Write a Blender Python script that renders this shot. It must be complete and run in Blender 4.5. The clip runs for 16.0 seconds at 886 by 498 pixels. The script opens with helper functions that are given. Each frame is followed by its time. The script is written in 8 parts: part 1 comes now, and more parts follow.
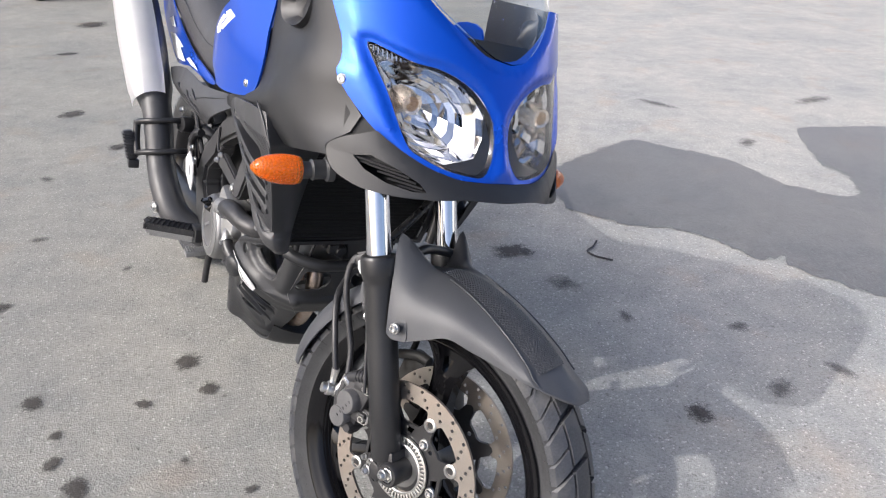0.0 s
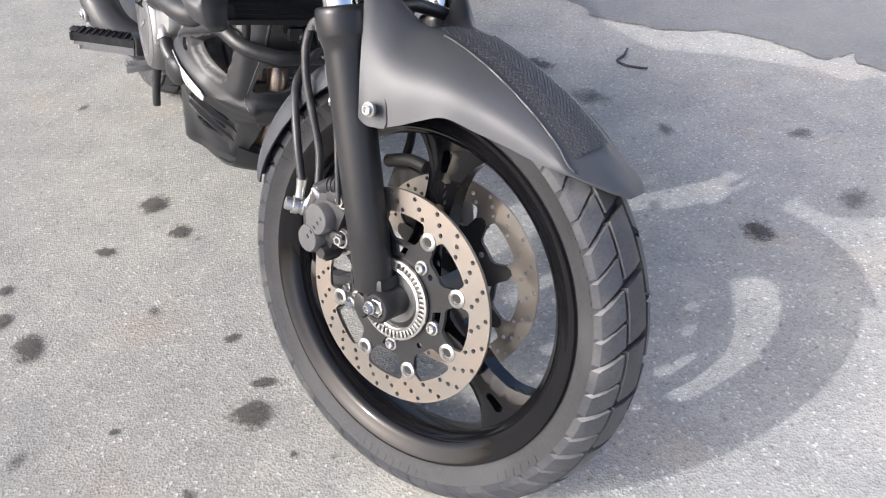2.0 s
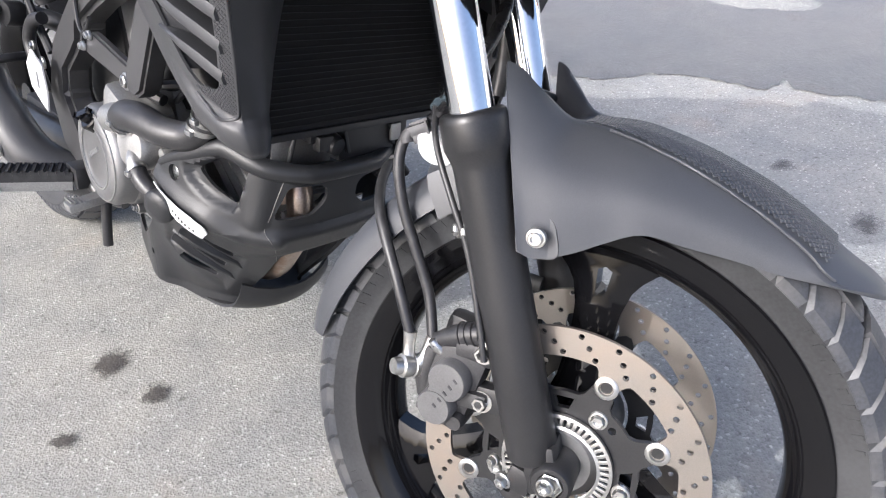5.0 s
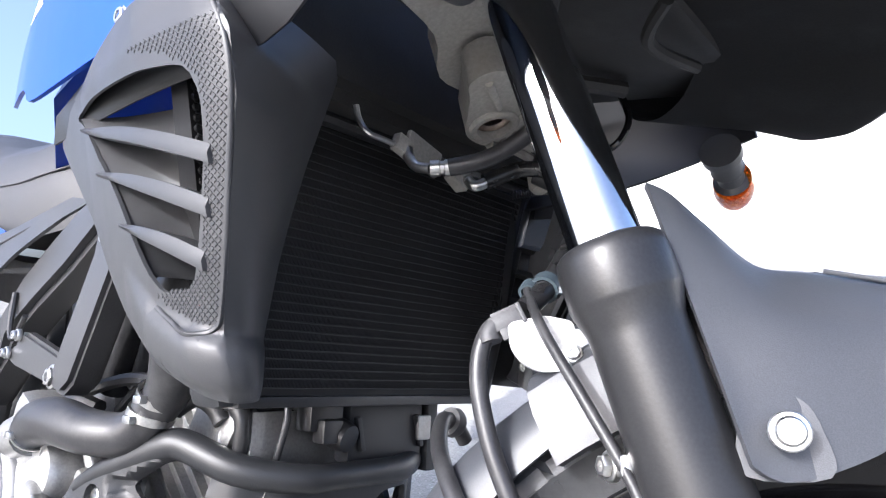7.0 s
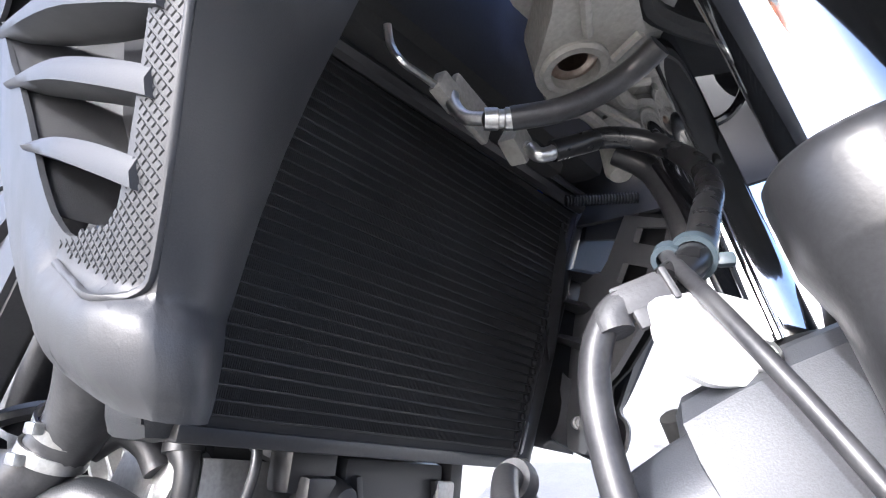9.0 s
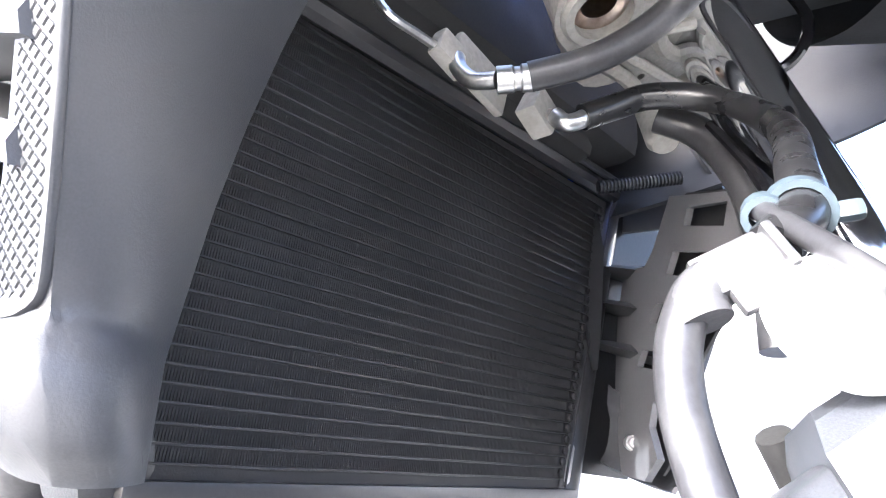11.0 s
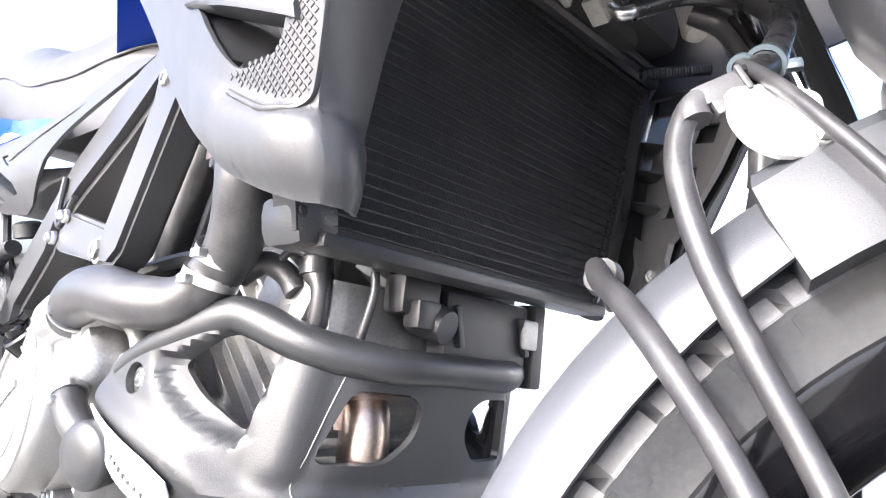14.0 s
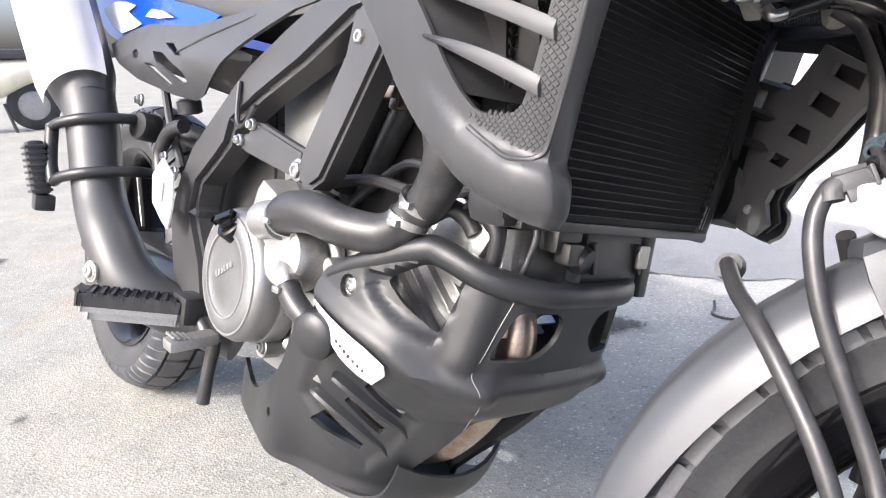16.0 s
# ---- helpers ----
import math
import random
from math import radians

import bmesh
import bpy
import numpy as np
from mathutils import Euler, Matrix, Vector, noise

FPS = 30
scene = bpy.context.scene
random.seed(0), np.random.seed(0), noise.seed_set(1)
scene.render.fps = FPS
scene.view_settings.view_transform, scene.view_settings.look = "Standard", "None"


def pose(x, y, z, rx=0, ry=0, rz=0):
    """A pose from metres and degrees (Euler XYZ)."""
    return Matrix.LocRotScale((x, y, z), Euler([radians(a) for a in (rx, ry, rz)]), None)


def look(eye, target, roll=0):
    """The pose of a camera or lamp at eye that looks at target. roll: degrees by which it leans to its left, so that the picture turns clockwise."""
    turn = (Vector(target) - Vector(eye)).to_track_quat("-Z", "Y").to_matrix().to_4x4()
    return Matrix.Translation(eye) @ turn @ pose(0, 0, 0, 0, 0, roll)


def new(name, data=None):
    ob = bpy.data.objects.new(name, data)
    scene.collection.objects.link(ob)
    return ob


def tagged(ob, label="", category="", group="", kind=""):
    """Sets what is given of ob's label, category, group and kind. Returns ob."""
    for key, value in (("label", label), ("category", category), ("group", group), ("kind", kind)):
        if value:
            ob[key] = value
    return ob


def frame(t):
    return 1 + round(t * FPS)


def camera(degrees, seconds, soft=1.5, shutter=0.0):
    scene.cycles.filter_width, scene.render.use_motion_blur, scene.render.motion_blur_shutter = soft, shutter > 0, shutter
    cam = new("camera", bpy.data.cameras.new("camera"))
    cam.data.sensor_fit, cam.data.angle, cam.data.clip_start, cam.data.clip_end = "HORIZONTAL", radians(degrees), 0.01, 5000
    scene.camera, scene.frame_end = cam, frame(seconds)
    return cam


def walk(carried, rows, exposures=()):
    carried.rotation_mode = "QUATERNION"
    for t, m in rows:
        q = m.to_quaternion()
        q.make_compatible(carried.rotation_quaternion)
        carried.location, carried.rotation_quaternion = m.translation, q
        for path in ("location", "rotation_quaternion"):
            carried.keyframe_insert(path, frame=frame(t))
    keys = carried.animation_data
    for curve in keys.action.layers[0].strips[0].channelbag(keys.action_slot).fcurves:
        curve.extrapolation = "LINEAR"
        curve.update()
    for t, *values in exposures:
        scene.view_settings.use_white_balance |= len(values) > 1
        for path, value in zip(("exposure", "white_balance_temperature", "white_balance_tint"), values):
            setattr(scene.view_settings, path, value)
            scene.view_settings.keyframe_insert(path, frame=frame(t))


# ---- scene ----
cam = camera(67.71, 16.0, 1.15)
# seconds, eye in metres, tilt, roll and turn in degrees
PATH = [
    (0, 0.2263, 0.1468, 1.2419, -28.82, -1.10, 7.35),
    (0.5, 0.2153, 0.1409, 1.1918, -32.20, -1.06, 7.37),
    (1, 0.2052, 0.1431, 1.1445, -36.31, 0.97, 5.90),
    (1.5, 0.2095, 0.2113, 1.0686, -38.02, 2.97, 8.77),
    (2, 0.2287, 0.3421, 0.9796, -40.74, 2.11, 6.83),
    (2.5, 0.2250, 0.4328, 0.9186, -41.92, 0.79, 5.77),
    (3, 0.2211, 0.4604, 0.9058, -43.92, 1.80, 6.28),
    (3.5, 0.2123, 0.4600, 0.8921, -45.21, 0.93, 6.94),
    (4, 0.1739, 0.4835, 0.8953, -45.26, 1.77, 5.58),
    (4.5, 0.0439, 0.4968, 0.9355, -41.53, 2.23, -0.17),
    (5, -0.0750, 0.5547, 0.9464, -36.49, 3.58, -7.01),
    (5.2, -0.1073, 0.5935, 0.9353, -33.07, 4.57, -8.86),
    (7.3, -0.1713, 0.7807, 0.6647, 0.70, 5.15, -13.28),
    (7.5, -0.1802, 0.7998, 0.6441, 0.14, 4.31, -14.78),
    (8, -0.1960, 0.8132, 0.6214, 1.75, 3.63, -14.14),
    (8.5, -0.1878, 0.8505, 0.6176, 3.20, 3.43, -13.85),
    (9, -0.1705, 0.9371, 0.6429, 6.41, 2.99, -12.38),
    (9.5, -0.1563, 0.9849, 0.6385, 8.72, 3.44, -13.95),
    (10, -0.1525, 1.0113, 0.6360, 9.93, 5.34, -11.47),
    (12.5, -0.1447, 1.0027, 0.6408, 4.99, 4.99, -8.03),
    (13, -0.1573, 0.9708, 0.6307, 5.00, 3.61, -7.48),
    (13.5, -0.1862, 0.9245, 0.6168, 4.19, 3.30, -7.71),
    (14, -0.2079, 0.8869, 0.5827, 0.63, 3.44, -7.23),
    (14.5, -0.2319, 0.8472, 0.5631, -1.54, 3.21, -6.90),
    (15, -0.2649, 0.8259, 0.5477, -4.11, 2.89, -5.04),
    (15.5, -0.2879, 0.8317, 0.6120, -8.72, 2.40, -2.44),
    (16, -0.3145, 0.7802, 0.7301, -16.80, 1.17, -3.15),
]
walk(cam, [(t, pose(x, y, z, 90 + tilt, roll, turn)) for t, x, y, z, tilt, roll, turn in PATH],
     [(t, 1.48 + e, 6120 if t < 4 else 5950 if t < 6 else 5700 if t < 11 else 6050 if t < 15 else 6150, 10) for t, e in ((0, -0.66), (1, -0.40), (2, -0.30), (3.5, -0.27), (4.5, -0.26), (5.2, -0.26), (7.0, 0.34), (8.0, 0.36), (9.0, 0.78), (9.5, 1.05), (10.0, 1.65), (10.3, 1.8), (12.3, 3.15), (12.8, 3.1), (13.5, 2.25), (14.0, 1.4), (14.5, 1.2), (15.2, 0.85), (16, 0.35))])

# ---- world and sun ----
SUN_FROM = Vector((-1.1, -0.75, 1.0)).normalized()
world = bpy.data.worlds.new("sky")
scene.world = world
world.use_nodes = True
sky = world.node_tree.nodes.new("ShaderNodeTexSky")
sky.sky_type = "NISHITA"
sky.sun_disc = False
sky.sun_elevation = math.asin(SUN_FROM.z)
sky.sun_rotation = math.atan2(SUN_FROM.x, SUN_FROM.y)
sky.air_density, sky.dust_density, sky.ozone_density = 0.60, 5.5, 0.6
background = world.node_tree.nodes["Background"]
background.inputs["Strength"].default_value = 0.15
world.node_tree.links.new(sky.outputs[0], background.inputs[0])
lamp = bpy.data.lights.new("sun", "SUN")
lamp.energy, lamp.angle, lamp.color = 1.20, radians(0.6), (1.0, 0.96, 0.91)
sun = new("sun", lamp)
sun.matrix_world = look(SUN_FROM * 20, (0, 0, 0))


# ---- materials ----
def material(name, color, rough=0.5, metal=0.0, spread=0.12, grain=400.0, bump=0.0, stain=0.0, stain_scale=9.0,
             coat=0.0, second=None, spec=0.5, rough_spread=0.15):
    """A surface with fine grain, broad stains and uneven gloss, in object space."""
    m = bpy.data.materials.new(name)
    m.use_nodes = True
    nt = m.node_tree
    b = nt.nodes["Principled BSDF"]
    coords = nt.nodes.new("ShaderNodeTexCoord")

    def noise_at(scale, detail=4.0):
        n = nt.nodes.new("ShaderNodeTexNoise")
        n.inputs["Scale"].default_value, n.inputs["Detail"].default_value = scale, detail
        nt.links.new(coords.outputs["Object"], n.inputs["Vector"])
        return n.outputs["Fac"]

    def ramp(fac, lo, hi, a, c):
        r = nt.nodes.new("ShaderNodeMapRange")
        for key, value in (("From Min", lo), ("From Max", hi), ("To Min", a), ("To Max", c)):
            r.inputs[key].default_value = value
        nt.links.new(fac, r.inputs["Value"])
        return r.outputs[0]

    def mix(fac, a, c):
        x = nt.nodes.new("ShaderNodeMix")
        x.data_type = "RGBA"
        nt.links.new(fac, x.inputs["Factor"])
        for socket, value in ((x.inputs["A"], a), (x.inputs["B"], c)):
            if isinstance(value, tuple):
                socket.default_value = (*value, 1)
            else:
                nt.links.new(value, socket)
        return x.outputs["Result"]

    fine = noise_at(grain)
    broad = noise_at(stain_scale, 5.0)
    dark = tuple(c * (1 - spread) for c in color)
    light = tuple(min(1, c * (1 + spread)) for c in color)
    out = mix(ramp(fine, 0.3, 0.7, 0, 1), dark, light)
    if second:
        out = mix(ramp(broad, 0.48, 0.68, 0, stain), out, second)
    nt.links.new(out, b.inputs["Base Color"])
    nt.links.new(ramp(broad, 0.3, 0.7, max(0.02, rough - rough_spread * rough), min(1, rough + rough_spread * rough)), b.inputs["Roughness"])
    b.inputs["Metallic"].default_value = metal
    b.inputs["Coat Weight"].default_value = coat
    b.inputs["Coat Roughness"].default_value = 0.04
    b.inputs["Specular IOR Level"].default_value = spec
    if bump:
        k = nt.nodes.new("ShaderNodeBump")
        k.inputs["Strength"].default_value = bump
        k.inputs["Distance"].default_value = 0.001
        nt.links.new(fine, k.inputs["Height"])
        nt.links.new(k.outputs[0], b.inputs["Normal"])
    return m


PLASTIC = material("black moulded plastic", (0.041, 0.042, 0.045), 0.42, 0, 0.10, 1100, 0.10, 0.5, 14, second=(0.048, 0.049, 0.052))
SATIN = material("satin black paint", (0.018, 0.0182, 0.0195), 0.36, 0, 0.2, 500, 0.08, 0.4, 12, second=(0.026, 0.0262, 0.028))
GLOSS = material("gloss black paint", (0.005, 0.005, 0.006), 0.10, 0, 0.2, 300, 0, 0.4, 18, second=(0.008, 0.008, 0.008), coat=0.0, spec=0.32)
MATT = material("matt black coating", (0.012, 0.012, 0.012), 0.7, 0, 0.25, 500, 0.1, 0.5, 20, second=(0.03, 0.03, 0.03))
RUBBER = material("tyre rubber", (0.026, 0.027, 0.029), 0.68, 0, 0.2, 260, 0.3, 0.6, 9, second=(0.060, 0.062, 0.065))
TREAD = material("worn tread rubber", (0.036, 0.039, 0.046), 0.45, 0, 0.25, 300, 0.3, 0.7, 20, second=(0.085, 0.084, 0.084))
HOSE = material("rubber hose", (0.026, 0.026, 0.028), 0.38, 0, 0.2, 500, 0.1, 0.5, 60, second=(0.06, 0.06, 0.06))
BLUE = material("metallic blue paint", (0.003, 0.070, 0.52), 0.30, 0.45, 0.10, 2500, 0.0, 0.2, 5, second=(0.004, 0.085, 0.58), coat=0.5, spec=0.2)
CHROME = material("hard chrome", (0.82, 0.83, 0.85), 0.06, 1.0, 0.03, 300, 0, 0.3, 20, second=(0.7, 0.7, 0.72))
STEEL = material("zinc plated steel", (0.62, 0.62, 0.61), 0.32, 1.0, 0.1, 500, 0.05, 0.5, 60, second=(0.42, 0.4, 0.37))
DISC = material("brake disc steel", (0.265, 0.242, 0.218), 0.42, 0.75, 0.07, 900, 0.1, 0.45, 14, second=(0.31, 0.245, 0.195))
ALLOY = material("cast aluminium", (0.38, 0.38, 0.375), 0.45, 0.85, 0.12, 350, 0.25, 0.6, 24, second=(0.33, 0.32, 0.3))
SILVER = material("brushed silver cover", (0.22, 0.22, 0.222), 0.46, 0.8, 0.06, 300, 0.10, 0.4, 14, second=(0.34, 0.34, 0.34))
COPPER = material("heat tinted exhaust steel", (0.40, 0.33, 0.28), 0.34, 1.0, 0.15, 300, 0.05, 0.9, 22, second=(0.20, 0.10, 0.055))
FIN = material("dusty black radiator fins", (0.005, 0.005, 0.0058), 0.7, 0.0, 0.35, 1100, 0.15, 0.9, 11, second=(0.012, 0.0123, 0.0135))
RIDGE = material("radiator tube edges", (0.010, 0.010, 0.011), 0.5, 0.2, 0.6, 300, 0.3, 0.9, 13, second=(0.040, 0.040, 0.043))
SLEEK = material("glossy black hose", (0.012, 0.012, 0.013), 0.28, 0, 0.2, 500, 0.05, 0.4, 60, second=(0.022, 0.022, 0.023))
SEAT = material("seat vinyl", (0.045, 0.045, 0.048), 0.48, 0, 0.2, 1200, 0.3, 0.4, 10, second=(0.06, 0.06, 0.06))
LABEL = material("aluminium name plate", (0.80, 0.80, 0.80), 0.35, 0.3, 0.04, 600, 0, 0.2, 20, second=(0.7, 0.7, 0.7))
INK = material("dark lettering", (0.03, 0.03, 0.035), 0.5)
WHITE = material("white decal", (0.8, 0.8, 0.8), 0.4)
COWL = material("black cowl plastic", (0.0145, 0.015, 0.0165), 0.42, 0, 0.14, 1000, 0.15, 0.5, 12, second=(0.021, 0.0215, 0.023))
CAST = material("rough grey casting", (0.30, 0.29, 0.27), 0.62, 0.25, 0.12, 300, 0.3, 0.5, 30, second=(0.22, 0.205, 0.185))
GUARD = material("dark grey guard plastic", (0.017, 0.018, 0.020), 0.42, 0, 0.16, 1000, 0.2, 0.5, 10, second=(0.028, 0.029, 0.032))


def glass(name, color, rough=0.02, weight=1.0, ior=1.45):
    m = bpy.data.materials.new(name)
    m.use_nodes = True
    b = m.node_tree.nodes["Principled BSDF"]
    b.inputs["Base Color"].default_value = (*color, 1)
    b.inputs["Roughness"].default_value = rough
    b.inputs["Transmission Weight"].default_value = weight
    b.inputs["IOR"].default_value = ior
    return m


LENS = glass("clear polycarbonate", (0.97, 0.98, 1.0), 0.01, 1.0, 1.2)
SCREEN = glass("windscreen acrylic", (0.86, 0.89, 0.90), 0.02, 1.0, 1.28)
AMBER = glass("amber lens", (1.0, 0.26, 0.012), 0.08, 0.7)
REFLECT = material("headlight reflector", (0.80, 0.80, 0.80), 0.05, 1.0, 0.02, 300)
FENDER_PAINT = material("charcoal grained plastic", (0.046, 0.049, 0.056), 0.42, 0.0, 0.20, 1400, 0.12, 0.5, 12, second=(0.058, 0.061, 0.069), spec=0.55)
FRAME_PAINT = material("satin grey-black frame paint", (0.05, 0.05, 0.052), 0.36, 0.2, 0.15, 600, 0.06, 0.5, 10, second=(0.07, 0.07, 0.072))

# ---- shapes ----
O = Vector((0.0931, 1.0285, 0.3117))  # the front axle's middle
FWD = Vector((0.625, -0.78, 0)).normalized()
TIP = radians(13.5)  # the machine leans on its side stand
SIDE = Vector((-FWD.y, FWD.x, 0)) * math.cos(TIP) - Vector((0, 0, 1)) * math.sin(TIP)
UP = FWD.cross(SIDE)
BIKE = Matrix((FWD, SIDE, UP)).transposed().to_4x4()
BIKE.translation = O
STEER_HEAD, STEER_LEAN = -0.5396, 0.3572  # the front wheel is turned to its left
WF = Vector((math.cos(STEER_HEAD), math.sin(STEER_HEAD), 0))
WN = Vector((-math.sin(STEER_HEAD), math.cos(STEER_HEAD), 0)) * math.cos(STEER_LEAN) - Vector((0, 0, 1)) * math.sin(STEER_LEAN)
WHEEL = Matrix((WF, WN, WF.cross(WN))).transposed().to_4x4()
WHEEL.translation = O
STEER = BIKE.inverted() @ WHEEL  # from the steered front's own frame to the machine's
BASE = Vector((-0.7, 0.0, -0.36))


def pieces(bm):
    """Splits a bmesh into the bodies that touch or overlap."""
    bm.verts.index_update()
    seen, lumps = set(), []
    for v in bm.verts:
        if v.index in seen:
            continue
        todo, lump = [v], []
        seen.add(v.index)
        while todo:
            w = todo.pop()
            lump.append(w)
            for e in w.link_edges:
                o = e.other_vert(w)
                if o.index not in seen:
                    seen.add(o.index)
                    todo.append(o)
        lo = [min(w.co[i] for w in lump) - 0.001 for i in range(3)]
        hi = [max(w.co[i] for w in lump) + 0.001 for i in range(3)]
        near = [g for g in lumps if all(lo[i] <= g[1][i] and hi[i] >= g[0][i] for i in range(3))]
        for g in near:
            lumps.remove(g)
            lo, hi = [min(a, b) for a, b in zip(lo, g[0])], [max(a, b) for a, b in zip(hi, g[1])]
            lump = lump + g[2]
        lumps.append((lo, hi, lump))
    return [g[2] for g in lumps]


def part(name, bm, mats, parent, label="", sharp=38, front=False, m=None, split=False):
    """One mesh object under a thing or part. front: the places are in the steered wheel's frame. split: one for each body."""
    if split:
        lumps = [{v.index for v in g} for g in pieces(bm)]
        last = None
        for keep in lumps:
            one = bm.copy()
            one.verts.ensure_lookup_table()
            bmesh.ops.delete(one, geom=[v for v in one.verts if v.index not in keep], context="VERTS")
            last = part(name, one, mats, parent, label, sharp, front, m)
        bm.free()
        return last
    if m is not None:
        bm.transform(m)
    if front:
        bm.transform(STEER)
    bm.transform(Matrix.Translation(-BASE))
    bmesh.ops.recalc_face_normals(bm, faces=bm.faces)
    me = bpy.data.meshes.new(name)
    bm.to_mesh(me)
    bm.free()
    for x in mats if isinstance(mats, (list, tuple)) else [mats]:
        me.materials.append(x)
    me.shade_smooth()
    me.set_sharp_from_angle(angle=radians(sharp))
    ob = new(name, me)
    ob.parent = parent
    return tagged(ob, label)


def spline(pts, n=6, closed=False):
    """A smooth line through points of any dimension."""
    p = [Vector(q) for q in pts]
    out = []
    count = len(p) if closed else len(p) - 1
    for i in range(count):
        if closed:
            a, b, c, d = p[i - 1], p[i], p[(i + 1) % len(p)], p[(i + 2) % len(p)]
        else:
            a, b, c, d = p[max(i - 1, 0)], p[i], p[i + 1], p[min(i + 2, len(p) - 1)]
        for k in range(n):
            t = k / n
            out.append(0.5 * (2 * b + (c - a) * t + (2 * a - 5 * b + 4 * c - d) * t * t + (3 * b - a - 3 * c + d) * t ** 3))
    if not closed:
        out.append(p[-1])
    return out


def loft(bm, rows, closed=False, ring=False, caps=False, slot=0):
    """Faces between rows of points. closed: each row is a loop; ring: the last row meets the first."""
    vs = [[bm.verts.new(q) for q in row] for row in rows]
    n = len(vs[0])
    faces = []
    for i in range(len(vs) if ring else len(vs) - 1):
        a, b = vs[i], vs[(i + 1) % len(vs)]
        for j in range(n if closed else n - 1):
            k = (j + 1) % n
            f = bm.faces.new((a[j], a[k], b[k], b[j]))
            f.material_index = slot
            faces.append(f)
    if caps:
        for row in (vs[0], vs[-1]):
            f = bm.faces.new(row)
            f.material_index = slot
    return vs


def tube(bm, pts, r, n=10, smooth=6, slot=0, caps=True, flat=1.0):
    """A round bar or pipe along points; r: one radius, or one for each point."""
    rad = r if isinstance(r, (list, tuple)) else [r] * len(pts)
    line = spline([(*p, q) for p, q in zip(pts, rad)], smooth) if len(pts) > 2 and smooth > 1 else [Vector((*p, q)) for p, q in zip(pts, rad)]
    place = [Vector(v[:3]) for v in line]
    rows = []
    up = None
    for i, c in enumerate(place):
        d = (place[min(i + 1, len(place) - 1)] - place[max(i - 1, 0)]).normalized()
        if up is None:
            up = Vector((0, 0, 1)) if abs(d.z) < 0.9 else Vector((1, 0, 0))
        up = (up - up.dot(d) * d).normalized()
        side = d.cross(up)
        rows.append([c + line[i][3] * (math.cos(a) * up + flat * math.sin(a) * side) for a in (2 * math.pi * k / n for k in range(n))])
    loft(bm, rows, closed=True, caps=caps, slot=slot)


def axis_matrix(p, d):
    """A frame at p whose y axis points along d."""
    m = Vector(d).to_track_quat("Y", "Z").to_matrix().to_4x4()
    m.translation = p
    return m


def lathe(bm, prof, n=32, m=None, slot=0, ring=False, arc=None):
    """A turned form about the y axis: prof has radius and y."""
    m = m or Matrix()
    rows = []
    for k in range(n):
        a = 2 * math.pi * k / n
        rows.append([m @ Vector((r * math.cos(a), y, r * math.sin(a))) for r, y in prof])
    loft(bm, rows, closed=ring, ring=True, slot=slot)
    for end, closed in ((0, prof[0][0] < 1e-4), (-1, prof[-1][0] < 1e-4)):
        if closed:
            bmesh.ops.remove_doubles(bm, verts=[v for v in bm.verts if (v.co - (m @ Vector((0, prof[end][1], 0)))).length < 1e-3], dist=2e-3)


def bolt(bm, p, d, r=0.008, h=0.006, slot=0, hexed=True):
    """A flanged screw head at p, pointing along d."""
    m = axis_matrix(p, d)
    lathe(bm, [(0, -0.003), (r * 1.35, -0.003), (r * 1.35, 0.0008), (r * 1.25, 0.0015), (r * 1.0, 0.0016)], 18, m, slot)
    lathe(bm, [(r, 0.0012), (r, h * 0.8), (r * 0.85, h), (r * 0.55, h), (r * 0.5, h * 0.5), (0, h * 0.5)], 6 if hexed else 14, m, slot)


def block(bm, size, m, bevel=0.004, slot=0, taper=1.0):
    """A box with worn edges; taper narrows its upper end."""
    got = bmesh.ops.create_cube(bm, size=1)
    vs = got["verts"]
    for v in vs:
        k = taper if v.co.z > 0 else 1.0
        v.co = m @ Vector((v.co.x * size[0] * k, v.co.y * size[1] * k, v.co.z * size[2]))
    es = list({e for v in vs for e in v.link_edges})
    fs = list({f for v in vs for f in v.link_faces})
    for f in fs:
        f.material_index = slot
    if bevel:
        bmesh.ops.bevel(bm, geom=es, offset=bevel, segments=2, profile=0.6, affect="EDGES")


def fill(bm, loops, cuts_u=(), cuts_v=()):
    """A flat face in (u, v, 0) inside the first loop and outside the others, cut along the lines given."""
    es = []
    for loop in loops:
        vs = [bm.verts.new((p[0], p[1], 0)) for p in loop]
        es += [bm.edges.new((vs[i], vs[(i + 1) % len(vs)])) for i in range(len(vs))]
    bmesh.ops.triangle_fill(bm, use_beauty=True, edges=es)
    for axis, cuts in (((1, 0, 0), cuts_u), ((0, 1, 0), cuts_v)):
        for c in cuts:
            bmesh.ops.bisect_plane(bm, geom=bm.verts[:] + bm.edges[:] + bm.faces[:], plane_co=(c * axis[0], c * axis[1], 0), plane_no=axis, dist=1e-6)


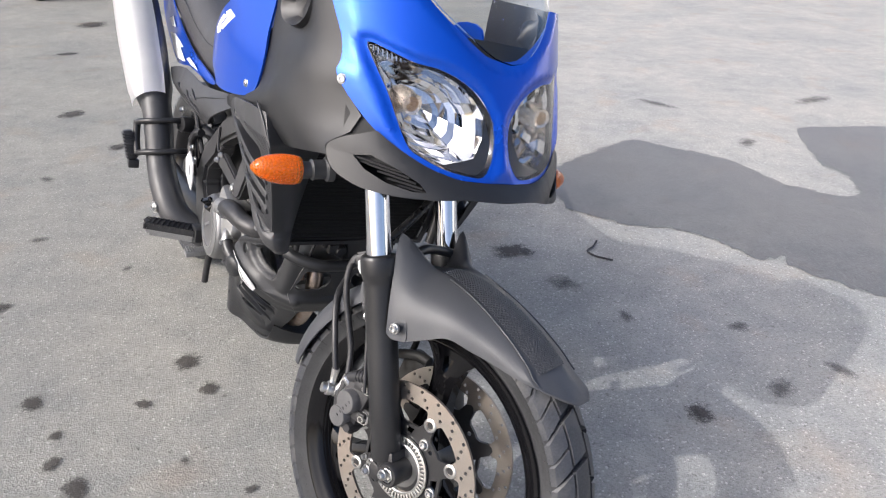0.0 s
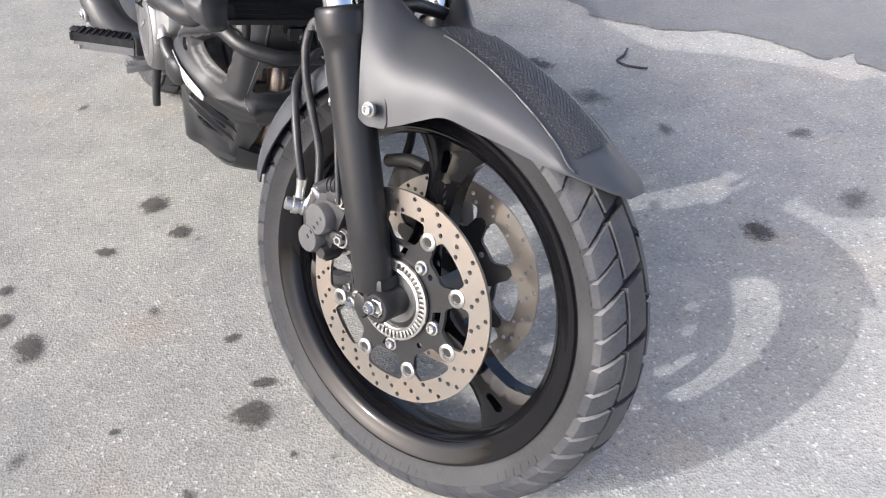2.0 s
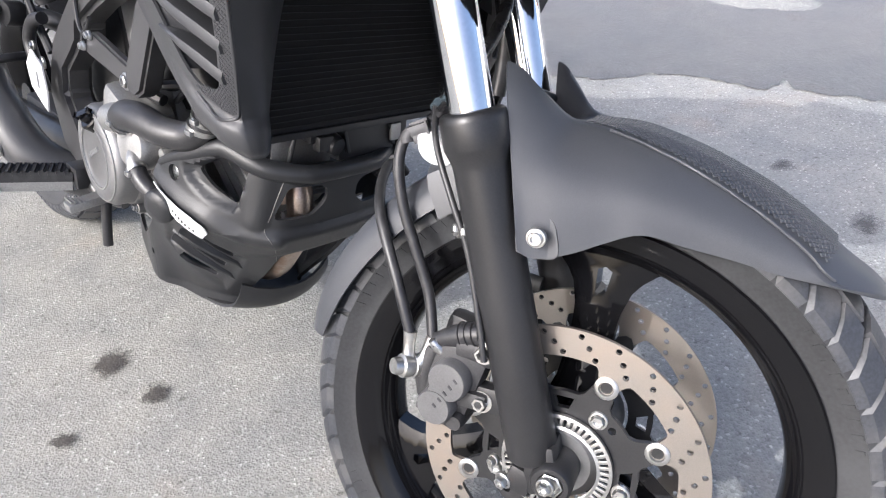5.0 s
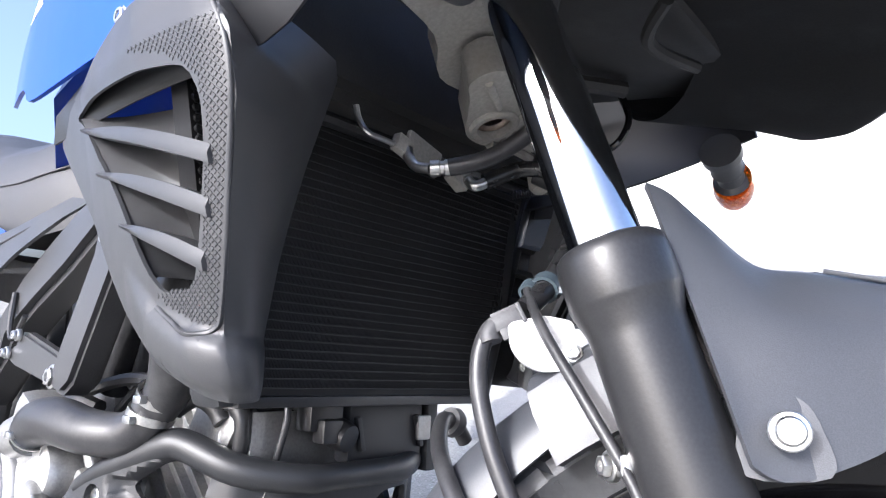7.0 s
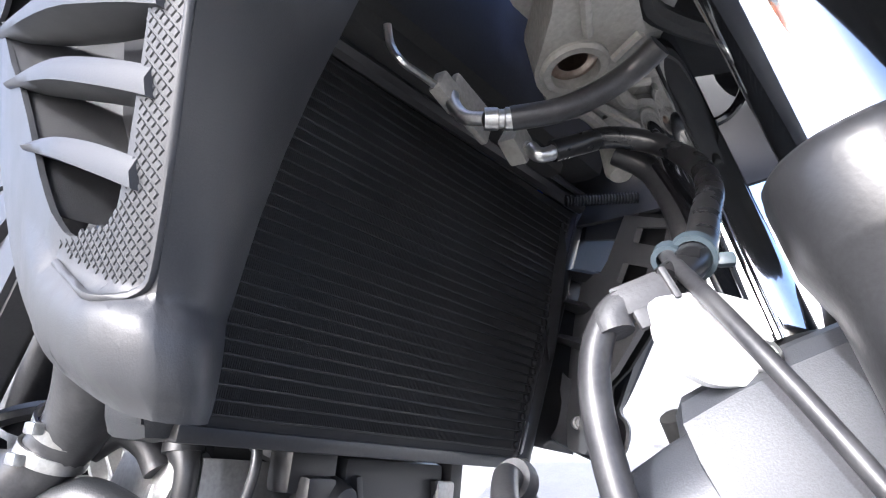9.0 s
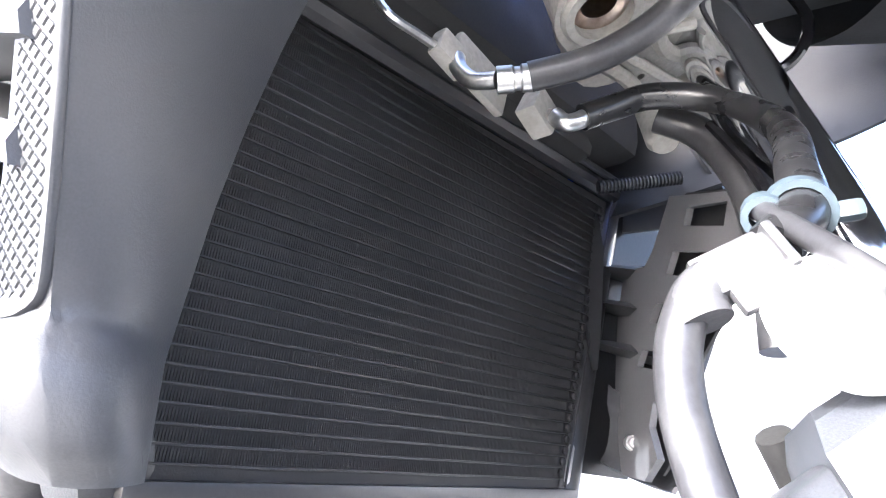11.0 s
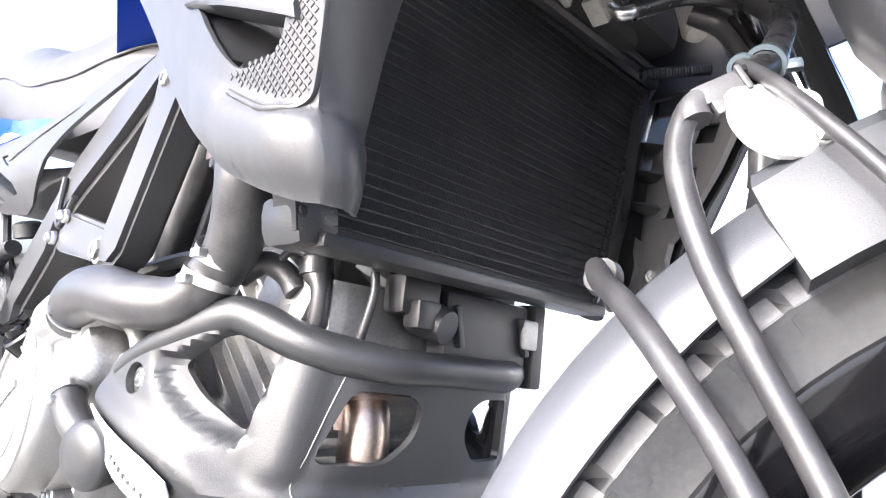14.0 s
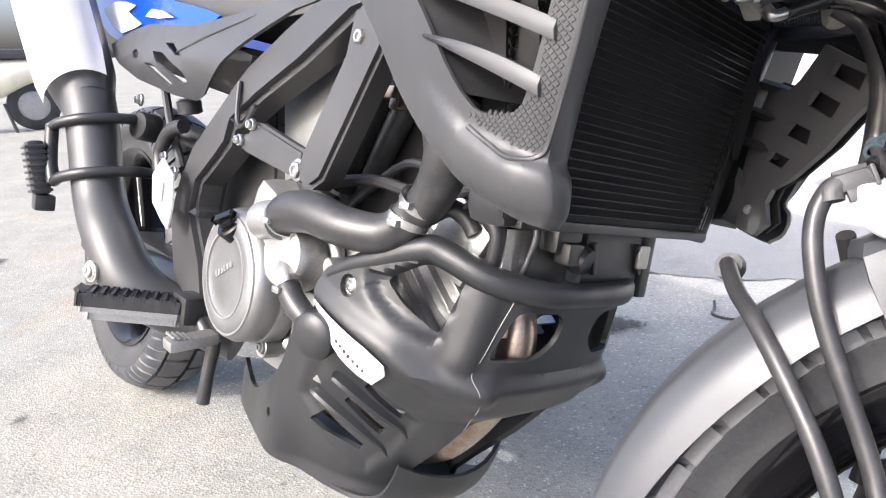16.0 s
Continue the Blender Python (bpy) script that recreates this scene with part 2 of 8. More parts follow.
def sheet(loops, place, thick, step=0.02, slot=0, lift=None):
    """A moulded panel: the outline and holes are given in (u, v), place(u, v) bends it, thick gives it depth."""
    bm = bmesh.new()
    us, vs = [p[0] for p in loops[0]], [p[1] for p in loops[0]]
    nu, nv = max(1, int((max(us) - min(us)) / step)), max(1, int((max(vs) - min(vs)) / step))
    fill(bm, loops, [min(us) + (max(us) - min(us)) * (k + 0.5) / nu for k in range(nu)], [min(vs) + (max(vs) - min(vs)) * (k + 0.5) / nv for k in range(nv)])
    for v in bm.verts:
        v.co = place(v.co.x, v.co.y)
    bmesh.ops.recalc_face_normals(bm, faces=bm.faces)
    if thick:
        bmesh.ops.solidify(bm, geom=bm.faces[:], thickness=thick)
    for f in bm.faces:
        f.material_index = slot
    return bm


def add(bm, other):
    """Joins another bmesh into bm."""
    me = bpy.data.meshes.new("joint")
    other.to_mesh(me)
    other.free()
    bm.from_mesh(me)
    bpy.data.meshes.remove(me)


def table(rows, x):
    """Straight-line reading between rows of (x, values...)."""
    for a, b in zip(rows, rows[1:]):
        if x <= b[0] or b is rows[-1]:
            k = max(0.0, min(1.0, (x - a[0]) / (b[0] - a[0])))
            return [p + (q - p) * k for p, q in zip(a[1:], b[1:])]


def disc_loop(x, z, r, n=10):
    return [(x + r * math.cos(2 * math.pi * k / n), z + r * math.sin(2 * math.pi * k / n)) for k in range(n)]

# ---- ground ----
def asphalt(name, tone, rough, wet=0.0):
    """Sun-bleached asphalt: pale worn stones in a grey binder, with broad patches."""
    m = bpy.data.materials.new(name)
    m.use_nodes = True
    nt = m.node_tree
    b = nt.nodes["Principled BSDF"]
    geo = nt.nodes.new("ShaderNodeNewGeometry")

    def noise_at(scale, detail=5.0):
        n = nt.nodes.new("ShaderNodeTexNoise")
        n.inputs["Scale"].default_value, n.inputs["Detail"].default_value = scale, detail
        nt.links.new(geo.outputs["Position"], n.inputs["Vector"])
        return n.outputs["Fac"]

    def ramp(fac, stops):
        r = nt.nodes.new("ShaderNodeValToRGB")
        while len(r.color_ramp.elements) < len(stops):
            r.color_ramp.elements.new(0.5)
        for e, (p, c) in zip(r.color_ramp.elements, stops):
            e.position, e.color = p, (*c, 1)
        nt.links.new(fac, r.inputs[0])
        return r.outputs[0]

    def mult(a, c, fac=1.0):
        x = nt.nodes.new("ShaderNodeMix")
        x.data_type, x.blend_type = "RGBA", "MULTIPLY"
        x.inputs["Factor"].default_value = fac
        nt.links.new(a, x.inputs["A"])
        nt.links.new(c, x.inputs["B"])
        return x.outputs["Result"]

    stones = nt.nodes.new("ShaderNodeTexVoronoi")
    stones.inputs["Scale"].default_value = 210.0
    nt.links.new(geo.outputs["Position"], stones.inputs["Vector"])
    pick = nt.nodes.new("ShaderNodeSeparateColor")
    nt.links.new(stones.outputs["Color"], pick.inputs[0])
    base = ramp(pick.outputs[0], [(0.0, tuple(c * 0.78 for c in tone)), (0.35, tuple(c * 0.94 for c in tone)), (0.6, tone), (0.86, tuple(c * 1.05 for c in tone)), (0.950, tuple(c * 1.09 for c in tone)), (0.965, tuple(min(0.85, c * 1.35) for c in tone)), (1.0, tuple(min(0.9, c * 1.6) for c in tone))])
    patch = ramp(noise_at(1.6), [(0.3, (0.84, 0.85, 0.86)), (0.62, (1.06, 1.04, 1.01))])
    blotch = ramp(noise_at(9.0), [(0.3, (0.87, 0.87, 0.88)), (0.7, (1.06, 1.05, 1.03))])
    pits = ramp(noise_at(60.0, 4.0), [(0.27, (0.58, 0.57, 0.56)), (0.38, (1, 1, 1))])
    rust = ramp(noise_at(3.1, 3.0), [(0.58, (1, 1, 1)), (0.74, (1.05, 0.95, 0.88))])
    # the asphalt is darker towards low x, with a wandering border
    place = nt.nodes.new("ShaderNodeSeparateXYZ")
    nt.links.new(geo.outputs["Position"], place.inputs[0])
    drift = nt.nodes.new("ShaderNodeMath")
    drift.operation = "MULTIPLY_ADD"
    nt.links.new(noise_at(1.1, 4.0), drift.inputs[0])
    drift.inputs[1].default_value = 2.2
    nt.links.new(place.outputs[0], drift.inputs[2])
    span = nt.nodes.new("ShaderNodeMapRange")
    span.inputs["From Min"].default_value, span.inputs["From Max"].default_value = 0.8, 1.8
    nt.links.new(drift.outputs[0], span.inputs["Value"])
    x_tone = ramp(span.outputs[0], [(0.0, (0.66, 0.655, 0.64)), (1.0, (1.02, 1.02, 1.02))])
    nt.links.new(mult(mult(mult(mult(mult(base, patch), blotch), pits), rust), x_tone), b.inputs["Base Color"])
    b.inputs["Roughness"].default_value = rough
    b.inputs["Specular IOR Level"].default_value = 0.3 + wet
    height = nt.nodes.new("ShaderNodeMath")
    height.operation = "ADD"
    nt.links.new(stones.outputs["Distance"], height.inputs[0])
    nt.links.new(noise_at(300.0), height.inputs[1])
    k = nt.nodes.new("ShaderNodeBump")
    k.inputs["Strength"].default_value, k.inputs["Distance"].default_value = 0.50 * (1 - wet), 0.003
    nt.links.new(height.outputs[0], k.inputs["Height"])
    nt.links.new(k.outputs[0], b.inputs["Normal"])
    return m


ASPHALT = asphalt("bleached asphalt", (0.405, 0.408, 0.390), 0.85)
FAINT = asphalt("old stained asphalt", (0.20, 0.197, 0.19), 0.8)
DAMP = asphalt("oil-stained asphalt", (0.105, 0.098, 0.092), 0.75)
WET = asphalt("wet asphalt", (0.165, 0.162, 0.160), 0.34, 0.3)


def ground_mesh():
    """One sheet to the horizon, finer near the machine."""
    bm = bmesh.new()
    steps = [-600, -150, -40, -12, -5, -2.5, -1.2, 0, 1.2, 2.5, 5, 12, 40, 150, 600]
    loft(bm, [[(x, 1 + y, 0) for x in steps] for y in steps])
    me = bpy.data.meshes.new("ground")
    bm.to_mesh(me)
    bm.free()
    me.materials.append(ASPHALT)
    return me


ground = tagged(new("ground", ground_mesh()), "sun-bleached grey asphalt yard with pale worn stones", "ground", kind="structure")


def soften(mat, inner, outer, cover):
    """Lets a stain fade out unevenly towards the edge of its unit-sized sheet, with bare stones showing through."""
    nt = mat.node_tree
    shader, out = nt.nodes["Principled BSDF"], nt.nodes["Material Output"]
    coords, geo = nt.nodes.new("ShaderNodeTexCoord"), nt.nodes.new("ShaderNodeNewGeometry")
    length = nt.nodes.new("ShaderNodeVectorMath")
    length.operation = "LENGTH"
    nt.links.new(coords.outputs["Object"], length.inputs[0])
    total = length.outputs["Value"]
    for scale, amount in ((22.0, 0.9), (75.0, 0.7), (260.0, 0.9)):
        n = nt.nodes.new("ShaderNodeTexNoise")
        n.inputs["Scale"].default_value, n.inputs["Detail"].default_value = scale, 3.0
        nt.links.new(geo.outputs["Position"], n.inputs["Vector"])
        k = nt.nodes.new("ShaderNodeMath")
        k.operation = "MULTIPLY_ADD"
        k.inputs[1].default_value = amount
        nt.links.new(n.outputs["Fac"], k.inputs[0])
        nt.links.new(total, k.inputs[2])
        total = k.outputs[0]
    r = nt.nodes.new("ShaderNodeMapRange")
    for key, value in (("From Min", inner + 1.25), ("From Max", outer + 1.25), ("To Min", cover), ("To Max", 0.0)):
        r.inputs[key].default_value = value
    nt.links.new(total, r.inputs["Value"])
    clear, mix = nt.nodes.new("ShaderNodeBsdfTransparent"), nt.nodes.new("ShaderNodeMixShader")
    nt.links.new(r.outputs[0], mix.inputs[0])
    nt.links.new(clear.outputs[0], mix.inputs[1])
    nt.links.new(shader.outputs[0], mix.inputs[2])
    nt.links.new(mix.outputs[0], out.inputs["Surface"])


soften(DAMP, 0.35, 0.80, 0.85)
soften(FAINT, 0.10, 0.75, 0.7)


def drip(x, y, a, b, seed, mat=DAMP):
    """A dried oil mark: a thin sheet over the asphalt that fades at its edge."""
    bm = bmesh.new()
    vs = [bm.verts.new((1.45 * math.cos(k * math.pi / 12), 1.45 * math.sin(k * math.pi / 12), 0)) for k in range(24)]
    bm.faces.new(vs)
    me = bpy.data.meshes.new("oil_stain")
    bm.to_mesh(me)
    bm.free()
    me.materials.append(mat)
    ob = tagged(new("oil_stain", me), "dark dried oil drip on the asphalt", "stain", "stains on the asphalt", "structure")
    ob.matrix_world = Matrix.Translation((x, y, 0.004 + 0.00005 * seed)) @ Matrix.Rotation(seed * 1.3, 4, "Z") @ Matrix.Diagonal((a * 1.1, b * 1.1, 1, 1))


def stain(name, outline, mat, z, label, ragged=0.02, seed=0):
    """A flat mark on the asphalt with a ragged edge."""
    pts = spline([(*p, 0) for p in outline], 16, closed=True)
    mid = sum(pts, Vector()) / len(pts)
    out = []
    for p in pts:
        k = noise.fractal(Vector((p.x * 14, p.y * 14, seed)), 0.8, 2.0, 5)
        out.append(p + (p - mid).normalized() * k * ragged)
    bm = bmesh.new()
    vs = [bm.verts.new((p.x, p.y, z)) for p in out]
    es = [bm.edges.new((vs[i], vs[(i + 1) % len(vs)])) for i in range(len(vs))]
    bmesh.ops.triangle_fill(bm, use_beauty=True, edges=es)
    bmesh.ops.recalc_face_normals(bm, faces=bm.faces)
    me = bpy.data.meshes.new(name)
    bm.to_mesh(me)
    bm.free()
    me.materials.append(mat)
    return tagged(new(name, me), label, "stain", "stains on the asphalt", "structure")


PUDDLE = [(0.34, 3.08), (0.47, 3.39), (0.66, 3.64), (0.86, 3.82), (1.09, 3.72), (1.33, 3.59), (1.45, 3.41), (1.59, 3.26), (1.72, 3.2), (1.82, 3.23),
          (1.87, 3.45), (1.81, 3.68), (1.85, 4.15), (1.99, 4.27), (2.6, 4.3), (3.0, 3.4), (2.6, 2.5), (1.9, 2.2), (1.55, 2.3), (1.41, 2.37), (1.28, 2.47),
          (1.28, 2.54), (1.17, 2.51), (1.03, 2.64), (0.87, 2.72), (0.7, 2.72), (0.5, 2.82), (0.41, 2.96)]
stain("wet_patch", PUDDLE, WET, 0.004, "drying wet patch with a ragged edge on the asphalt", 0.035, 5)
SPECKS = [(-0.95, 1.12, 0.02, 0.015), (-0.60, 0.86, 0.03, 0.018), (-0.38, 0.80, 0.018, 0.022), (-0.52, 1.22, 0.014, 0.02), (-1.25, 1.48, 0.03, 0.02), (-1.60, 2.20, 0.05, 0.03), (-1.15, 2.05, 0.03, 0.02), (-1.95, 2.75, 0.06, 0.035),
          (1.02, 1.72, 0.07, 0.05), (1.22, 1.84, 0.06, 0.04), (0.98, 2.02, 0.05, 0.04), (0.62, 2.02, 0.05, 0.03), (0.42, 2.20, 0.09, 0.06), (1.5, 3.9, 0.12, 0.06), (1.1, 4.6, 0.2, 0.06), (2.2, 4.9, 0.25, 0.08), (1.9, 1.9, 0.08, 0.05), (0.30, 0.62, 0.02, 0.015), (0.62, 0.80, 0.03, 0.02), (-0.02, 0.72, 0.015, 0.02)]
SPOTS = SPECKS + [(-0.69, 1.58, 0.049, 0.049), (-0.58, 1.48, 0.034, 0.035), (-1.02, 1.35, 0.039, 0.043), (-0.72, 1.39, 0.024, 0.031), (-0.88, 1.25, 0.019, 0.022),
         (-0.83, 1.16, 0.033, 0.026), (-0.73, 1.10, 0.050, 0.041), (-0.80, 1.01, 0.020, 0.014), (-0.46, 0.93, 0.010, 0.013), (-0.23, 0.99, 0.05, 0.044),
         (-0.13, 0.92, 0.009, 0.008), (-0.28, 0.83, 0.015, 0.009), (-0.33, 1.16, 0.021, 0.014), (-1.42, 1.75, 0.035, 0.046), (-0.23, 1.06, 0.026, 0.014),
         (0.77, 1.58, 0.047, 0.046), (-2.44, 3.68, 0.079, 0.094), (-1.87, 3.21, 0.058, 0.054), (-3.42, 5.10, 0.061, 0.106), (-3.94, 6.27, 0.16, 0.2),
         (0.23, 2.41, 0.066, 0.110)]
for i, (x, y, a, b) in enumerate(SPOTS):
    drip(x, y, a, b, i, FAINT if i < len(SPECKS) else DAMP)

# ---- the motorcycle: steered front ----
bike = tagged(new("motorcycle"), "blue and black touring motorcycle leaning on its stand", "motorcycle")
bike.matrix_world = BIKE @ Matrix.Translation(BASE)

R0 = radians(24.5)


def rim_mesh():
    bm = bmesh.new()
    prof = [(0.2600, -0.0410), (0.2625, -0.0445), (0.2605, -0.0475), (0.2560, -0.0470), (0.2500, -0.0425), (0.2410, -0.0395), (0.2330, -0.0350), (0.2290, -0.027), (0.2262, -0.0225),
            (0.2225, -0.018), (0.2205, -0.010)]
    prof = prof + [(r, -y) for r, y in reversed(prof)] + [(0.245, 0.03), (0.240, 0.0), (0.245, -0.03)]
    lathe(bm, prof, 96, ring=True)
    return bm


def spoke_mesh(k):
    a = radians(87 - 120 * k)
    # a spoke that swells at hub and rim, with a pierced slot near the rim
    rows = []
    table_w = [(0.040, 0.038, 0.034), (0.075, 0.027, 0.028), (0.120, 0.0225, 0.022), (0.160, 0.024, 0.020), (0.190, 0.032, 0.019), (0.208, 0.046, 0.018), (0.222, 0.068, 0.018)]
    left, right = [], []
    for i in range(16):
        r = 0.040 + (0.2235 - 0.040) * i / 15
        w, h = table(table_w, r)
        left.append((r, w))
        right.append((r, -w))
    outline = [(r, w) for r, w in left] + [(r, w) for r, w in reversed(right)]
    slot = [(0.182, -0.0055), (0.179, 0), (0.182, 0.0055), (0.207, 0.0075), (0.211, 0), (0.207, -0.0075)]
    one = sheet([outline, slot], lambda u, v: Vector((u, 0, v)), 0, 0.012)
    bmesh.ops.solidify(one, geom=one.faces[:], thickness=0.001)
    for v in one.verts:
        w, h = table(table_w, v.co.x)
        v.co.y = (h if v.co.y > 0.0002 or v.co.y < -0.0002 else -h) * (1 - 0.35 * min(1, abs(v.co.z) / w) ** 2)
    one.transform(Matrix.Rotation(-a, 4, "Y"))
    return one


front_wheel = part("front_wheel", rim_mesh(), GLOSS, bike, "gloss black cast wheel with three spokes", 45, True)
for k in range(3):
    part("spoke", spoke_mesh(k), GLOSS, front_wheel, "", 45, True)


def tyre_mesh(crown, width, bead, bead_w):
    """Carcass with rounded shoulders."""
    bm = bmesh.new()
    h = crown - bead
    half = [(bead, bead_w), (bead + 0.08 * h, bead_w + 0.0015), (bead + 0.20 * h, bead_w + 0.0035), (bead + 0.32 * h, width * 0.90), (bead + 0.42 * h, width * 0.968)]
    depth = 0.009

    def tread(s):
        """Radius and y across the tread, s from -1 to 1."""
        a = s * radians(80)
        rc = width * 0.99
        y = rc * math.sin(a)
        return crown - 0.74 * rc * (1 - math.cos(a)), y

    top = [tread(-1 + 2 * k / 14) for k in range(15)]
    prof = [(r, -y) for r, y in half] + [(r - depth, y) for r, y in top] + [(r, y) for r, y in reversed(half)]
    lathe(bm, prof, 120)
    return bm


def tread_mesh(crown, width, blocks):
    """Raised tread blocks in slanted rows."""
    bm = bmesh.new()
    depth = 0.009

    def tread(s):
        a = s * radians(80)
        rc = width * 0.99
        return crown - 0.74 * rc * (1 - math.cos(a)), rc * math.sin(a)

    n = blocks
    cells = []
    for k in range(n):
        for sgn in (1, -1):
            off = 0.5 if sgn < 0 else 0
            cells.append(([(0.03, 0.64), (0.03, 1.54), (0.46, 1.37), (0.46, 0.47)], k + off, sgn))
            cells.append(([(0.515, 0.44), (0.515, 0.83), (1.0, 0.50), (1.0, 0.09)], k + off, sgn))
            cells.append(([(0.515, 0.885), (0.515, 1.34), (1.0, 0.99), (1.0, 0.56)], k + off, sgn))
    for shape, k, sgn in cells:
        ring_lo, ring_hi = [], []
        mid = (sum(p[0] for p in shape) / 4, sum(p[1] for p in shape) / 4)
        pts = []
        for i in range(4):
            p, q = shape[i], shape[(i + 1) % 4]
            pts += [p, ((p[0] + q[0]) / 2, (p[1] + q[1]) / 2)]
        for p in pts:
            for ring_, f, lift in ((ring_lo, 0.968, -depth - 0.001), (ring_hi, 0.950, 0.0)):
                s = (mid[0] + (p[0] - mid[0]) * f)
                t = (mid[1] + (p[1] - mid[1]) * f)
                r, y = tread(min(1.03, s) * sgn)
                a = 2 * math.pi * (k + t) / n
                ring_.append(Vector(((r + lift) * math.cos(a), y, (r + lift) * math.sin(a))))
        vs = [[bm.verts.new(q) for q in row] for row in (ring_lo, ring_hi)]
        c = Vector((0, 0, 0))
        for i in range(8):
            bm.faces.new((vs[0][i], vs[0][(i + 1) % 8], vs[1][(i + 1) % 8], vs[1][i]))
        r, y = tread(mid[0] * sgn)
        a = 2 * math.pi * (k + mid[1]) / n
        cv = bm.verts.new((r * math.cos(a), y, r * math.sin(a)))
        for i in range(8):
            bm.faces.new((vs[1][i], vs[1][(i + 1) % 8], cv))
    return bm


part("tyre", tyre_mesh(0.331, 0.0555, 0.2575, 0.0405), RUBBER, front_wheel, "dusty black dual-purpose tyre", 40, True)
part("tread", tread_mesh(0.331, 0.0555, 26), TREAD, front_wheel, "slanted black tread blocks", 24, True)["kind"] = "stuff"


bm = bmesh.new()
for a0, count in ((20, 9), (75, 6), (125, 11), (205, 8), (262, 9), (318, 6)):
    for k in range(count):
        a = radians(a0 + 3.1 * k)
        w = 0.0050 if k % 3 else 0.0034
        block(bm, (0.0110 if k % 4 else 0.0085, 0.0012, w), Matrix.Rotation(-a, 4, "Y") @ Matrix.Translation((0.2820, -0.0505, 0)) @ Matrix.Rotation(radians(-31), 4, "Z"), 0)
part("sidewall_mark", bm, RUBBER, front_wheel, "raised illegible marks on the tyre wall", 30, True)["kind"] = "stuff"

HOLES = [(deg, rad) for deg, rad in ((-19.5, 0.1285), (-15.5, 0.1385), (-11.5, 0.1487), (-4.5, 0.1285), (-0.5, 0.1385), (3.5, 0.1487), (10.5, 0.1285), (14.5, 0.1385), (18.5, 0.1487))]


def disc_mesh(side):
    """Drilled steel ring with eight inward lugs."""
    bm = bmesh.new()
    for k in range(8):
        one = bmesh.new()
        loops = []
        # three narrow cells, each with one slanted row of three holes
        for c in (-15.0, 0.0, 15.0):
            a0, a1 = radians(c - 7.5), radians(c + 7.5)
            outer = [(0.1550 * math.cos(a0 + (a1 - a0) * i / 6), 0.1550 * math.sin(a0 + (a1 - a0) * i / 6)) for i in range(7)]
            inner = []
            for i in range(12, -1, -1):
                a = a0 + (a1 - a0) * i / 12
                r = 0.1235 - 0.0285 * math.exp(-(math.degrees(a) / 6.2) ** 4)
                inner.append((r * math.cos(a), r * math.sin(a)))
            mid = [disc_loop(rad * math.cos(radians(deg)), rad * math.sin(radians(deg)), 0.0032, 10) for deg, rad in HOLES if abs(deg - c) < 7]
            if c == 0.0:
                mid.append(disc_loop(0.107, 0, 0.0062, 12))
            cell = bmesh.new()
            fill(cell, [outer + inner] + mid)
            gone = [f for f in cell.faces if any((f.calc_center_median() - Vector((sum(p[0] for p in m) / len(m), sum(p[1] for p in m) / len(m), 0))).length < 0.0029 for m in mid)]
            bmesh.ops.delete(cell, geom=gone, context="FACES_ONLY")
            add(one, cell)
        bmesh.ops.remove_doubles(one, verts=one.verts, dist=1e-5)
        low = [bm_f for bm_f in one.faces]
        rim = [e for e in one.edges if len(e.link_faces) == 1]
        top = [[Vector((v.co.x, 0.0025, v.co.y)) for v in f.verts] for f in low]
        walls = [[(v.co.x, v.co.y) for v in e.verts] for e in rim if not all(abs(abs(math.degrees(math.atan2(v.co.y, v.co.x))) - 22.5) < 0.01 for v in e.verts)]
        m = Matrix.Translation((0, side * 0.0634, 0)) @ Matrix.Rotation(-(R0 + k * math.pi / 4), 4, "Y")
        for face in top:
            bm.faces.new([bm.verts.new(m @ p) for p in face])
            bm.faces.new([bm.verts.new(m @ Vector((p.x, -p.y, p.z))) for p in reversed(face)])
        for (x0, z0), (x1, z1) in walls:
            bm.faces.new([bm.verts.new(m @ Vector(p)) for p in ((x0, -0.0025, z0), (x1, -0.0025, z1), (x1, 0.0025, z1), (x0, 0.0025, z0))])
        one.free()
    bmesh.ops.remove_doubles(bm, verts=bm.verts, dist=1e-5)
    return bm


def rivet_mesh(side, k):
    bm = bmesh.new()
    a = R0 + k * math.pi / 4
    m = axis_matrix((0.107 * math.cos(a), side * 0.0634, 0.107 * math.sin(a)), (0, side, 0))
    lathe(bm, [(0.0125, 0.0012), (0.0125, 0.004), (0.0105, 0.0052), (0.0078, 0.0052), (0.007, 0.0035), (0.0066, 0.0005), (0, 0.0005)], 20, m)
    return bm


def carrier_mesh(side):
    """Black spider that carries a disc, with five screws."""
    bm = bmesh.new()
    outer = []
    for i in range(96):
        a = 2 * math.pi * i / 96
        d = (math.degrees(a - R0) + 22.5) % 45 - 22.5
        outer.append(((0.085 + 0.029 * math.exp(-(d / 8.0) ** 4)) * math.cos(a), (0.085 + 0.029 * math.exp(-(d / 8.0) ** 4)) * math.sin(a)))
    hole = disc_loop(0, 0, 0.056, 40)
    cut = []
    for k in range(8):
        a = R0 + (k + 0.5) * math.pi / 4
        cut.append([(r * math.cos(a + b), r * math.sin(a + b)) for r, b in ((0.066, -0.09), (0.066, 0.09), (0.079, 0.14), (0.079, -0.14))] if k % 2 else disc_loop(0.074 * math.cos(a), 0.074 * math.sin(a), 0.0045, 8))
    one = sheet([outer, hole] + cut, lambda u, v: Vector((u, 0, v)), 0.006, 1.0)
    one.transform(Matrix.Translation((0, side * 0.0634 - 0.003 - side * 0.001, 0)))
    add(bm, one)
    return bm


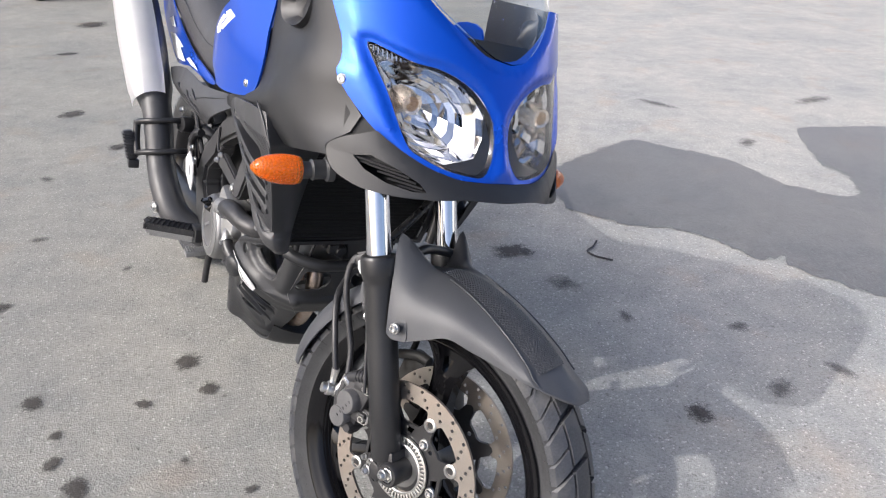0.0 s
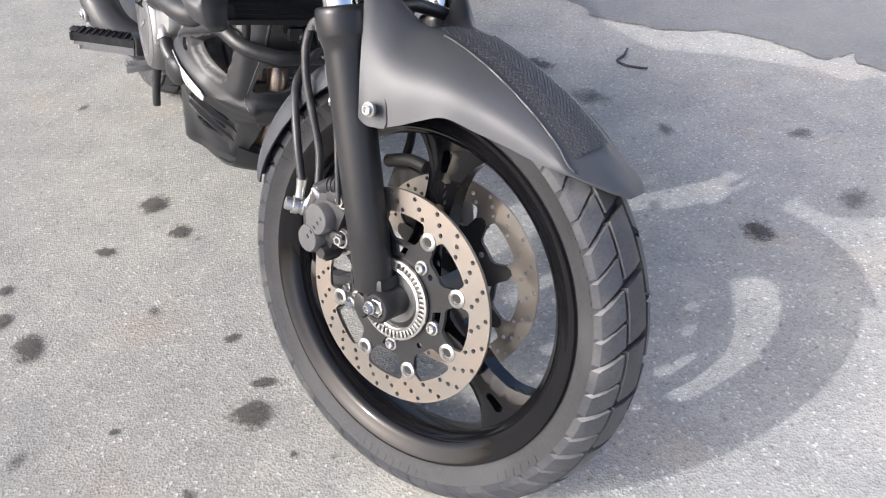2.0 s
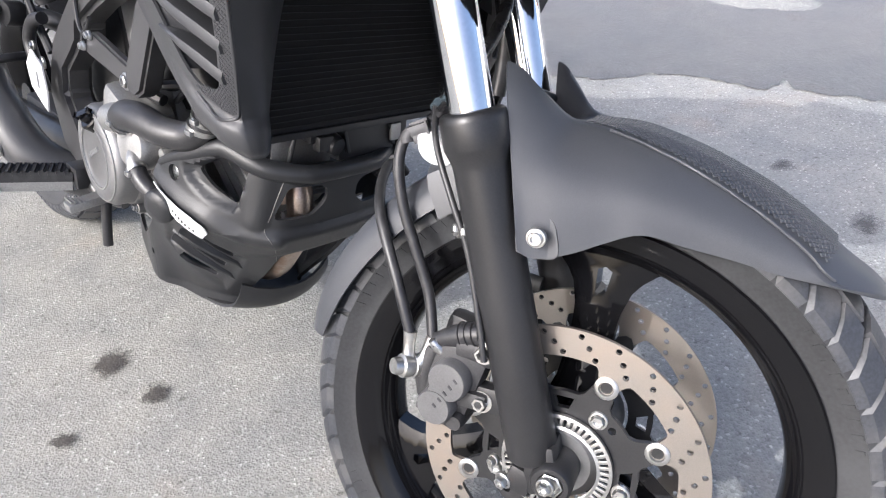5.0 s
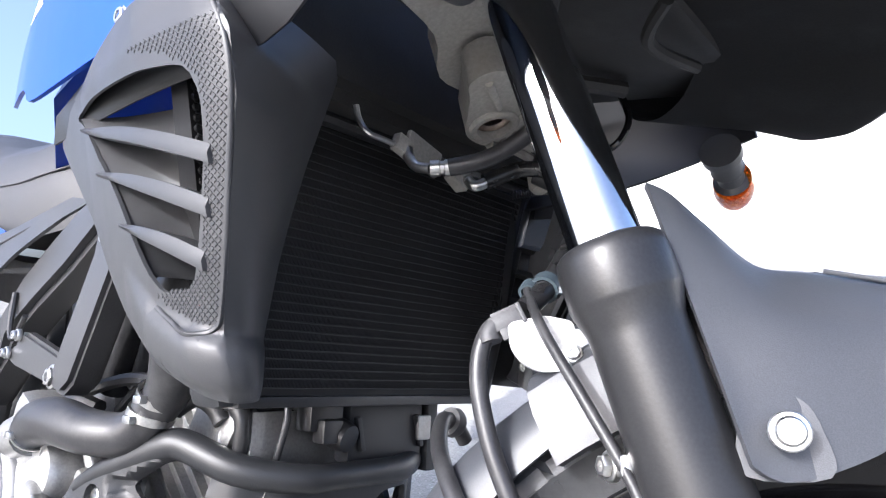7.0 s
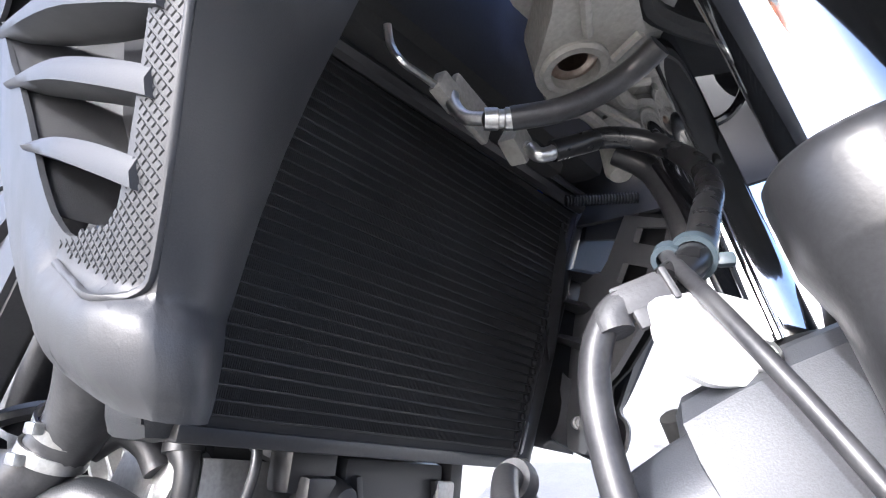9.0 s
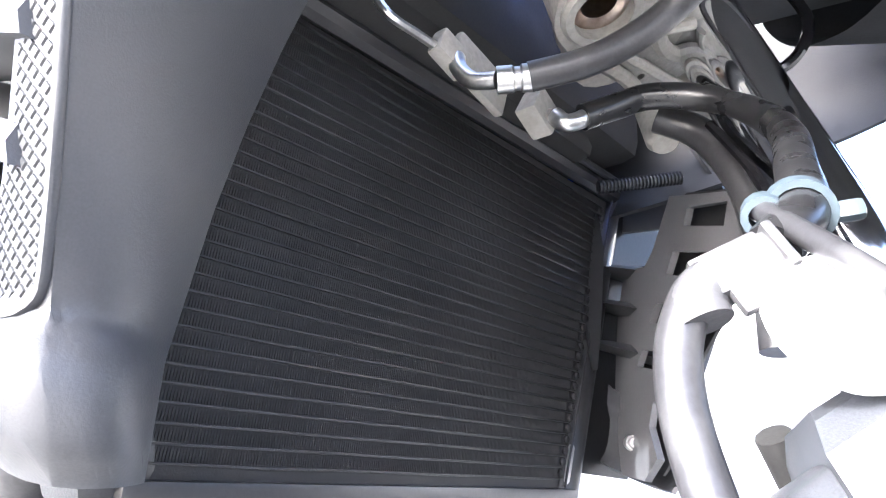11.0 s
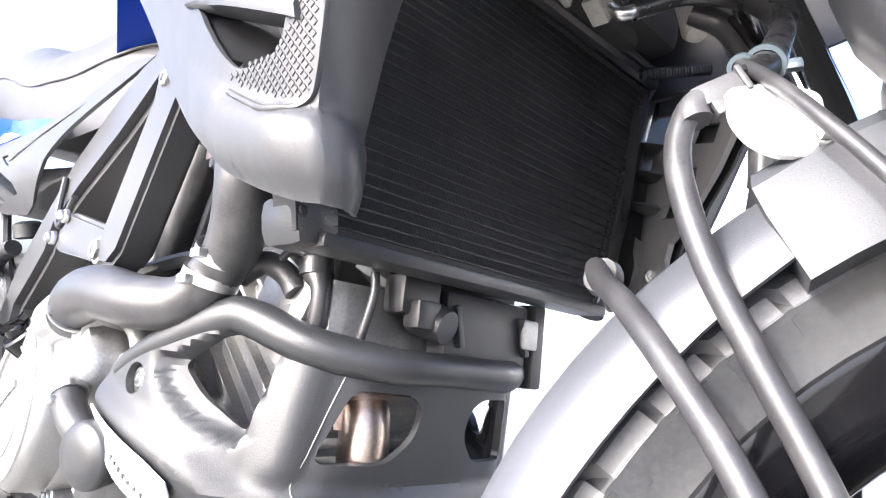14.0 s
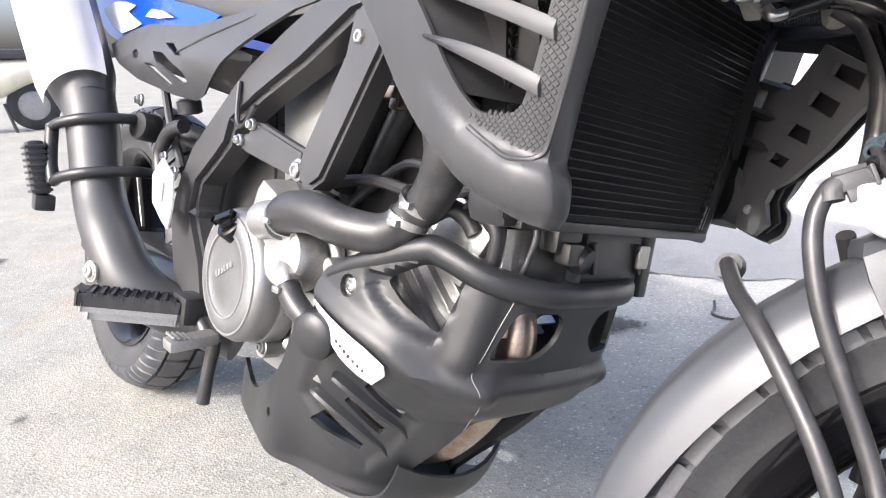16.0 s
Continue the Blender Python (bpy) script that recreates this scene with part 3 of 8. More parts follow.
for side in (-1, 1):
    disc = part("brake_disc", disc_mesh(side), DISC, front_wheel, "drilled brake disc with light rust stains", 40, True)
    for k in range(8):
        part("rivet", rivet_mesh(side, k), STEEL, disc, "", 40, True)
    carrier = part("disc_carrier", carrier_mesh(side), SATIN, front_wheel, "black disc carrier with plated screws", 40, True)
    for k in range(5):
        a = radians(60.5 - 72 * k)
        bm = bmesh.new()
        bolt(bm, (0.0715 * math.cos(a), side * 0.0665, 0.0715 * math.sin(a)), (0, side, 0), 0.0075, 0.006)
        part("carrier_screw", bm, STEEL, carrier, "", 40, True)


def hub_mesh():
    bm = bmesh.new()
    lathe(bm, [(0.0, -0.066), (0.036, -0.066), (0.040, -0.063), (0.046, -0.058), (0.05, -0.04), (0.040, -0.02), (0.038, 0.02), (0.05, 0.04), (0.052, 0.062), (0, 0.064)], 48)
    return bm


part("hub", hub_mesh(), SILVER, front_wheel, "bare aluminium hub", 35, True)


def sensor_ring():
    """Toothed ring with 48 slots."""
    bm = bmesh.new()
    n = 48
    lathe(bm, [(0.044, -0.068), (0.0475, -0.0705), (0.0475, -0.0725), (0.0440, -0.0735)], 64, slot=0)
    lathe(bm, [(0.0565, -0.066), (0.0600, -0.0675), (0.0600, -0.0725), (0.0565, -0.0730), (0.0560, -0.069)], 64, slot=0)
    for k in range(n):
        a = 2 * math.pi * k / n
        block(bm, (0.0105, 0.003, 0.0040), Matrix.Rotation(-a, 4, "Y") @ Matrix.Translation((0.0520, -0.0712, 0)), 0.0005)
    return bm


part("sensor_ring", sensor_ring(), STEEL, front_wheel, "plated toothed speed sensor ring", 35, True)

# the fork: both legs, from the axle to the yokes
FORK_DIR = Vector((-0.2612, -0.0790, 0.9620))
LEG_R = Vector((-0.019, -0.083, 0.0))
LEG_L = LEG_R + Vector((0.0, 0.203, 0.0))


def leg_at(foot, z):
    return foot + FORK_DIR * (z / FORK_DIR.z)


def leg_mesh(foot, side):
    bm = bmesh.new()
    d = axis_matrix(foot, FORK_DIR)
    L = 1 / FORK_DIR.z
    prof = [(0, 0.012), (0.0250, 0.013), (0.0272, 0.016), (0.0276, 0.10), (0.0274, 0.230 * L), (0.0272, 0.310 * L), (0.0276, 0.3165 * L), (0.0316, 0.3290 * L), (0.0322, 0.3310 * L),
            (0.0322, 0.3530 * L), (0.0312, 0.3590 * L), (0.0285, 0.3615 * L), (0.0225, 0.3622 * L)]
    lathe(bm, prof, 40, d)
    return bm


def lug_mesh(foot, side):
    bm = bmesh.new()
    lug = Vector((0.004, foot.y + 0.002 * side, 0.0))
    m = axis_matrix(lug, (0, side, 0))
    lathe(bm, [(0, -0.024), (0.019, -0.024), (0.022, -0.020), (0.022, 0.022), (0.019, 0.026), (0.014, 0.026), (0.013, 0.016), (0, 0.016)], 28, m)
    block(bm, (0.036, 0.040, 0.056), Matrix.Translation(lug + Vector((-0.014, -0.002 * side, 0.006))) @ Matrix.Rotation(-0.27, 4, "Y"), 0.006)
    block(bm, (0.030, 0.034, 0.030), Matrix.Translation(lug + Vector((-0.034, 0, -0.014))) @ Matrix.Rotation(0.3, 4, "Y"), 0.006)
    return bm


for foot, side in ((LEG_R, -1), (LEG_L, 1)):
    leg = part("fork_leg", leg_mesh(foot, side), SATIN, bike, "satin black telescopic fork leg", 40, True)
    part("axle_lug", lug_mesh(foot, side), SATIN, leg, "cast lug that holds the axle", 40, True)
    for z, wide in ((0.118, 0.045), (0.065, 0.055)):
        bm = bmesh.new()
        block(bm, (wide, 0.020, 0.030), Matrix.Translation(leg_at(foot, z) + Vector((-0.034, side * -0.002, 0))), 0.006)
        part("caliper_lug", bm, SATIN, leg, "", 40, True)
    bm = bmesh.new()
    lathe(bm, [(0.0215, 0.350 / FORK_DIR.z), (0.0215, 0.62 / FORK_DIR.z)], 40, axis_matrix(foot, FORK_DIR))
    part("chrome_tube", bm, CHROME, leg, "polished chrome fork tube", 40, True)
    bm = bmesh.new()
    lug = Vector((0.004, foot.y, 0.0))
    lathe(bm, [(0, 0), (0.0135, 0.0), (0.0135, 0.004), (0.0115, 0.005), (0.009, 0.001), (0, 0.001)], 6 if side < 0 else 20, axis_matrix(lug + Vector((0, side * 0.024, 0)), (0, side, 0)))
    bolt(bm, (0.001, foot.y + side * 0.036, 0.003), (-0.1, side, -0.1), 0.0072, 0.007)
    bolt(bm, (-0.0475, foot.y + side * 0.016, -0.020), (-0.3, side, -0.2), 0.0072, 0.008)
    bolt(bm, (-0.062, foot.y + side * 0.010, -0.004), (-0.4, side, 0), 0.0050, 0.007)
    part("axle_bolt", bm, STEEL, leg, "plated axle or pinch screw", 35, True, split=True)


# ---- front fender ----
# rows: angle from ahead, then (y, radius) of lower edge, side, shoulder, inner crown, crown
FENDER = [(42.0, 0.022, 0.351, 0.020, 0.352, 0.016, 0.353, 0.010, 0.354, 0, 0.354),
          (45.0, 0.047, 0.340, 0.046, 0.343, 0.042, 0.346, 0.025, 0.351, 0, 0.353),
          (51.0, 0.068, 0.320, 0.068, 0.322, 0.066, 0.325, 0.036, 0.341, 0, 0.347),
          (57.0, 0.075, 0.301, 0.073, 0.313, 0.064, 0.3255, 0.035, 0.340, 0, 0.346),
          (64.0, 0.080, 0.288, 0.077, 0.308, 0.061, 0.327, 0.034, 0.341, 0, 0.347),
          (72.0, 0.087, 0.278, 0.082, 0.305, 0.058, 0.331, 0.033, 0.344, 0, 0.349),
          (80.0, 0.097, 0.275, 0.088, 0.308, 0.055, 0.338, 0.032, 0.349, 0, 0.353),
          (86.0, 0.104, 0.260, 0.094, 0.308, 0.054, 0.345, 0.032, 0.353, 0, 0.357),
          (91.0, 0.110, 0.248, 0.101, 0.306, 0.056, 0.352, 0.033, 0.354, 0, 0.357),
          (96.0, 0.115, 0.241, 0.107, 0.312, 0.062, 0.361, 0.036, 0.355, 0, 0.357),
          (99.5, 0.119, 0.240, 0.111, 0.318, 0.077, 0.390, 0.040, 0.355, 0, 0.357),
          (101.5, 0.122, 0.243, 0.113, 0.325, 0.087, 0.410, 0.042, 0.355, 0, 0.357),
          (103.0, 0.125, 0.250, 0.115, 0.330, 0.094, 0.418, 0.044, 0.355, 0, 0.357)]
REAR = [(98.0, 0.060, 0.318, 0.058, 0.326, 0.053, 0.334, 0.042, 0.340, 0, 0.344),
        (115.0, 0.071, 0.304, 0.067, 0.319, 0.058, 0.331, 0.046, 0.337, 0, 0.341),
        (140.0, 0.071, 0.298, 0.067, 0.316, 0.058, 0.329, 0.046, 0.336, 0, 0.341),
        (160.0, 0.065, 0.304, 0.061, 0.318, 0.053, 0.330, 0.042, 0.336, 0, 0.341),
        (169.0, 0.052, 0.314, 0.049, 0.324, 0.043, 0.332, 0.035, 0.336, 0, 0.340)]


def arch(rows, thick=0.003):
    bm = bmesh.new()
    out = []
    dense = spline([Vector(r) for r in rows], 6)
    for v in dense:
        a = radians(v[0])
        half = spline([(v[1 + 2 * k], v[2 + 2 * k], 0) for k in range(5)], 4)
        pts = [(-p[0], p[1]) for p in half] + [(p[0], p[1]) for p in reversed(half[:-1])]
        out.append([Vector((r * math.cos(a), y, r * math.sin(a))) for y, r in pts])
    loft(bm, out)
    bmesh.ops.recalc_face_normals(bm, faces=bm.faces)
    bmesh.ops.solidify(bm, geom=bm.faces[:], thickness=thick)
    return bm


fender = part("front_fender", arch(FENDER), FENDER_PAINT, bike, "black plastic front fender with textured crown", 50, True)
part("rear_section", arch(REAR), FENDER_PAINT, fender, "rear half of the fender", 50, True)


def weave_strip():
    """Small raised squares on the fender's crown."""
    bm = bmesh.new()
    dense = spline([Vector(r) for r in FENDER], 6)

    def on(a, y):
        v = Vector(table([tuple(d) for d in dense], a))
        half = [(v[2 * k], v[1 + 2 * k]) for k in range(5)]
        half.sort()
        r = table([(p, q) for p, q in half], abs(y))[0]
        return Vector(((r + 0.0042) * math.cos(radians(a)), y, (r + 0.0042) * math.sin(radians(a))))

    a = 53.5
    row = 0
    while a < 94:
        wide = table([(49, 0.045), (52, 0.055), (70, 0.052), (86, 0.046), (94, 0.042)], a)[0]
        y = -wide + (row % 2) * 0.0031
        while y < 0.006:
            d = 0.46
            s = 0.0027
            q = [on(a - d, y), on(a, y + s), on(a + d, y), on(a, y - s)]
            mid = sum(q, Vector()) / 4
            low = [bm.verts.new(p - 0.0010 * p.normalized()) for p in q]
            top = [bm.verts.new(p + 0.22 * (mid - p)) for p in q]
            bm.faces.new(top)
            for i in range(4):
                bm.faces.new((low[i], low[(i + 1) % 4], top[(i + 1) % 4], top[i]))
            y += 0.0062
        a += 0.53
        row += 1
    return bm


bm = bmesh.new()
dense = spline([Vector(r) for r in FENDER], 6)
for sgn in (-1, 1):
    tube(bm, [Vector((v[6] * math.cos(radians(v[0])), sgn * v[5], v[6] * math.sin(radians(v[0])))) * 1.009 for v in dense if 50 < v[0] < 91], 0.0016, 6, 1)
part("ridge_line", bm, FENDER_PAINT, fender, "raised edge between fender side and crown", 60, True)
weave = part("textured_strip", weave_strip(), FENDER_PAINT, fender, "raised woven texture on the fender crown", 30, True)
weave["kind"] = "stuff"


def fender_boss():
    bm = bmesh.new()
    for side in (-1, 1):
        p = Vector((-0.041, 0.116 * side, 0.259))
        out = spline([(0.018, -0.020, 0), (0.018, 0.0, 0), (0.010, 0.016, 0), (-0.010, 0.020, 0), (-0.020, 0.0, 0), (-0.018, -0.020, 0)], 4, True)
        one = sheet([[(q.x, q.y) for q in out]], lambda u, v: p + Vector((u, -0.0010 * side - side * 0.05 * v, v)), 0.004, 1.0)
        add(bm, one)
    return bm


part("mounting_boss", fender_boss(), FENDER_PAINT, fender, "raised pad round the fender screw", 40, True, split=True)
for side in (-1, 1):
    bm = bmesh.new()
    bolt(bm, (-0.039, 0.128 * side, 0.259), (0, side, -0.05), 0.0070, 0.006, hexed=False)
    part("screw", bm, STEEL, fender, "plated flange screw", 40, True)

# ---- the motorcycle: nose, cowl and lights ----
def mirror(pts):
    return [(-p[0], *p[1:]) for p in pts]


def nose_at(y, z, lift=0.0):
    """The nose's outer face."""
    return Vector((0.012 - 0.42 * (z - 0.546) - 4.82 * abs(y) ** 2.4 + lift, y, z))


LIGHT = [(-0.187, 0.702), (-0.163, 0.698), (-0.135, 0.690), (-0.103, 0.688), (-0.074, 0.680), (-0.048, 0.666), (-0.029, 0.647), (-0.016, 0.626), (-0.013, 0.598), (-0.019, 0.569), (-0.034, 0.549),
         (-0.060, 0.548), (-0.095, 0.553), (-0.122, 0.562), (-0.140, 0.572), (-0.152, 0.599), (-0.165, 0.641), (-0.178, 0.672)]
LIGHT = [tuple(p[:2]) for p in spline([(*p, 0) for p in LIGHT], 3, True)]
BLUE_EDGE = [(-0.228, 0.800), (-0.222, 0.747), (-0.213, 0.700), (-0.214, 0.668), (-0.219, 0.652), (-0.212, 0.632), (-0.194, 0.604), (-0.178, 0.586), (-0.160, 0.573), (-0.140, 0.562),
             (-0.115, 0.5515), (-0.075, 0.5425), (-0.040, 0.5415), (0.0, 0.5415)]
SCREEN_EDGE = [(0.0, 0.712), (-0.029, 0.717), (-0.058, 0.734), (-0.091, 0.757), (-0.113, 0.776), (-0.135, 0.800)]
right = [(p.x, p.y) for p in spline([(*p, 0) for p in BLUE_EDGE], 3)]
top = [(p.x, p.y) for p in spline([(*p, 0) for p in SCREEN_EDGE], 3)]
nose_loop = right + mirror(reversed(right[:-1])) + mirror(reversed(top))[0:-1] + top


def gap(q, line):
    """Distance from a point to a broken line."""
    best = 1.0
    for (ay, az), (by, bz) in zip(line, line[1:]):
        dy, dz = by - ay, bz - az
        k = max(0.0, min(1.0, ((q[0] - ay) * dy + (q[1] - az) * dz) / (dy * dy + dz * dz + 1e-12)))
        best = min(best, math.hypot(q[0] - ay - k * dy, q[1] - az - k * dz))
    return best


def nose_skin(y, z):
    """The painted skin swells a little away from the headlights and sinks towards them and the outer edge."""
    q = (-abs(y), z)
    near, edge = gap(q, LIGHT + LIGHT[:1]), min(gap(q, right), gap(q, top))
    k = max(0.0, min(1.0, (near - 0.002) / 0.015))
    return nose_at(y, z, 0.0085 * k * k * (3 - 2 * k) * min(1.0, edge / 0.016))


nose = part("nose_fairing", sheet([nose_loop, LIGHT, mirror(LIGHT)], nose_skin, -0.003, 0.006), BLUE, bike, "metallic blue nose fairing round twin headlights", 40)


def headlight(sgn):
    """Clear cover, silver bowl with facets, bulb shield and black bezel."""
    loop = [(sgn * -abs(y), z) for y, z in LIGHT]
    cover = part("headlight", sheet([loop], lambda y, z: nose_at(y, z, 0.0015), -0.002, 0.012), LENS, bike, "clear headlight with a faceted reflector")
    cover.visible_shadow = False
    bm = bmesh.new()
    cy, cz = sgn * -0.092, 0.618
    rows = []
    for k in range(9):
        f = 1 - 0.95 * (k / 8)
        depth = 0.085 * (1 - (f ** 2)) ** 0.8 + (0.005 if k % 2 else 0.0)
        rows.append([nose_at(cy + (y - cy) * f, cz + (z - cz) * f, -0.006 - depth + (0.004 * f if i % 2 else 0.0)) for i, (y, z) in enumerate(loop[::3])])
    loft(bm, rows, closed=True)
    part("reflector", bm, REFLECT, cover, "chromed faceted reflector bowl", 12)
    bm = bmesh.new()
    c = nose_at(cy - sgn * 0.038, 0.631, -0.035)
    lathe(bm, [(0.0, 0.0), (0.007, 0.002), (0.010, 0.010), (0.0115, 0.018), (0.016, 0.020), (0.0165, 0.012), (0.020, 0.0), (0.021, -0.02)], 24, axis_matrix(c, (1, sgn * 0.05, 0)))
    # the warm tint paints a reflection on the cap
    part("bulb_cap", bm, material("warm bulb cap", (0.80, 0.68, 0.55), 0.2, 0.8), cover, "bulb cap with a warm reflection put into its colour")
    bm = bmesh.new()
    loft(bm, [[nose_at(y, z, 0.001) for y, z in loop], [nose_at(cy + (y - cy) * 0.965, cz + (z - cz) * 0.955, -0.004) for y, z in loop], [nose_at(cy + (y - cy) * 0.93, cz + (z - cz) * 0.92, -0.014) for y, z in loop]], closed=True)
    part("bezel", bm, GLOSS, cover, "black surround")
    # grey inner fairing under the lens, towards the middle
    bm = bmesh.new()
    inner = [(sgn * -abs(y), z) for y, z in ((-0.017, 0.60), (-0.016, 0.566), (-0.036, 0.550), (-0.060, 0.549), (-0.100, 0.555), (-0.075, 0.563), (-0.045, 0.572), (-0.030, 0.60), (-0.027, 0.636))]
    one = sheet([inner], lambda y, z: nose_at(y, z, -0.008), -0.002, 0.02)
    add(bm, one)
    part("light_frame", bm, SATIN, cover, "dark inner frame of the headlight")
    # side marker with fine ribs
    bm = bmesh.new()
    for k in range(9):
        y = sgn * -(0.137 + 0.0052 * k)
        z0 = 0.690 + 0.0012 * k
        tube(bm, [nose_at(y, z0 - 0.002 - 0.006 * min(k, 5) / 2 * (1 - k / 14), -0.006), nose_at(y, z0 + 0.004, -0.006)], 0.0018, 6, 1)
    part("marker_ribs", bm, REFLECT, cover, "ribbed side marker")


for sgn in (1, -1):
    headlight(sgn)

BEAK_TOP = [(-0.178, 0.585), (-0.160, 0.572), (-0.140, 0.561), (-0.115, 0.5505), (-0.075, 0.5415), (-0.040, 0.5405), (0.0, 0.5405)]
BEAK_LOW = [(0.0, 0.519), (-0.040, 0.5195), (-0.075, 0.518), (-0.115, 0.511), (-0.150, 0.505), (-0.185, 0.502), (-0.205, 0.504), (-0.224, 0.514), (-0.231, 0.532), (-0.228, 0.552), (-0.205, 0.572)]
half = [(p.x, p.y) for p in spline([(*p, 0) for p in BEAK_TOP], 3)]
low = [(p.x, p.y) for p in spline([(*p, 0) for p in BEAK_LOW], 3)]
beak_loop = half + mirror(reversed(half[:-1])) + mirror(reversed(low))[:-1] + low[:-1]
vent_r = [(-0.204, 0.544), (-0.186, 0.551), (-0.160, 0.543), (-0.132, 0.530), (-0.123, 0.520), (-0.140, 0.516), (-0.170, 0.519), (-0.193, 0.529)]


def beak_at(y, z):
    rim = table([(-0.24, 0.592)] + BEAK_TOP, -abs(y))[0]
    y *= 0.90 if y > 0 else 1.0
    return nose_at(y, z, 0.0025 + 0.017 * math.sin(max(0.0, min(1.0, (rim - z) / 0.045)) * 2.4) * max(0.25, 1 - abs(y) / 0.26))


def underside():
    """The lip that turns back under the beak."""
    bm = bmesh.new()
    edge = [beak_at(y, z) for y, z in reversed(low)] + [beak_at(-y, z) for y, z in low[1:]]
    loft(bm, [edge, [p + Vector((-0.012, 0, 0.0)) for p in edge], [Vector((p.x - 0.045, p.y * 0.95, p.z + 0.012)) for p in edge], [Vector((p.x - 0.15, p.y * 0.8, p.z + 0.035)) for p in edge]])
    bmesh.ops.solidify(bm, geom=bm.faces[:], thickness=0.003)
    return bm


beak = part("lower_cowl", sheet([beak_loop, vent_r, mirror(vent_r)], beak_at, -0.003, 0.012), COWL, bike, "black plastic cowl under the headlights with slatted vents", 50)
part("cowl_lip", underside(), MATT, beak, "turned-under edge of the cowl", 60)
bm = bmesh.new()
for sgn in (1, -1):
    for k in range(5):
        ends = (beak_at(-0.199 + 0.011 * k, 0.5425 - 0.0058 * k), beak_at(-0.150 + 0.008 * k, 0.5385 - 0.0052 * k))
        tube(bm, [(p[0] - 0.005, p[1] if sgn > 0 else -0.9 * p[1], p[2]) for p in ends], 0.0021, 6, 1)
part("vent_slat", bm, SATIN, beak, split=True)


# the black side cowl between the nose and the tank
def cowl_mesh(sgn):
    bm = bmesh.new()
    front = [nose_at(y, z, 0.002) for y, z in ((-0.231, 0.532), (-0.228, 0.552), (-0.207, 0.573), (-0.195, 0.600), (-0.213, 0.632), (-0.220, 0.652), (-0.215, 0.668), (-0.214, 0.700), (-0.223, 0.747), (-0.229, 0.800))]
    mid = [(-0.30, -0.228, 0.492), (-0.30, -0.248, 0.520), (-0.30, -0.262, 0.552), (-0.29, -0.262, 0.585), (-0.29, -0.252, 0.61), (-0.29, -0.246, 0.64), (-0.29, -0.238, 0.67), (-0.29, -0.228, 0.70), (-0.29, -0.224, 0.75), (-0.29, -0.226, 0.80)]
    back = [(-0.62, -0.238, 0.478), (-0.60, -0.246, 0.500), (-0.53, -0.244, 0.530), (-0.47, -0.235, 0.552), (-0.44, -0.235, 0.58), (-0.43, -0.234, 0.61), (-0.42, -0.232, 0.65), (-0.42, -0.23, 0.70), (-0.42, -0.228, 0.75), (-0.42, -0.228, 0.80)]
    rows = []
    for f, m, b in zip(front, mid, back):
        p = spline([Vector(f), (Vector(f) * 0.5 + Vector(m) * 0.5) + Vector((0, -0.012, 0)), Vector(m), (Vector(m) + Vector(b)) / 2 + Vector((0, -0.004, 0)), Vector(b)], 4)
        rows.append([Vector((q.x, q.y * -sgn, q.z)) for q in p])
    loft(bm, rows)
    bmesh.ops.recalc_face_normals(bm, faces=bm.faces)
    bmesh.ops.solidify(bm, geom=bm.faces[:], thickness=0.003)
    # a scooped recess with a raised rim
    rings = []
    for k, d in ((1.0, 0.006), (0.93, -0.005), (0.86, -0.003), (0.62, 0.013), (0.05, 0.016)):
        c = [(-0.300, 0.790), (-0.335, 0.745), (-0.345, 0.712), (-0.325, 0.690), (-0.285, 0.690), (-0.258, 0.715), (-0.252, 0.755), (-0.262, 0.790)]
        rings.append([Vector((-0.298 + (x + 0.298) * k, -sgn * (-0.238 + d + 0.06 * (z - 0.73) + 0.15 * (x + 0.30)), 0.735 + (z - 0.735) * k)) for x, z in c])
    loft(bm, [spline(r, 3, True) for r in rings], closed=True)
    return bm


CELLS = material("orange reflector", (0.90, 0.30, 0.04), 0.3, 0.0)


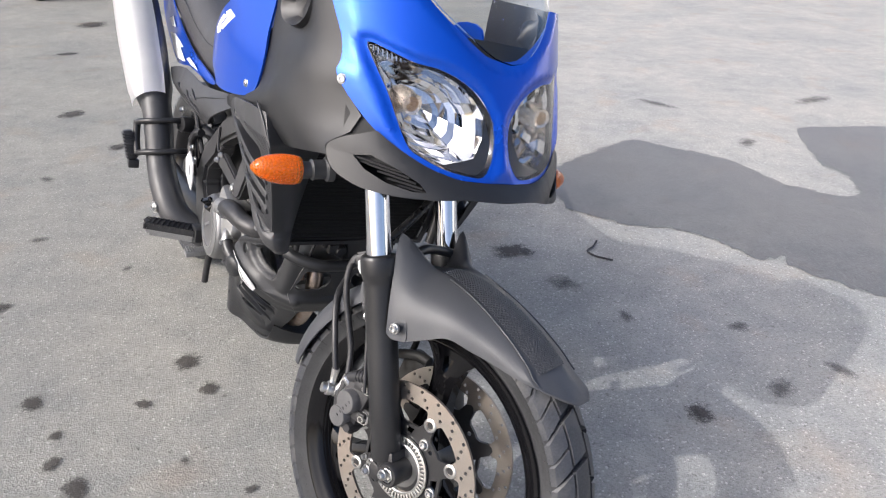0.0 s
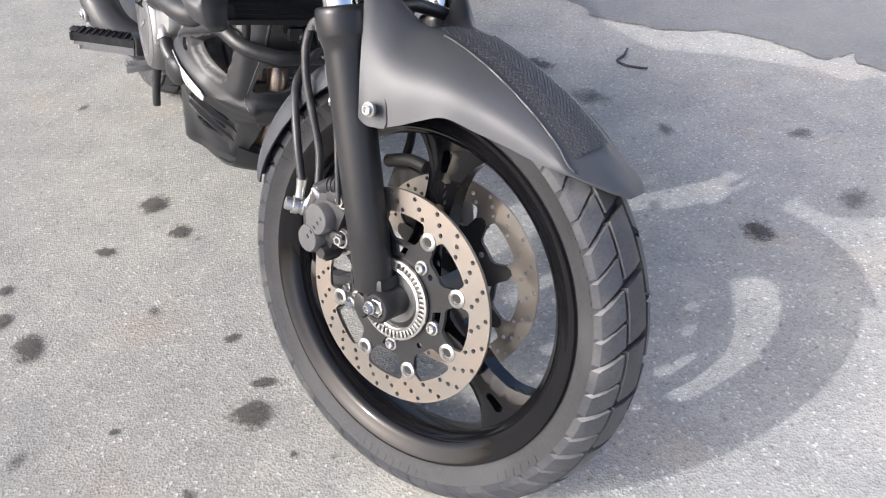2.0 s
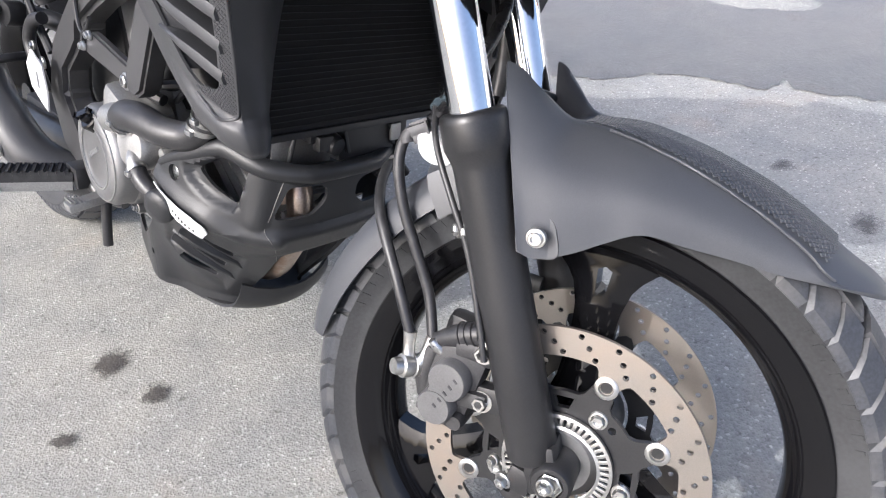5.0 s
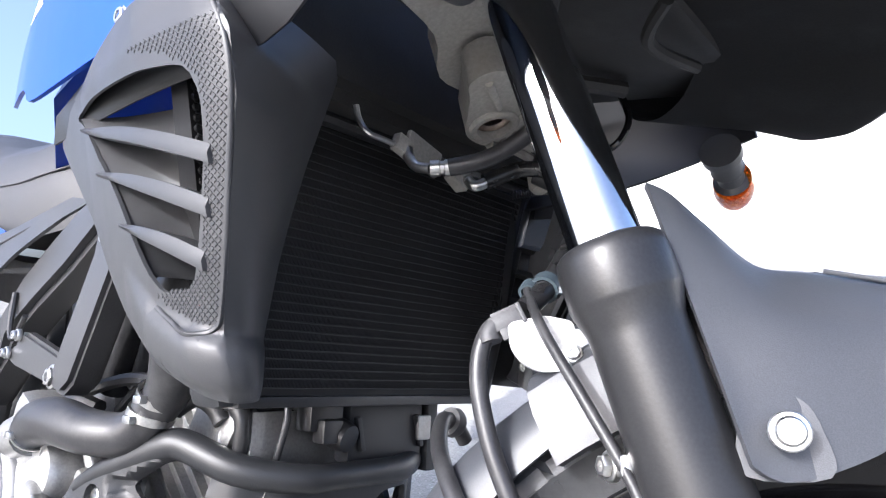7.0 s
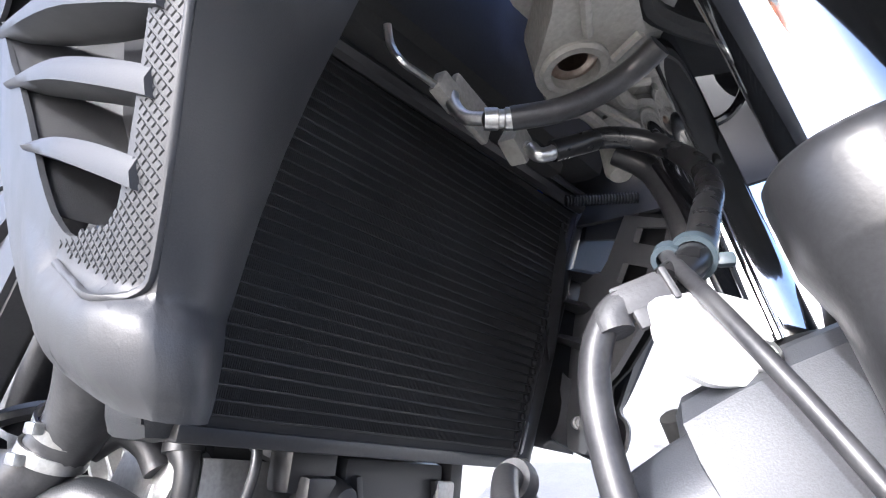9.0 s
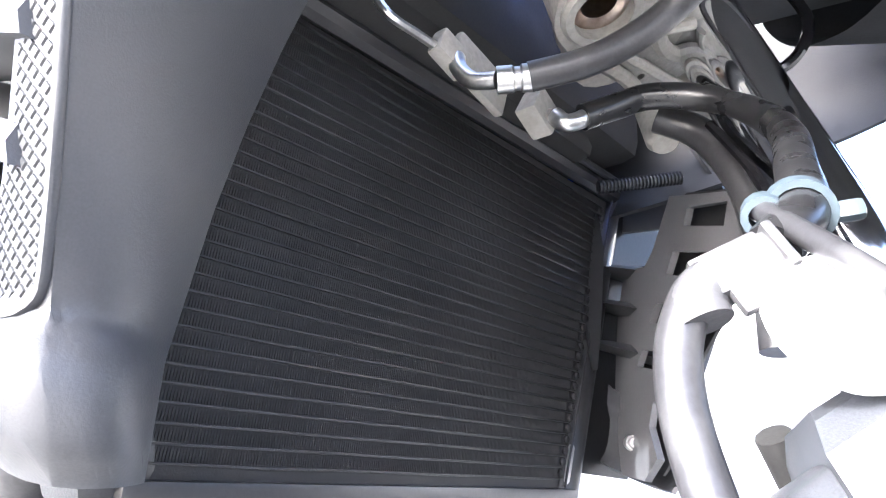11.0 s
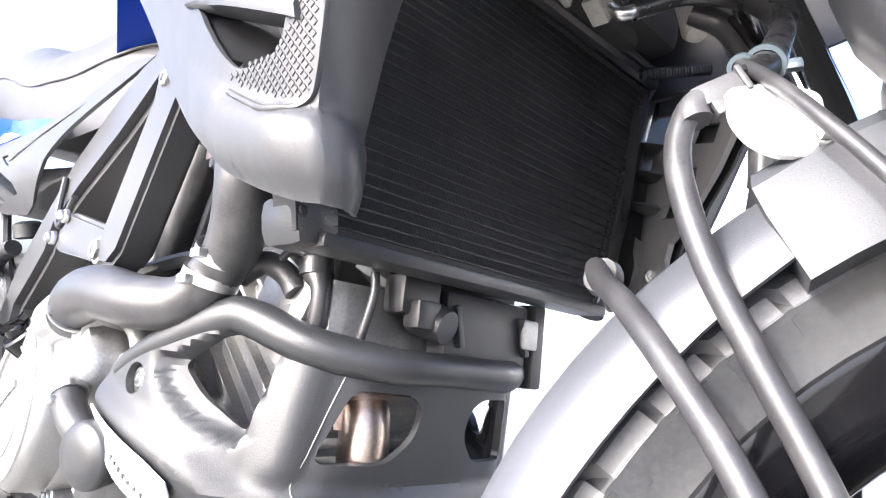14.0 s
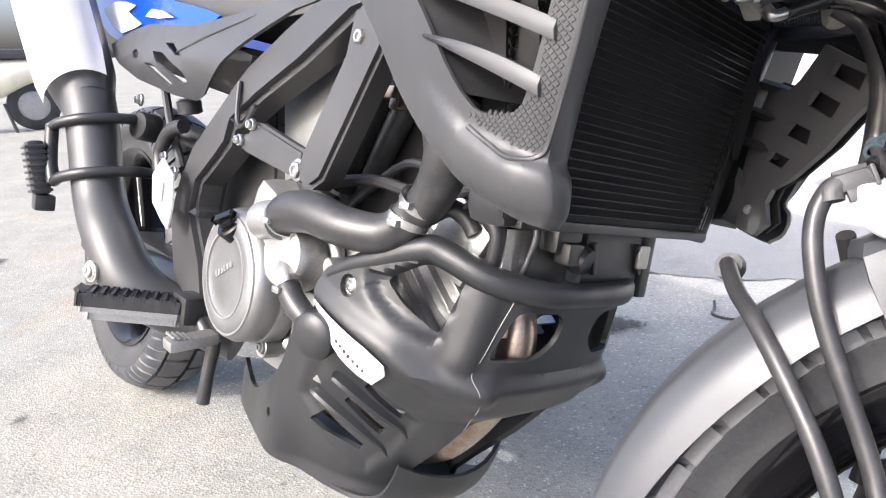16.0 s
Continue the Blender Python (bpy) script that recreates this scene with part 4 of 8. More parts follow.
def turn_signal(sgn):
    """Amber lens on a short rubber stalk."""
    y = -sgn
    root, tip = Vector((-0.150, y * 0.205, 0.500)), Vector((-0.155, y * 0.258, 0.494))
    if sgn < 0:
        root, tip = Vector((-0.150, 0.198, 0.514)), Vector((-0.155, 0.250, 0.497))
    bm = bmesh.new()
    lathe(bm, [(0, 0), (0.020, 0.0), (0.020, 0.010), (0.0155, 0.013), (0.0155, 0.030), (0.017, 0.033), (0.0135, 0.036), (0.0135, 0.052), (0.019, 0.056), (0, 0.056)], 24, axis_matrix(root, tip - root))
    body = part("turn_signal", bm, PLASTIC, bike, "amber turn signal on a black rubber stalk", 40)
    bm = bmesh.new()
    rows = []
    n = 22
    for k in range(9):
        f = k / 8
        r = [0.0215, 0.0234, 0.0240, 0.0238, 0.0228, 0.0208, 0.0178, 0.0130, 0.004][k]
        c = tip + Vector((-0.016 * f, y * 0.070 * f, -0.016 * f * 0.2))
        rows.append([c + Vector((r * 0.92 * math.cos(2 * math.pi * i / n), 0, r * math.sin(2 * math.pi * i / n))) for i in range(n)])
    loft(bm, rows, closed=True, caps=True)
    part("lens", bm, AMBER, body, "orange ribbed lens", 50)
    bm = bmesh.new()
    for k in range(10):
        f = 0.06 + 0.085 * k
        r = table([(0, 0.0195), (0.3, 0.0218), (0.6, 0.0185), (0.85, 0.0105), (1, 0.004)], f)[0]
        c = tip + Vector((-0.016 * f, y * 0.070 * f, 0))
        for i in range(18):
            a = 2 * math.pi * (i + 0.5 * (k % 2)) / 18
            d = Vector((math.cos(a), 0, math.sin(a)))
            lathe(bm, [(0.0030, -0.002), (0.0022, 0.0012), (0, 0.0018)], 6, axis_matrix(c + d * r * 0.82, d))
    part("lens_cells", bm, CELLS, body, "honeycomb cells inside the orange lens")["kind"] = "stuff"


for sgn in (1, -1):
    part("side_cowl", cowl_mesh(sgn), COWL, bike, "black moulded cowl beside the tank", 50)
    turn_signal(sgn)
bm = bmesh.new()
for sgn in (1, -1):
    bolt(bm, nose_at(-0.214 * sgn, 0.643, 0.004) + Vector((0, -0.002 * sgn, 0)), (0.7, -0.7 * sgn, 0.1), 0.0058, 0.004, hexed=False)
part("fairing_screw", bm, STEEL, nose, "small plated screw", split=True)

bm = bmesh.new()
for sgn in (1, -1):
    add(bm, sheet([[(-0.215 * sgn, 0.535), (-0.14 * sgn, 0.535), (-0.14 * sgn, 0.585), (-0.185 * sgn, 0.635), (-0.205 * sgn, 0.655), (-0.21 * sgn, 0.60)]], lambda y, z: nose_at(y, z, -0.005), 0.002, 0.02))
part("seam_backing", bm, MATT, nose, "black inner skin behind the seam", split=True)
# windscreen and the dark base under it
base = [(p.x, p.y) for p in spline([(*p, 0) for p in ((0.0, 0.716), (-0.029, 0.721), (-0.058, 0.738), (-0.091, 0.762), (-0.113, 0.782), (-0.150, 0.83), (-0.165, 0.90), (-0.150, 0.98), (-0.10, 1.03), (0.0, 1.05))], 3)]
loop = base + mirror(reversed(base[1:-1]))


def screen_at(y, z):
    return Vector((-0.030 - 0.72 * (z - 0.716) - 2.3 * y * y, y, z))


screen = part("windscreen", sheet([loop], screen_at, 0.003, 0.02), SCREEN, bike, "clear windscreen with a few water drops", 60)
screen.visible_shadow = False
bm = sheet([[(y * 0.80, 0.70 + (z - 0.70) * 0.11) for y, z in loop]], lambda y, z: Vector((-0.075 - 0.50 * (z - 0.716) - 2.6 * y * y, y, z)), 0.003, 0.02)
part("instrument_cowl", bm, MATT, bike, "dark panel behind the windscreen")
bm = bmesh.new()
for k in range(16):
    y, z = random.uniform(-0.1, 0.1), random.uniform(0.76, 0.90)
    lathe(bm, [(0, 0.0016), (0.0012, 0.0012), (0.0019, 0)], 8, axis_matrix(screen_at(y, z) + Vector((0.001, 0, 0)), (1, 0, 0.7)))
part("water_drops", bm, LENS, screen, "scattered water drops")["kind"] = "stuff"

# inside of the nose: dark tray and brackets that close it from below
bm = bmesh.new()
block(bm, (0.20, 0.30, 0.03), Matrix.Translation((-0.20, 0, 0.575)) @ Matrix.Rotation(0.15, 4, "Y"), 0.01)
block(bm, (0.10, 0.26, 0.08), Matrix.Translation((-0.20, 0, 0.63)), 0.02)
tube(bm, [(-0.16, -0.10, 0.56), (-0.20, -0.05, 0.545), (-0.24, 0.02, 0.55), (-0.20, 0.09, 0.55)], 0.008, 8)
tube(bm, [(-0.10, -0.06, 0.535), (-0.13, -0.02, 0.53), (-0.12, 0.05, 0.535)], 0.005, 8)
block(bm, (0.14, 0.44, 0.14), Matrix.Translation((-0.43, 0, 0.595)), 0.02)
block(bm, (0.05, 0.34, 0.16), Matrix.Translation((-0.40, 0, 0.59)), 0.02)
part("nose_tray", bm, MATT, bike, "dark tray inside the nose", split=True)

# ---- steering head, yokes and what hangs there ----
bm = bmesh.new()
for z, t in ((0.575, 0.036),):
    loop = [(0.045, 0), (0.03, 0.06), (-0.005, 0.13), (-0.04, 0.145), (-0.07, 0.125), (-0.06, 0.05), (-0.075, 0.0)]
    loop = loop + [(x, -y) for x, y in reversed(loop[1:-1])]
    one = sheet([[tuple(p[:2]) for p in spline([(*p, 0) for p in loop], 4, True)]], lambda u, v: Vector((u, v, 0)), t, 0.03)
    one.transform(Matrix.Translation(leg_at(LEG_R, z) * 0.5 + leg_at(LEG_L, z) * 0.5 + Vector((-0.008, 0, 0))) @ Matrix.Rotation(-0.265, 4, "Y"))
    add(bm, one)
part("lower_yoke", bm, CAST, bike, "cast lower fork yoke", 40, True)

bm = bmesh.new()
# cast steering head seen from below: a thick plate with a bored end and a clamp ring
AX = Vector((-0.30, 0, 0.95)).normalized()
ACROSS = Vector((0.95, 0, 0.30)).normalized()
HEAD = Vector((-0.276, -0.0076, 0.5006))
outline = [(p.x, p.y) for p in spline([(*p, 0) for p in ((-0.066, 0.026), (-0.049, 0.012), (-0.028, -0.008), (-0.010, -0.024), (0.010, -0.028), (0.031, -0.025), (0.060, -0.023), (0.080, -0.017), (0.096, -0.006), (0.102, 0.006), (0.107, 0.016), (0.120, 0.026), (0.137, 0.031), (0.122, 0.038), (0.096, 0.036), (0.052, 0.035), (0.007, 0.046), (-0.035, 0.056), (-0.062, 0.048))], 3, True)]
one = sheet([outline, disc_loop(0, 0, 0.0160, 24), disc_loop(0.040, -0.012, 0.0035, 10), disc_loop(0.070, -0.012, 0.0028, 10)], lambda a, b: HEAD + Vector((0, a, 0)) + ACROSS * b + AX * (0.10 * max(0.0, a - 0.02)), 0.0, 0.02)
top = bmesh.ops.extrude_face_region(one, geom=one.faces[:])
bmesh.ops.translate(one, verts=[v for v in top["geom"] if isinstance(v, bmesh.types.BMVert)], vec=AX * 0.034)
add(bm, one)
ring = bmesh.new()
lathe(ring, [(0.022, 0), (0.028, 0), (0.030, 0.006), (0.029, 0.05), (0.026, 0.06), (0.022, 0.06)], 28, axis_matrix(HEAD + Vector((0, 0.124, 0)) + ACROSS * 0.006, AX), ring=True)
# ribs that stiffen the casting
for a, b in (((-0.020, 0.020), (-0.055, 0.036)), ((0.012, 0.022), (0.004, 0.044)), ((0.024, -0.004), (0.050, 0.030)), ((0.026, -0.010), (0.092, 0.002))):
    tube(bm, [HEAD + Vector((0, p, 0)) + ACROSS * q - AX * 0.001 for p, q in (a, b)], 0.0035, 8, 1)
steering = part("steering_head", bm, CAST, bike, "rough cast steering head", 40)
part("clamp_ring", ring, CAST, steering, "cast ring that grips the fork tube", 40)
bm = bmesh.new()
lathe(bm, [(0.0160, -0.004), (0.0205, -0.004), (0.0225, -0.002), (0.0230, 0.006), (0.0160, 0.006)], 32, axis_matrix(HEAD, AX), ring=True)
part("bearing_rim", bm, CAST, steering, "raised rim round the bearing bore", 40)
bm = bmesh.new()
tube(bm, [HEAD + Vector((0, 0.026, 0)) + ACROSS * 0.016 - AX * 0.001, HEAD + Vector((0, 0.060, 0)) + ACROSS * 0.010, HEAD + Vector((0, 0.095, 0)) + ACROSS * 0.030 + AX * 0.006], 0.005, 8)
part("edge_bead", bm, CAST, steering, "", 40)
bm = bmesh.new()
tube(bm, [HEAD + Vector((0, 0.022, 0)) - ACROSS * 0.022 - AX * 0.001, HEAD + Vector((0, 0.060, 0)) - ACROSS * 0.018 + AX * 0.003, HEAD + Vector((0, 0.100, 0)) - ACROSS * 0.022 + AX * 0.006], 0.005, 8)
part("edge_bead", bm, CAST, steering, "", 40)
bm = bmesh.new()
lathe(bm, [(0.0100, -0.006), (0.0135, -0.004), (0.0162, -0.004), (0.0162, -0.016), (0.0100, -0.03)], 28, axis_matrix(HEAD, (0.30, 0, -0.95)), ring=True)
part("bearing_seal", bm, COPPER, bike, "rusty bearing seal")

# hose fittings at the top of the radiator
bm = bmesh.new()
tube(bm, [(-0.358, -0.096, 0.508), (-0.357, -0.092, 0.496), (-0.350, -0.087, 0.484), (-0.348, -0.070, 0.4825), (-0.345, -0.050, 0.480)], 0.0026, 8)
part("bracket_rod", bm, STEEL, bike, "thin bent silver rod")
bm = bmesh.new()
block(bm, (0.010, 0.024, 0.016), Matrix.Translation((-0.346, -0.047, 0.482)) @ Matrix.Rotation(-0.3, 4, "X"), 0.002)
block(bm, (0.006, 0.046, 0.026), Matrix.Translation((-0.346, -0.022, 0.482)) @ Matrix.Rotation(-0.25, 4, "X"), 0.002)
block(bm, (0.014, 0.022, 0.020), Matrix.Translation((-0.328, 0.010, 0.466)) @ Matrix.Rotation(-0.5, 4, "X"), 0.002)
bolt(bm, (-0.320, 0.013, 0.462), (1, -0.2, -0.3), 0.004, 0.004)
part("fitting_block", bm, CAST, bike, "cast pipe fitting blocks", 35)
bm = bmesh.new()
tube(bm, [(-0.344, -0.044, 0.481), (-0.341, -0.045, 0.472), (-0.333, -0.043, 0.463), (-0.320, -0.039, 0.460)], 0.0048, 12)
lathe(bm, [(0.0048, 0), (0.0072, 0), (0.0072, 0.008), (0.0062, 0.009), (0.0062, 0.012), (0.0074, 0.013), (0.0074, 0.020), (0.0048, 0.021)], 16, axis_matrix((-0.320, -0.039, 0.460), (0.55, 0.42, 0.06)), ring=True)
part("hose_fitting", bm, STEEL, bike, "plated pipe elbow", 35)
bm = bmesh.new()
tube(bm, [(-0.318, 0.012, 0.462), (-0.312, 0.013, 0.456), (-0.307, 0.017, 0.457), (-0.303, 0.022, 0.461)], 0.0052, 12)
part("hose_fitting", bm, STEEL, bike, "plated pipe elbow", 35)
bm = bmesh.new()
tube(bm, [(-0.306, -0.030, 0.461), (-0.2810, -0.0150, 0.4676), (-0.2610, -0.0024, 0.4802), (-0.2425, 0.0051, 0.4944), (-0.2243, 0.0020, 0.5043)], 0.0078, 14)
part("brake_hose", bm, HOSE, bike, "black rubber brake hose under the steering head", 60)
bm = bmesh.new()
tube(bm, [(-0.305, 0.020, 0.460), (-0.292, 0.036, 0.470), (-0.275, 0.046, 0.475), (-0.245, 0.056, 0.467), (-0.220, 0.050, 0.445), (-0.203, 0.020, 0.415), (-0.193, -0.020, 0.382), (-0.184, -0.056, 0.355), (-0.182, -0.075, 0.342), (-0.186, -0.088, 0.330)], 0.0076, 16)
part("brake_hose", bm, SLEEK, bike, "black rubber brake hose bending to the clamp", 60)
bm = bmesh.new()
tube(bm, [(-0.285, 0.075, 0.478), (-0.262, 0.085, 0.462), (-0.240, 0.080, 0.42), (-0.232, 0.075, 0.37), (-0.23, 0.07, 0.33)], 0.0095, 12)
part("brake_hose", bm, HOSE, bike, "black rubber hose behind the fork tube", 60)
bm = bmesh.new()
lathe(bm, [(0, 0.006), (0.008, 0.005), (0.011, 0.0), (0.011, -0.03)], 20, axis_matrix((-0.288, 0.088, 0.470), (0.3, -0.2, -0.9)))
part("casting_stub", bm, CAST, bike, "bare round end of the casting")
bm = bmesh.new()
a, b = Vector((-0.384, 0.180, 0.495)), Vector((-0.335, 0.228, 0.508))
tube(bm, [a, b], 0.0045, 10, 1)
sleeve = part("cable_sleeve", bm, GUARD, bike, "ribbed black cable sleeve")
for k in range(24):
    bm = bmesh.new()
    lathe(bm, [(0.0045, -0.0008), (0.0062, 0), (0.0045, 0.0008)], 10, axis_matrix(a.lerp(b, k / 23), b - a), ring=True)
    part("sleeve_rib", bm, GUARD, sleeve)
bm = bmesh.new()
tube(bm, [(-0.25, 0.095, 0.52), (-0.235, 0.10, 0.50), (-0.215, 0.105, 0.505), (-0.205, 0.11, 0.53), (-0.215, 0.11, 0.56)], 0.0035, 8)
tube(bm, [(-0.25, 0.06, 0.455), (-0.235, 0.055, 0.43), (-0.222, 0.045, 0.405), (-0.215, 0.035, 0.38)], 0.0028, 8)
part("thin_cable", bm, GLOSS, bike, "thin shiny black cable", split=True)

# ---- radiator ----
RAD = [(-0.172, 0.2585), (0.146, 0.2600), (0.230, 0.503), (-0.225, 0.497)]


def rad_edge(z, side):
    k = (z - 0.259) / (0.50 - 0.259)
    return (-0.172 - 0.053 * k) if side < 0 else (0.150 + 0.078 * k)


bm = bmesh.new()
for x0, x1 in ((-0.404, -0.428),):
    rows = [[Vector((x, y, z)) for y, z in RAD] for x in (x0, x1)]
    loft(bm, rows, closed=True, caps=True)
radiator = part("radiator", bm, FIN, bike, "black finned radiator behind the fork")
bm = bmesh.new()
block(bm, (0.034, 0.320, 0.009), Matrix.Translation((-0.414, 0.003, 0.2560)), 0.002)
tube(bm, [Vector((-0.412, 0.160, 0.252)), Vector((-0.412, 0.244, 0.506))], 0.0130, 12, 1)
tube(bm, [Vector((-0.400, -0.228, 0.503)), Vector((-0.400, 0.236, 0.511))], 0.0075, 8, 1)
tube(bm, [Vector((-0.393, -0.225, 0.514)), Vector((-0.393, 0.236, 0.520))], 0.0035, 8, 1)
part("radiator_frame", bm, SATIN, radiator, "black rails and end tank of the radiator", 40)
bm = bmesh.new()
block(bm, (0.03, 0.017, 0.030), Matrix.Translation((-0.416, 0.166, 0.275)) @ Matrix.Rotation(-0.3, 4, "X"), 0.003)
part("end_cap", bm, ALLOY, radiator, "bare lower corner of the end tank")

# ---- right and left side panels with slots ----
def outer_y(z):
    return -(0.200 + 0.25 * (z - 0.26)) if z < 0.50 else -0.260 - 0.02 * (z - 0.50)


INNER = [(0.255, -0.350, -0.171), (0.30, -0.357, -0.168), (0.36, -0.362, -0.157), (0.40, -0.364, -0.148), (0.444, -0.366, -0.136), (0.525, -0.366, -0.112), (0.62, -0.36, -0.10)]


def panel_low(u):
    """Height of the panel's lower edge."""
    return table([(-0.075, 0.262), (0.0, 0.262), (0.03, 0.268), (0.072, 0.281), (0.131, 0.318), (0.18, 0.369), (0.262, 0.462)], u)[0]


def panel_at(u, z):
    """u < 0: the face turned to the radiator; u > 0: the outer side, going back."""
    h = z - panel_low(max(-0.075, min(0.26, u)))
    fade = max(0.0, min(1.0, (0.13 - u) / 0.11))
    chin = fade * table([(-0.02, -0.006), (0.0, 0.0), (0.006, 0.0085), (0.012, 0.0120), (0.022, 0.0135), (0.031, 0.0127), (0.036, 0.0098), (0.040, 0.0040), (0.0435, 0.0), (1, 0)], h)[0]
    xi, yi = table([(a, b, c) for a, b, c in INNER], z)
    shear = table([(0.25, -0.006), (0.295, -0.006), (0.315, 0.0), (0.45, 0.042), (0.49, 0.042), (0.56, 0.0), (0.6, 0.0)], z)[0]
    xr, yr = -0.336 + shear * max(0.0, 1 - max(0.0, u) / 0.16), outer_y(z)
    if u >= 0:
        k = min(1.0, u / 0.024)
        bulge = 0.006 * math.sin(min(1, u / 0.2) * math.pi) - 0.12 * max(0.0, u - 0.08)
        out = Vector((1 - k, -0.5 - 0.5 * k, 0)).normalized()
        return Vector((xr - u, yr - 0.0085 * (k - 0.5 * k * k) - bulge, z)) + out * chin
    k = -u / 0.075
    crown = 0.007 * math.sin(min(1, k) * math.pi)
    return Vector((xr + (xi - xr) * k + crown, yr + (yi - yr) * k, z)) + Vector((0.86, -0.4, 0)) * chin


PANEL = [(-0.075, 0.2615), (-0.040, 0.2605), (0.0, 0.2605), (0.030, 0.266), (0.072, 0.281), (0.100, 0.298), (0.131, 0.318), (0.158, 0.343), (0.180, 0.369), (0.219, 0.417), (0.258, 0.460),
         (0.268, 0.477), (0.256, 0.492), (0.20, 0.512), (0.13, 0.528), (0.06, 0.538), (-0.02, 0.540), (-0.075, 0.540)]
SLOT = [(0.212, 0.487), (0.17, 0.490), (0.12, 0.487), (0.055, 0.479), (0.030, 0.468), (0.021, 0.43), (0.021, 0.39), (0.024, 0.352), (0.030, 0.335), (0.055, 0.332), (0.072, 0.339), (0.100, 0.366), (0.14, 0.42), (0.188, 0.470)]


def side_panel(sgn):
    fine = [(p.x, p.y) for p in spline([(*p, 0) for p in PANEL[1:-1]], 3)]
    outline = [PANEL[0]] + fine + [PANEL[-1]]
    if sgn < 0:
        outline = [(max(u, -0.012), z) for u, z in outline]
        outline = [p for i, p in enumerate(outline) if i == 0 or math.dist(p, outline[i - 1]) > 1e-4]
    slot = [(p.x, p.y) for p in spline([(*p, 0) for p in SLOT], 3, True)]
    flip = Matrix.Diagonal((1, -sgn * -1 if sgn > 0 else -1, 1, 1)) if sgn < 0 else Matrix()
    bm = sheet([outline, slot], panel_at, 0.003, 0.0045)
    panel = part("side_panel", bm, PLASTIC, bike, "black side panel with scooped air slots and fins", 50, m=flip)
    # the floor of the scoop, sinking inwards from the rear edge
    bm = bmesh.new()
    rows = []
    for k in range(13):
        f = k / 12
        z = 0.345 + 0.140 * f
        u0 = table([(0.340, 0.075), (0.372, 0.105), (0.42, 0.14), (0.475, 0.19), (0.52, 0.235), (0.548, 0.272)], z)[0]
        u1 = 0.055 + 0.03 * f
        row = []
        for j in range(7):
            g = j / 6
            p = panel_at(u0 + 0.004 + (u1 - u0 - 0.004) * g, z)
            row.append(p + Vector((0, 0.058 * math.sin(g * 1.5), 0)))
        rows.append(row)
    loft(bm, rows)
    bmesh.ops.solidify(bm, geom=bm.faces[:], thickness=0.002)
    part("scoop", bm, PLASTIC, panel, "hollowed floor of the air slot", 60, m=flip)
    bm = bmesh.new()
    loft(bm, [[panel_at(0.085, z) + Vector((0, 0.060, 0)) for z in (0.33, 0.50)], [panel_at(0.20, z) + Vector((0, 0.068, 0)) for z in (0.33, 0.50)]])
    bmesh.ops.solidify(bm, geom=bm.faces[:], thickness=0.002)
    part("duct", bm, MATT, panel, "dark duct behind the slots", m=flip)
    # three fins across the slot
    for (x0, z0), (x1, z1) in (((0.200, 0.474), (0.013, 0.416)), ((0.162, 0.430), (0.013, 0.384)), ((0.122, 0.384), (0.015, 0.351))):
        bm = bmesh.new()
        rows = []
        n = 12
        for k in range(n + 1):
            f = k / n
            x, z = x0 + (x1 - x0) * f, z0 + (z1 - z0) * f + 0.002 * math.sin(f * math.pi)
            p = panel_at(x, z) + Vector((0, -0.001, 0))
            t = 0.0012 + 0.0052 * math.sin(min(1, f * 1.15 + 0.03) * math.pi / 2)
            d = 0.006 + 0.032 * math.sin(f * 2.6)
            rows.append([p + Vector((0, -0.003, 0.0)), p + Vector((0, -0.001, t)), p + Vector((0, d * 0.6, t * 0.9)), p + Vector((0, d, 0)), p + Vector((0, d * 0.6, -t)), p + Vector((0, -0.001, -t))])
        loft(bm, rows, closed=True, caps=True)
        part("fin", bm, PLASTIC, panel, "", 60, m=flip)
    # woven grip texture along the slot's front edge
    bm = bmesh.new()
    row = 0
    z = 0.312
    while z < 0.500:
        hi = table([(0.312, 0.026), (0.327, 0.064), (0.331, 0.070), (0.336, 0.027), (0.352, 0.021), (0.43, 0.018), (0.468, 0.027), (0.487, 0.052), (0.51, 0.12), (0.535, 0.20), (0.552, 0.265)], z)[0]
        lo = 0.006 if z < 0.50 else table([(0.50, 0.006), (0.515, 0.03), (0.535, 0.11), (0.552, 0.22)], z)[0]
        if z > 0.486:
            lo = max(lo, 0.006)
        u = lo + (row % 2) * 0.0025
        while u < hi:
            q = [panel_at(u + a, z + b) for a, b in ((0.0, -0.0023), (0.0022, 0.0), (0.0, 0.0023), (-0.0022, 0.0))]
            lowv = [bm.verts.new(p + Vector((0, 0.0006, 0))) for p in q]
            mid = sum(q, Vector()) / 4
            hiv = [bm.verts.new(p + (mid - p) * 0.30 + Vector((0.0002, -0.0006, 0))) for p in q]
            bm.faces.new(hiv)
            for i in range(4):
                bm.faces.new((lowv[i], lowv[(i + 1) % 4], hiv[(i + 1) % 4], hiv[i]))
            u += 0.0050
        z += 0.0026
        row += 1
    grip = part("textured_pad", bm, PLASTIC, panel, "woven texture round the air slot", 30, m=flip)
    grip["kind"] = "stuff"
    bm = bmesh.new()
    tube(bm, [panel_at(u, z) + Vector((0, -0.0008, 0)) for u, z in ((0.068, 0.322), (0.045, 0.312), (0.022, 0.304), (0.006, 0.308), (0.001, 0.325), (0.001, 0.40), (0.001, 0.47), (0.004, 0.52), (0.02, 0.55))], 0.0020, 6, 4)
    part("piping", bm, PLASTIC, panel, "raised edge line round the pad", 60, m=flip)
    return panel


for sgn in (1, -1):
    side_panel(sgn)

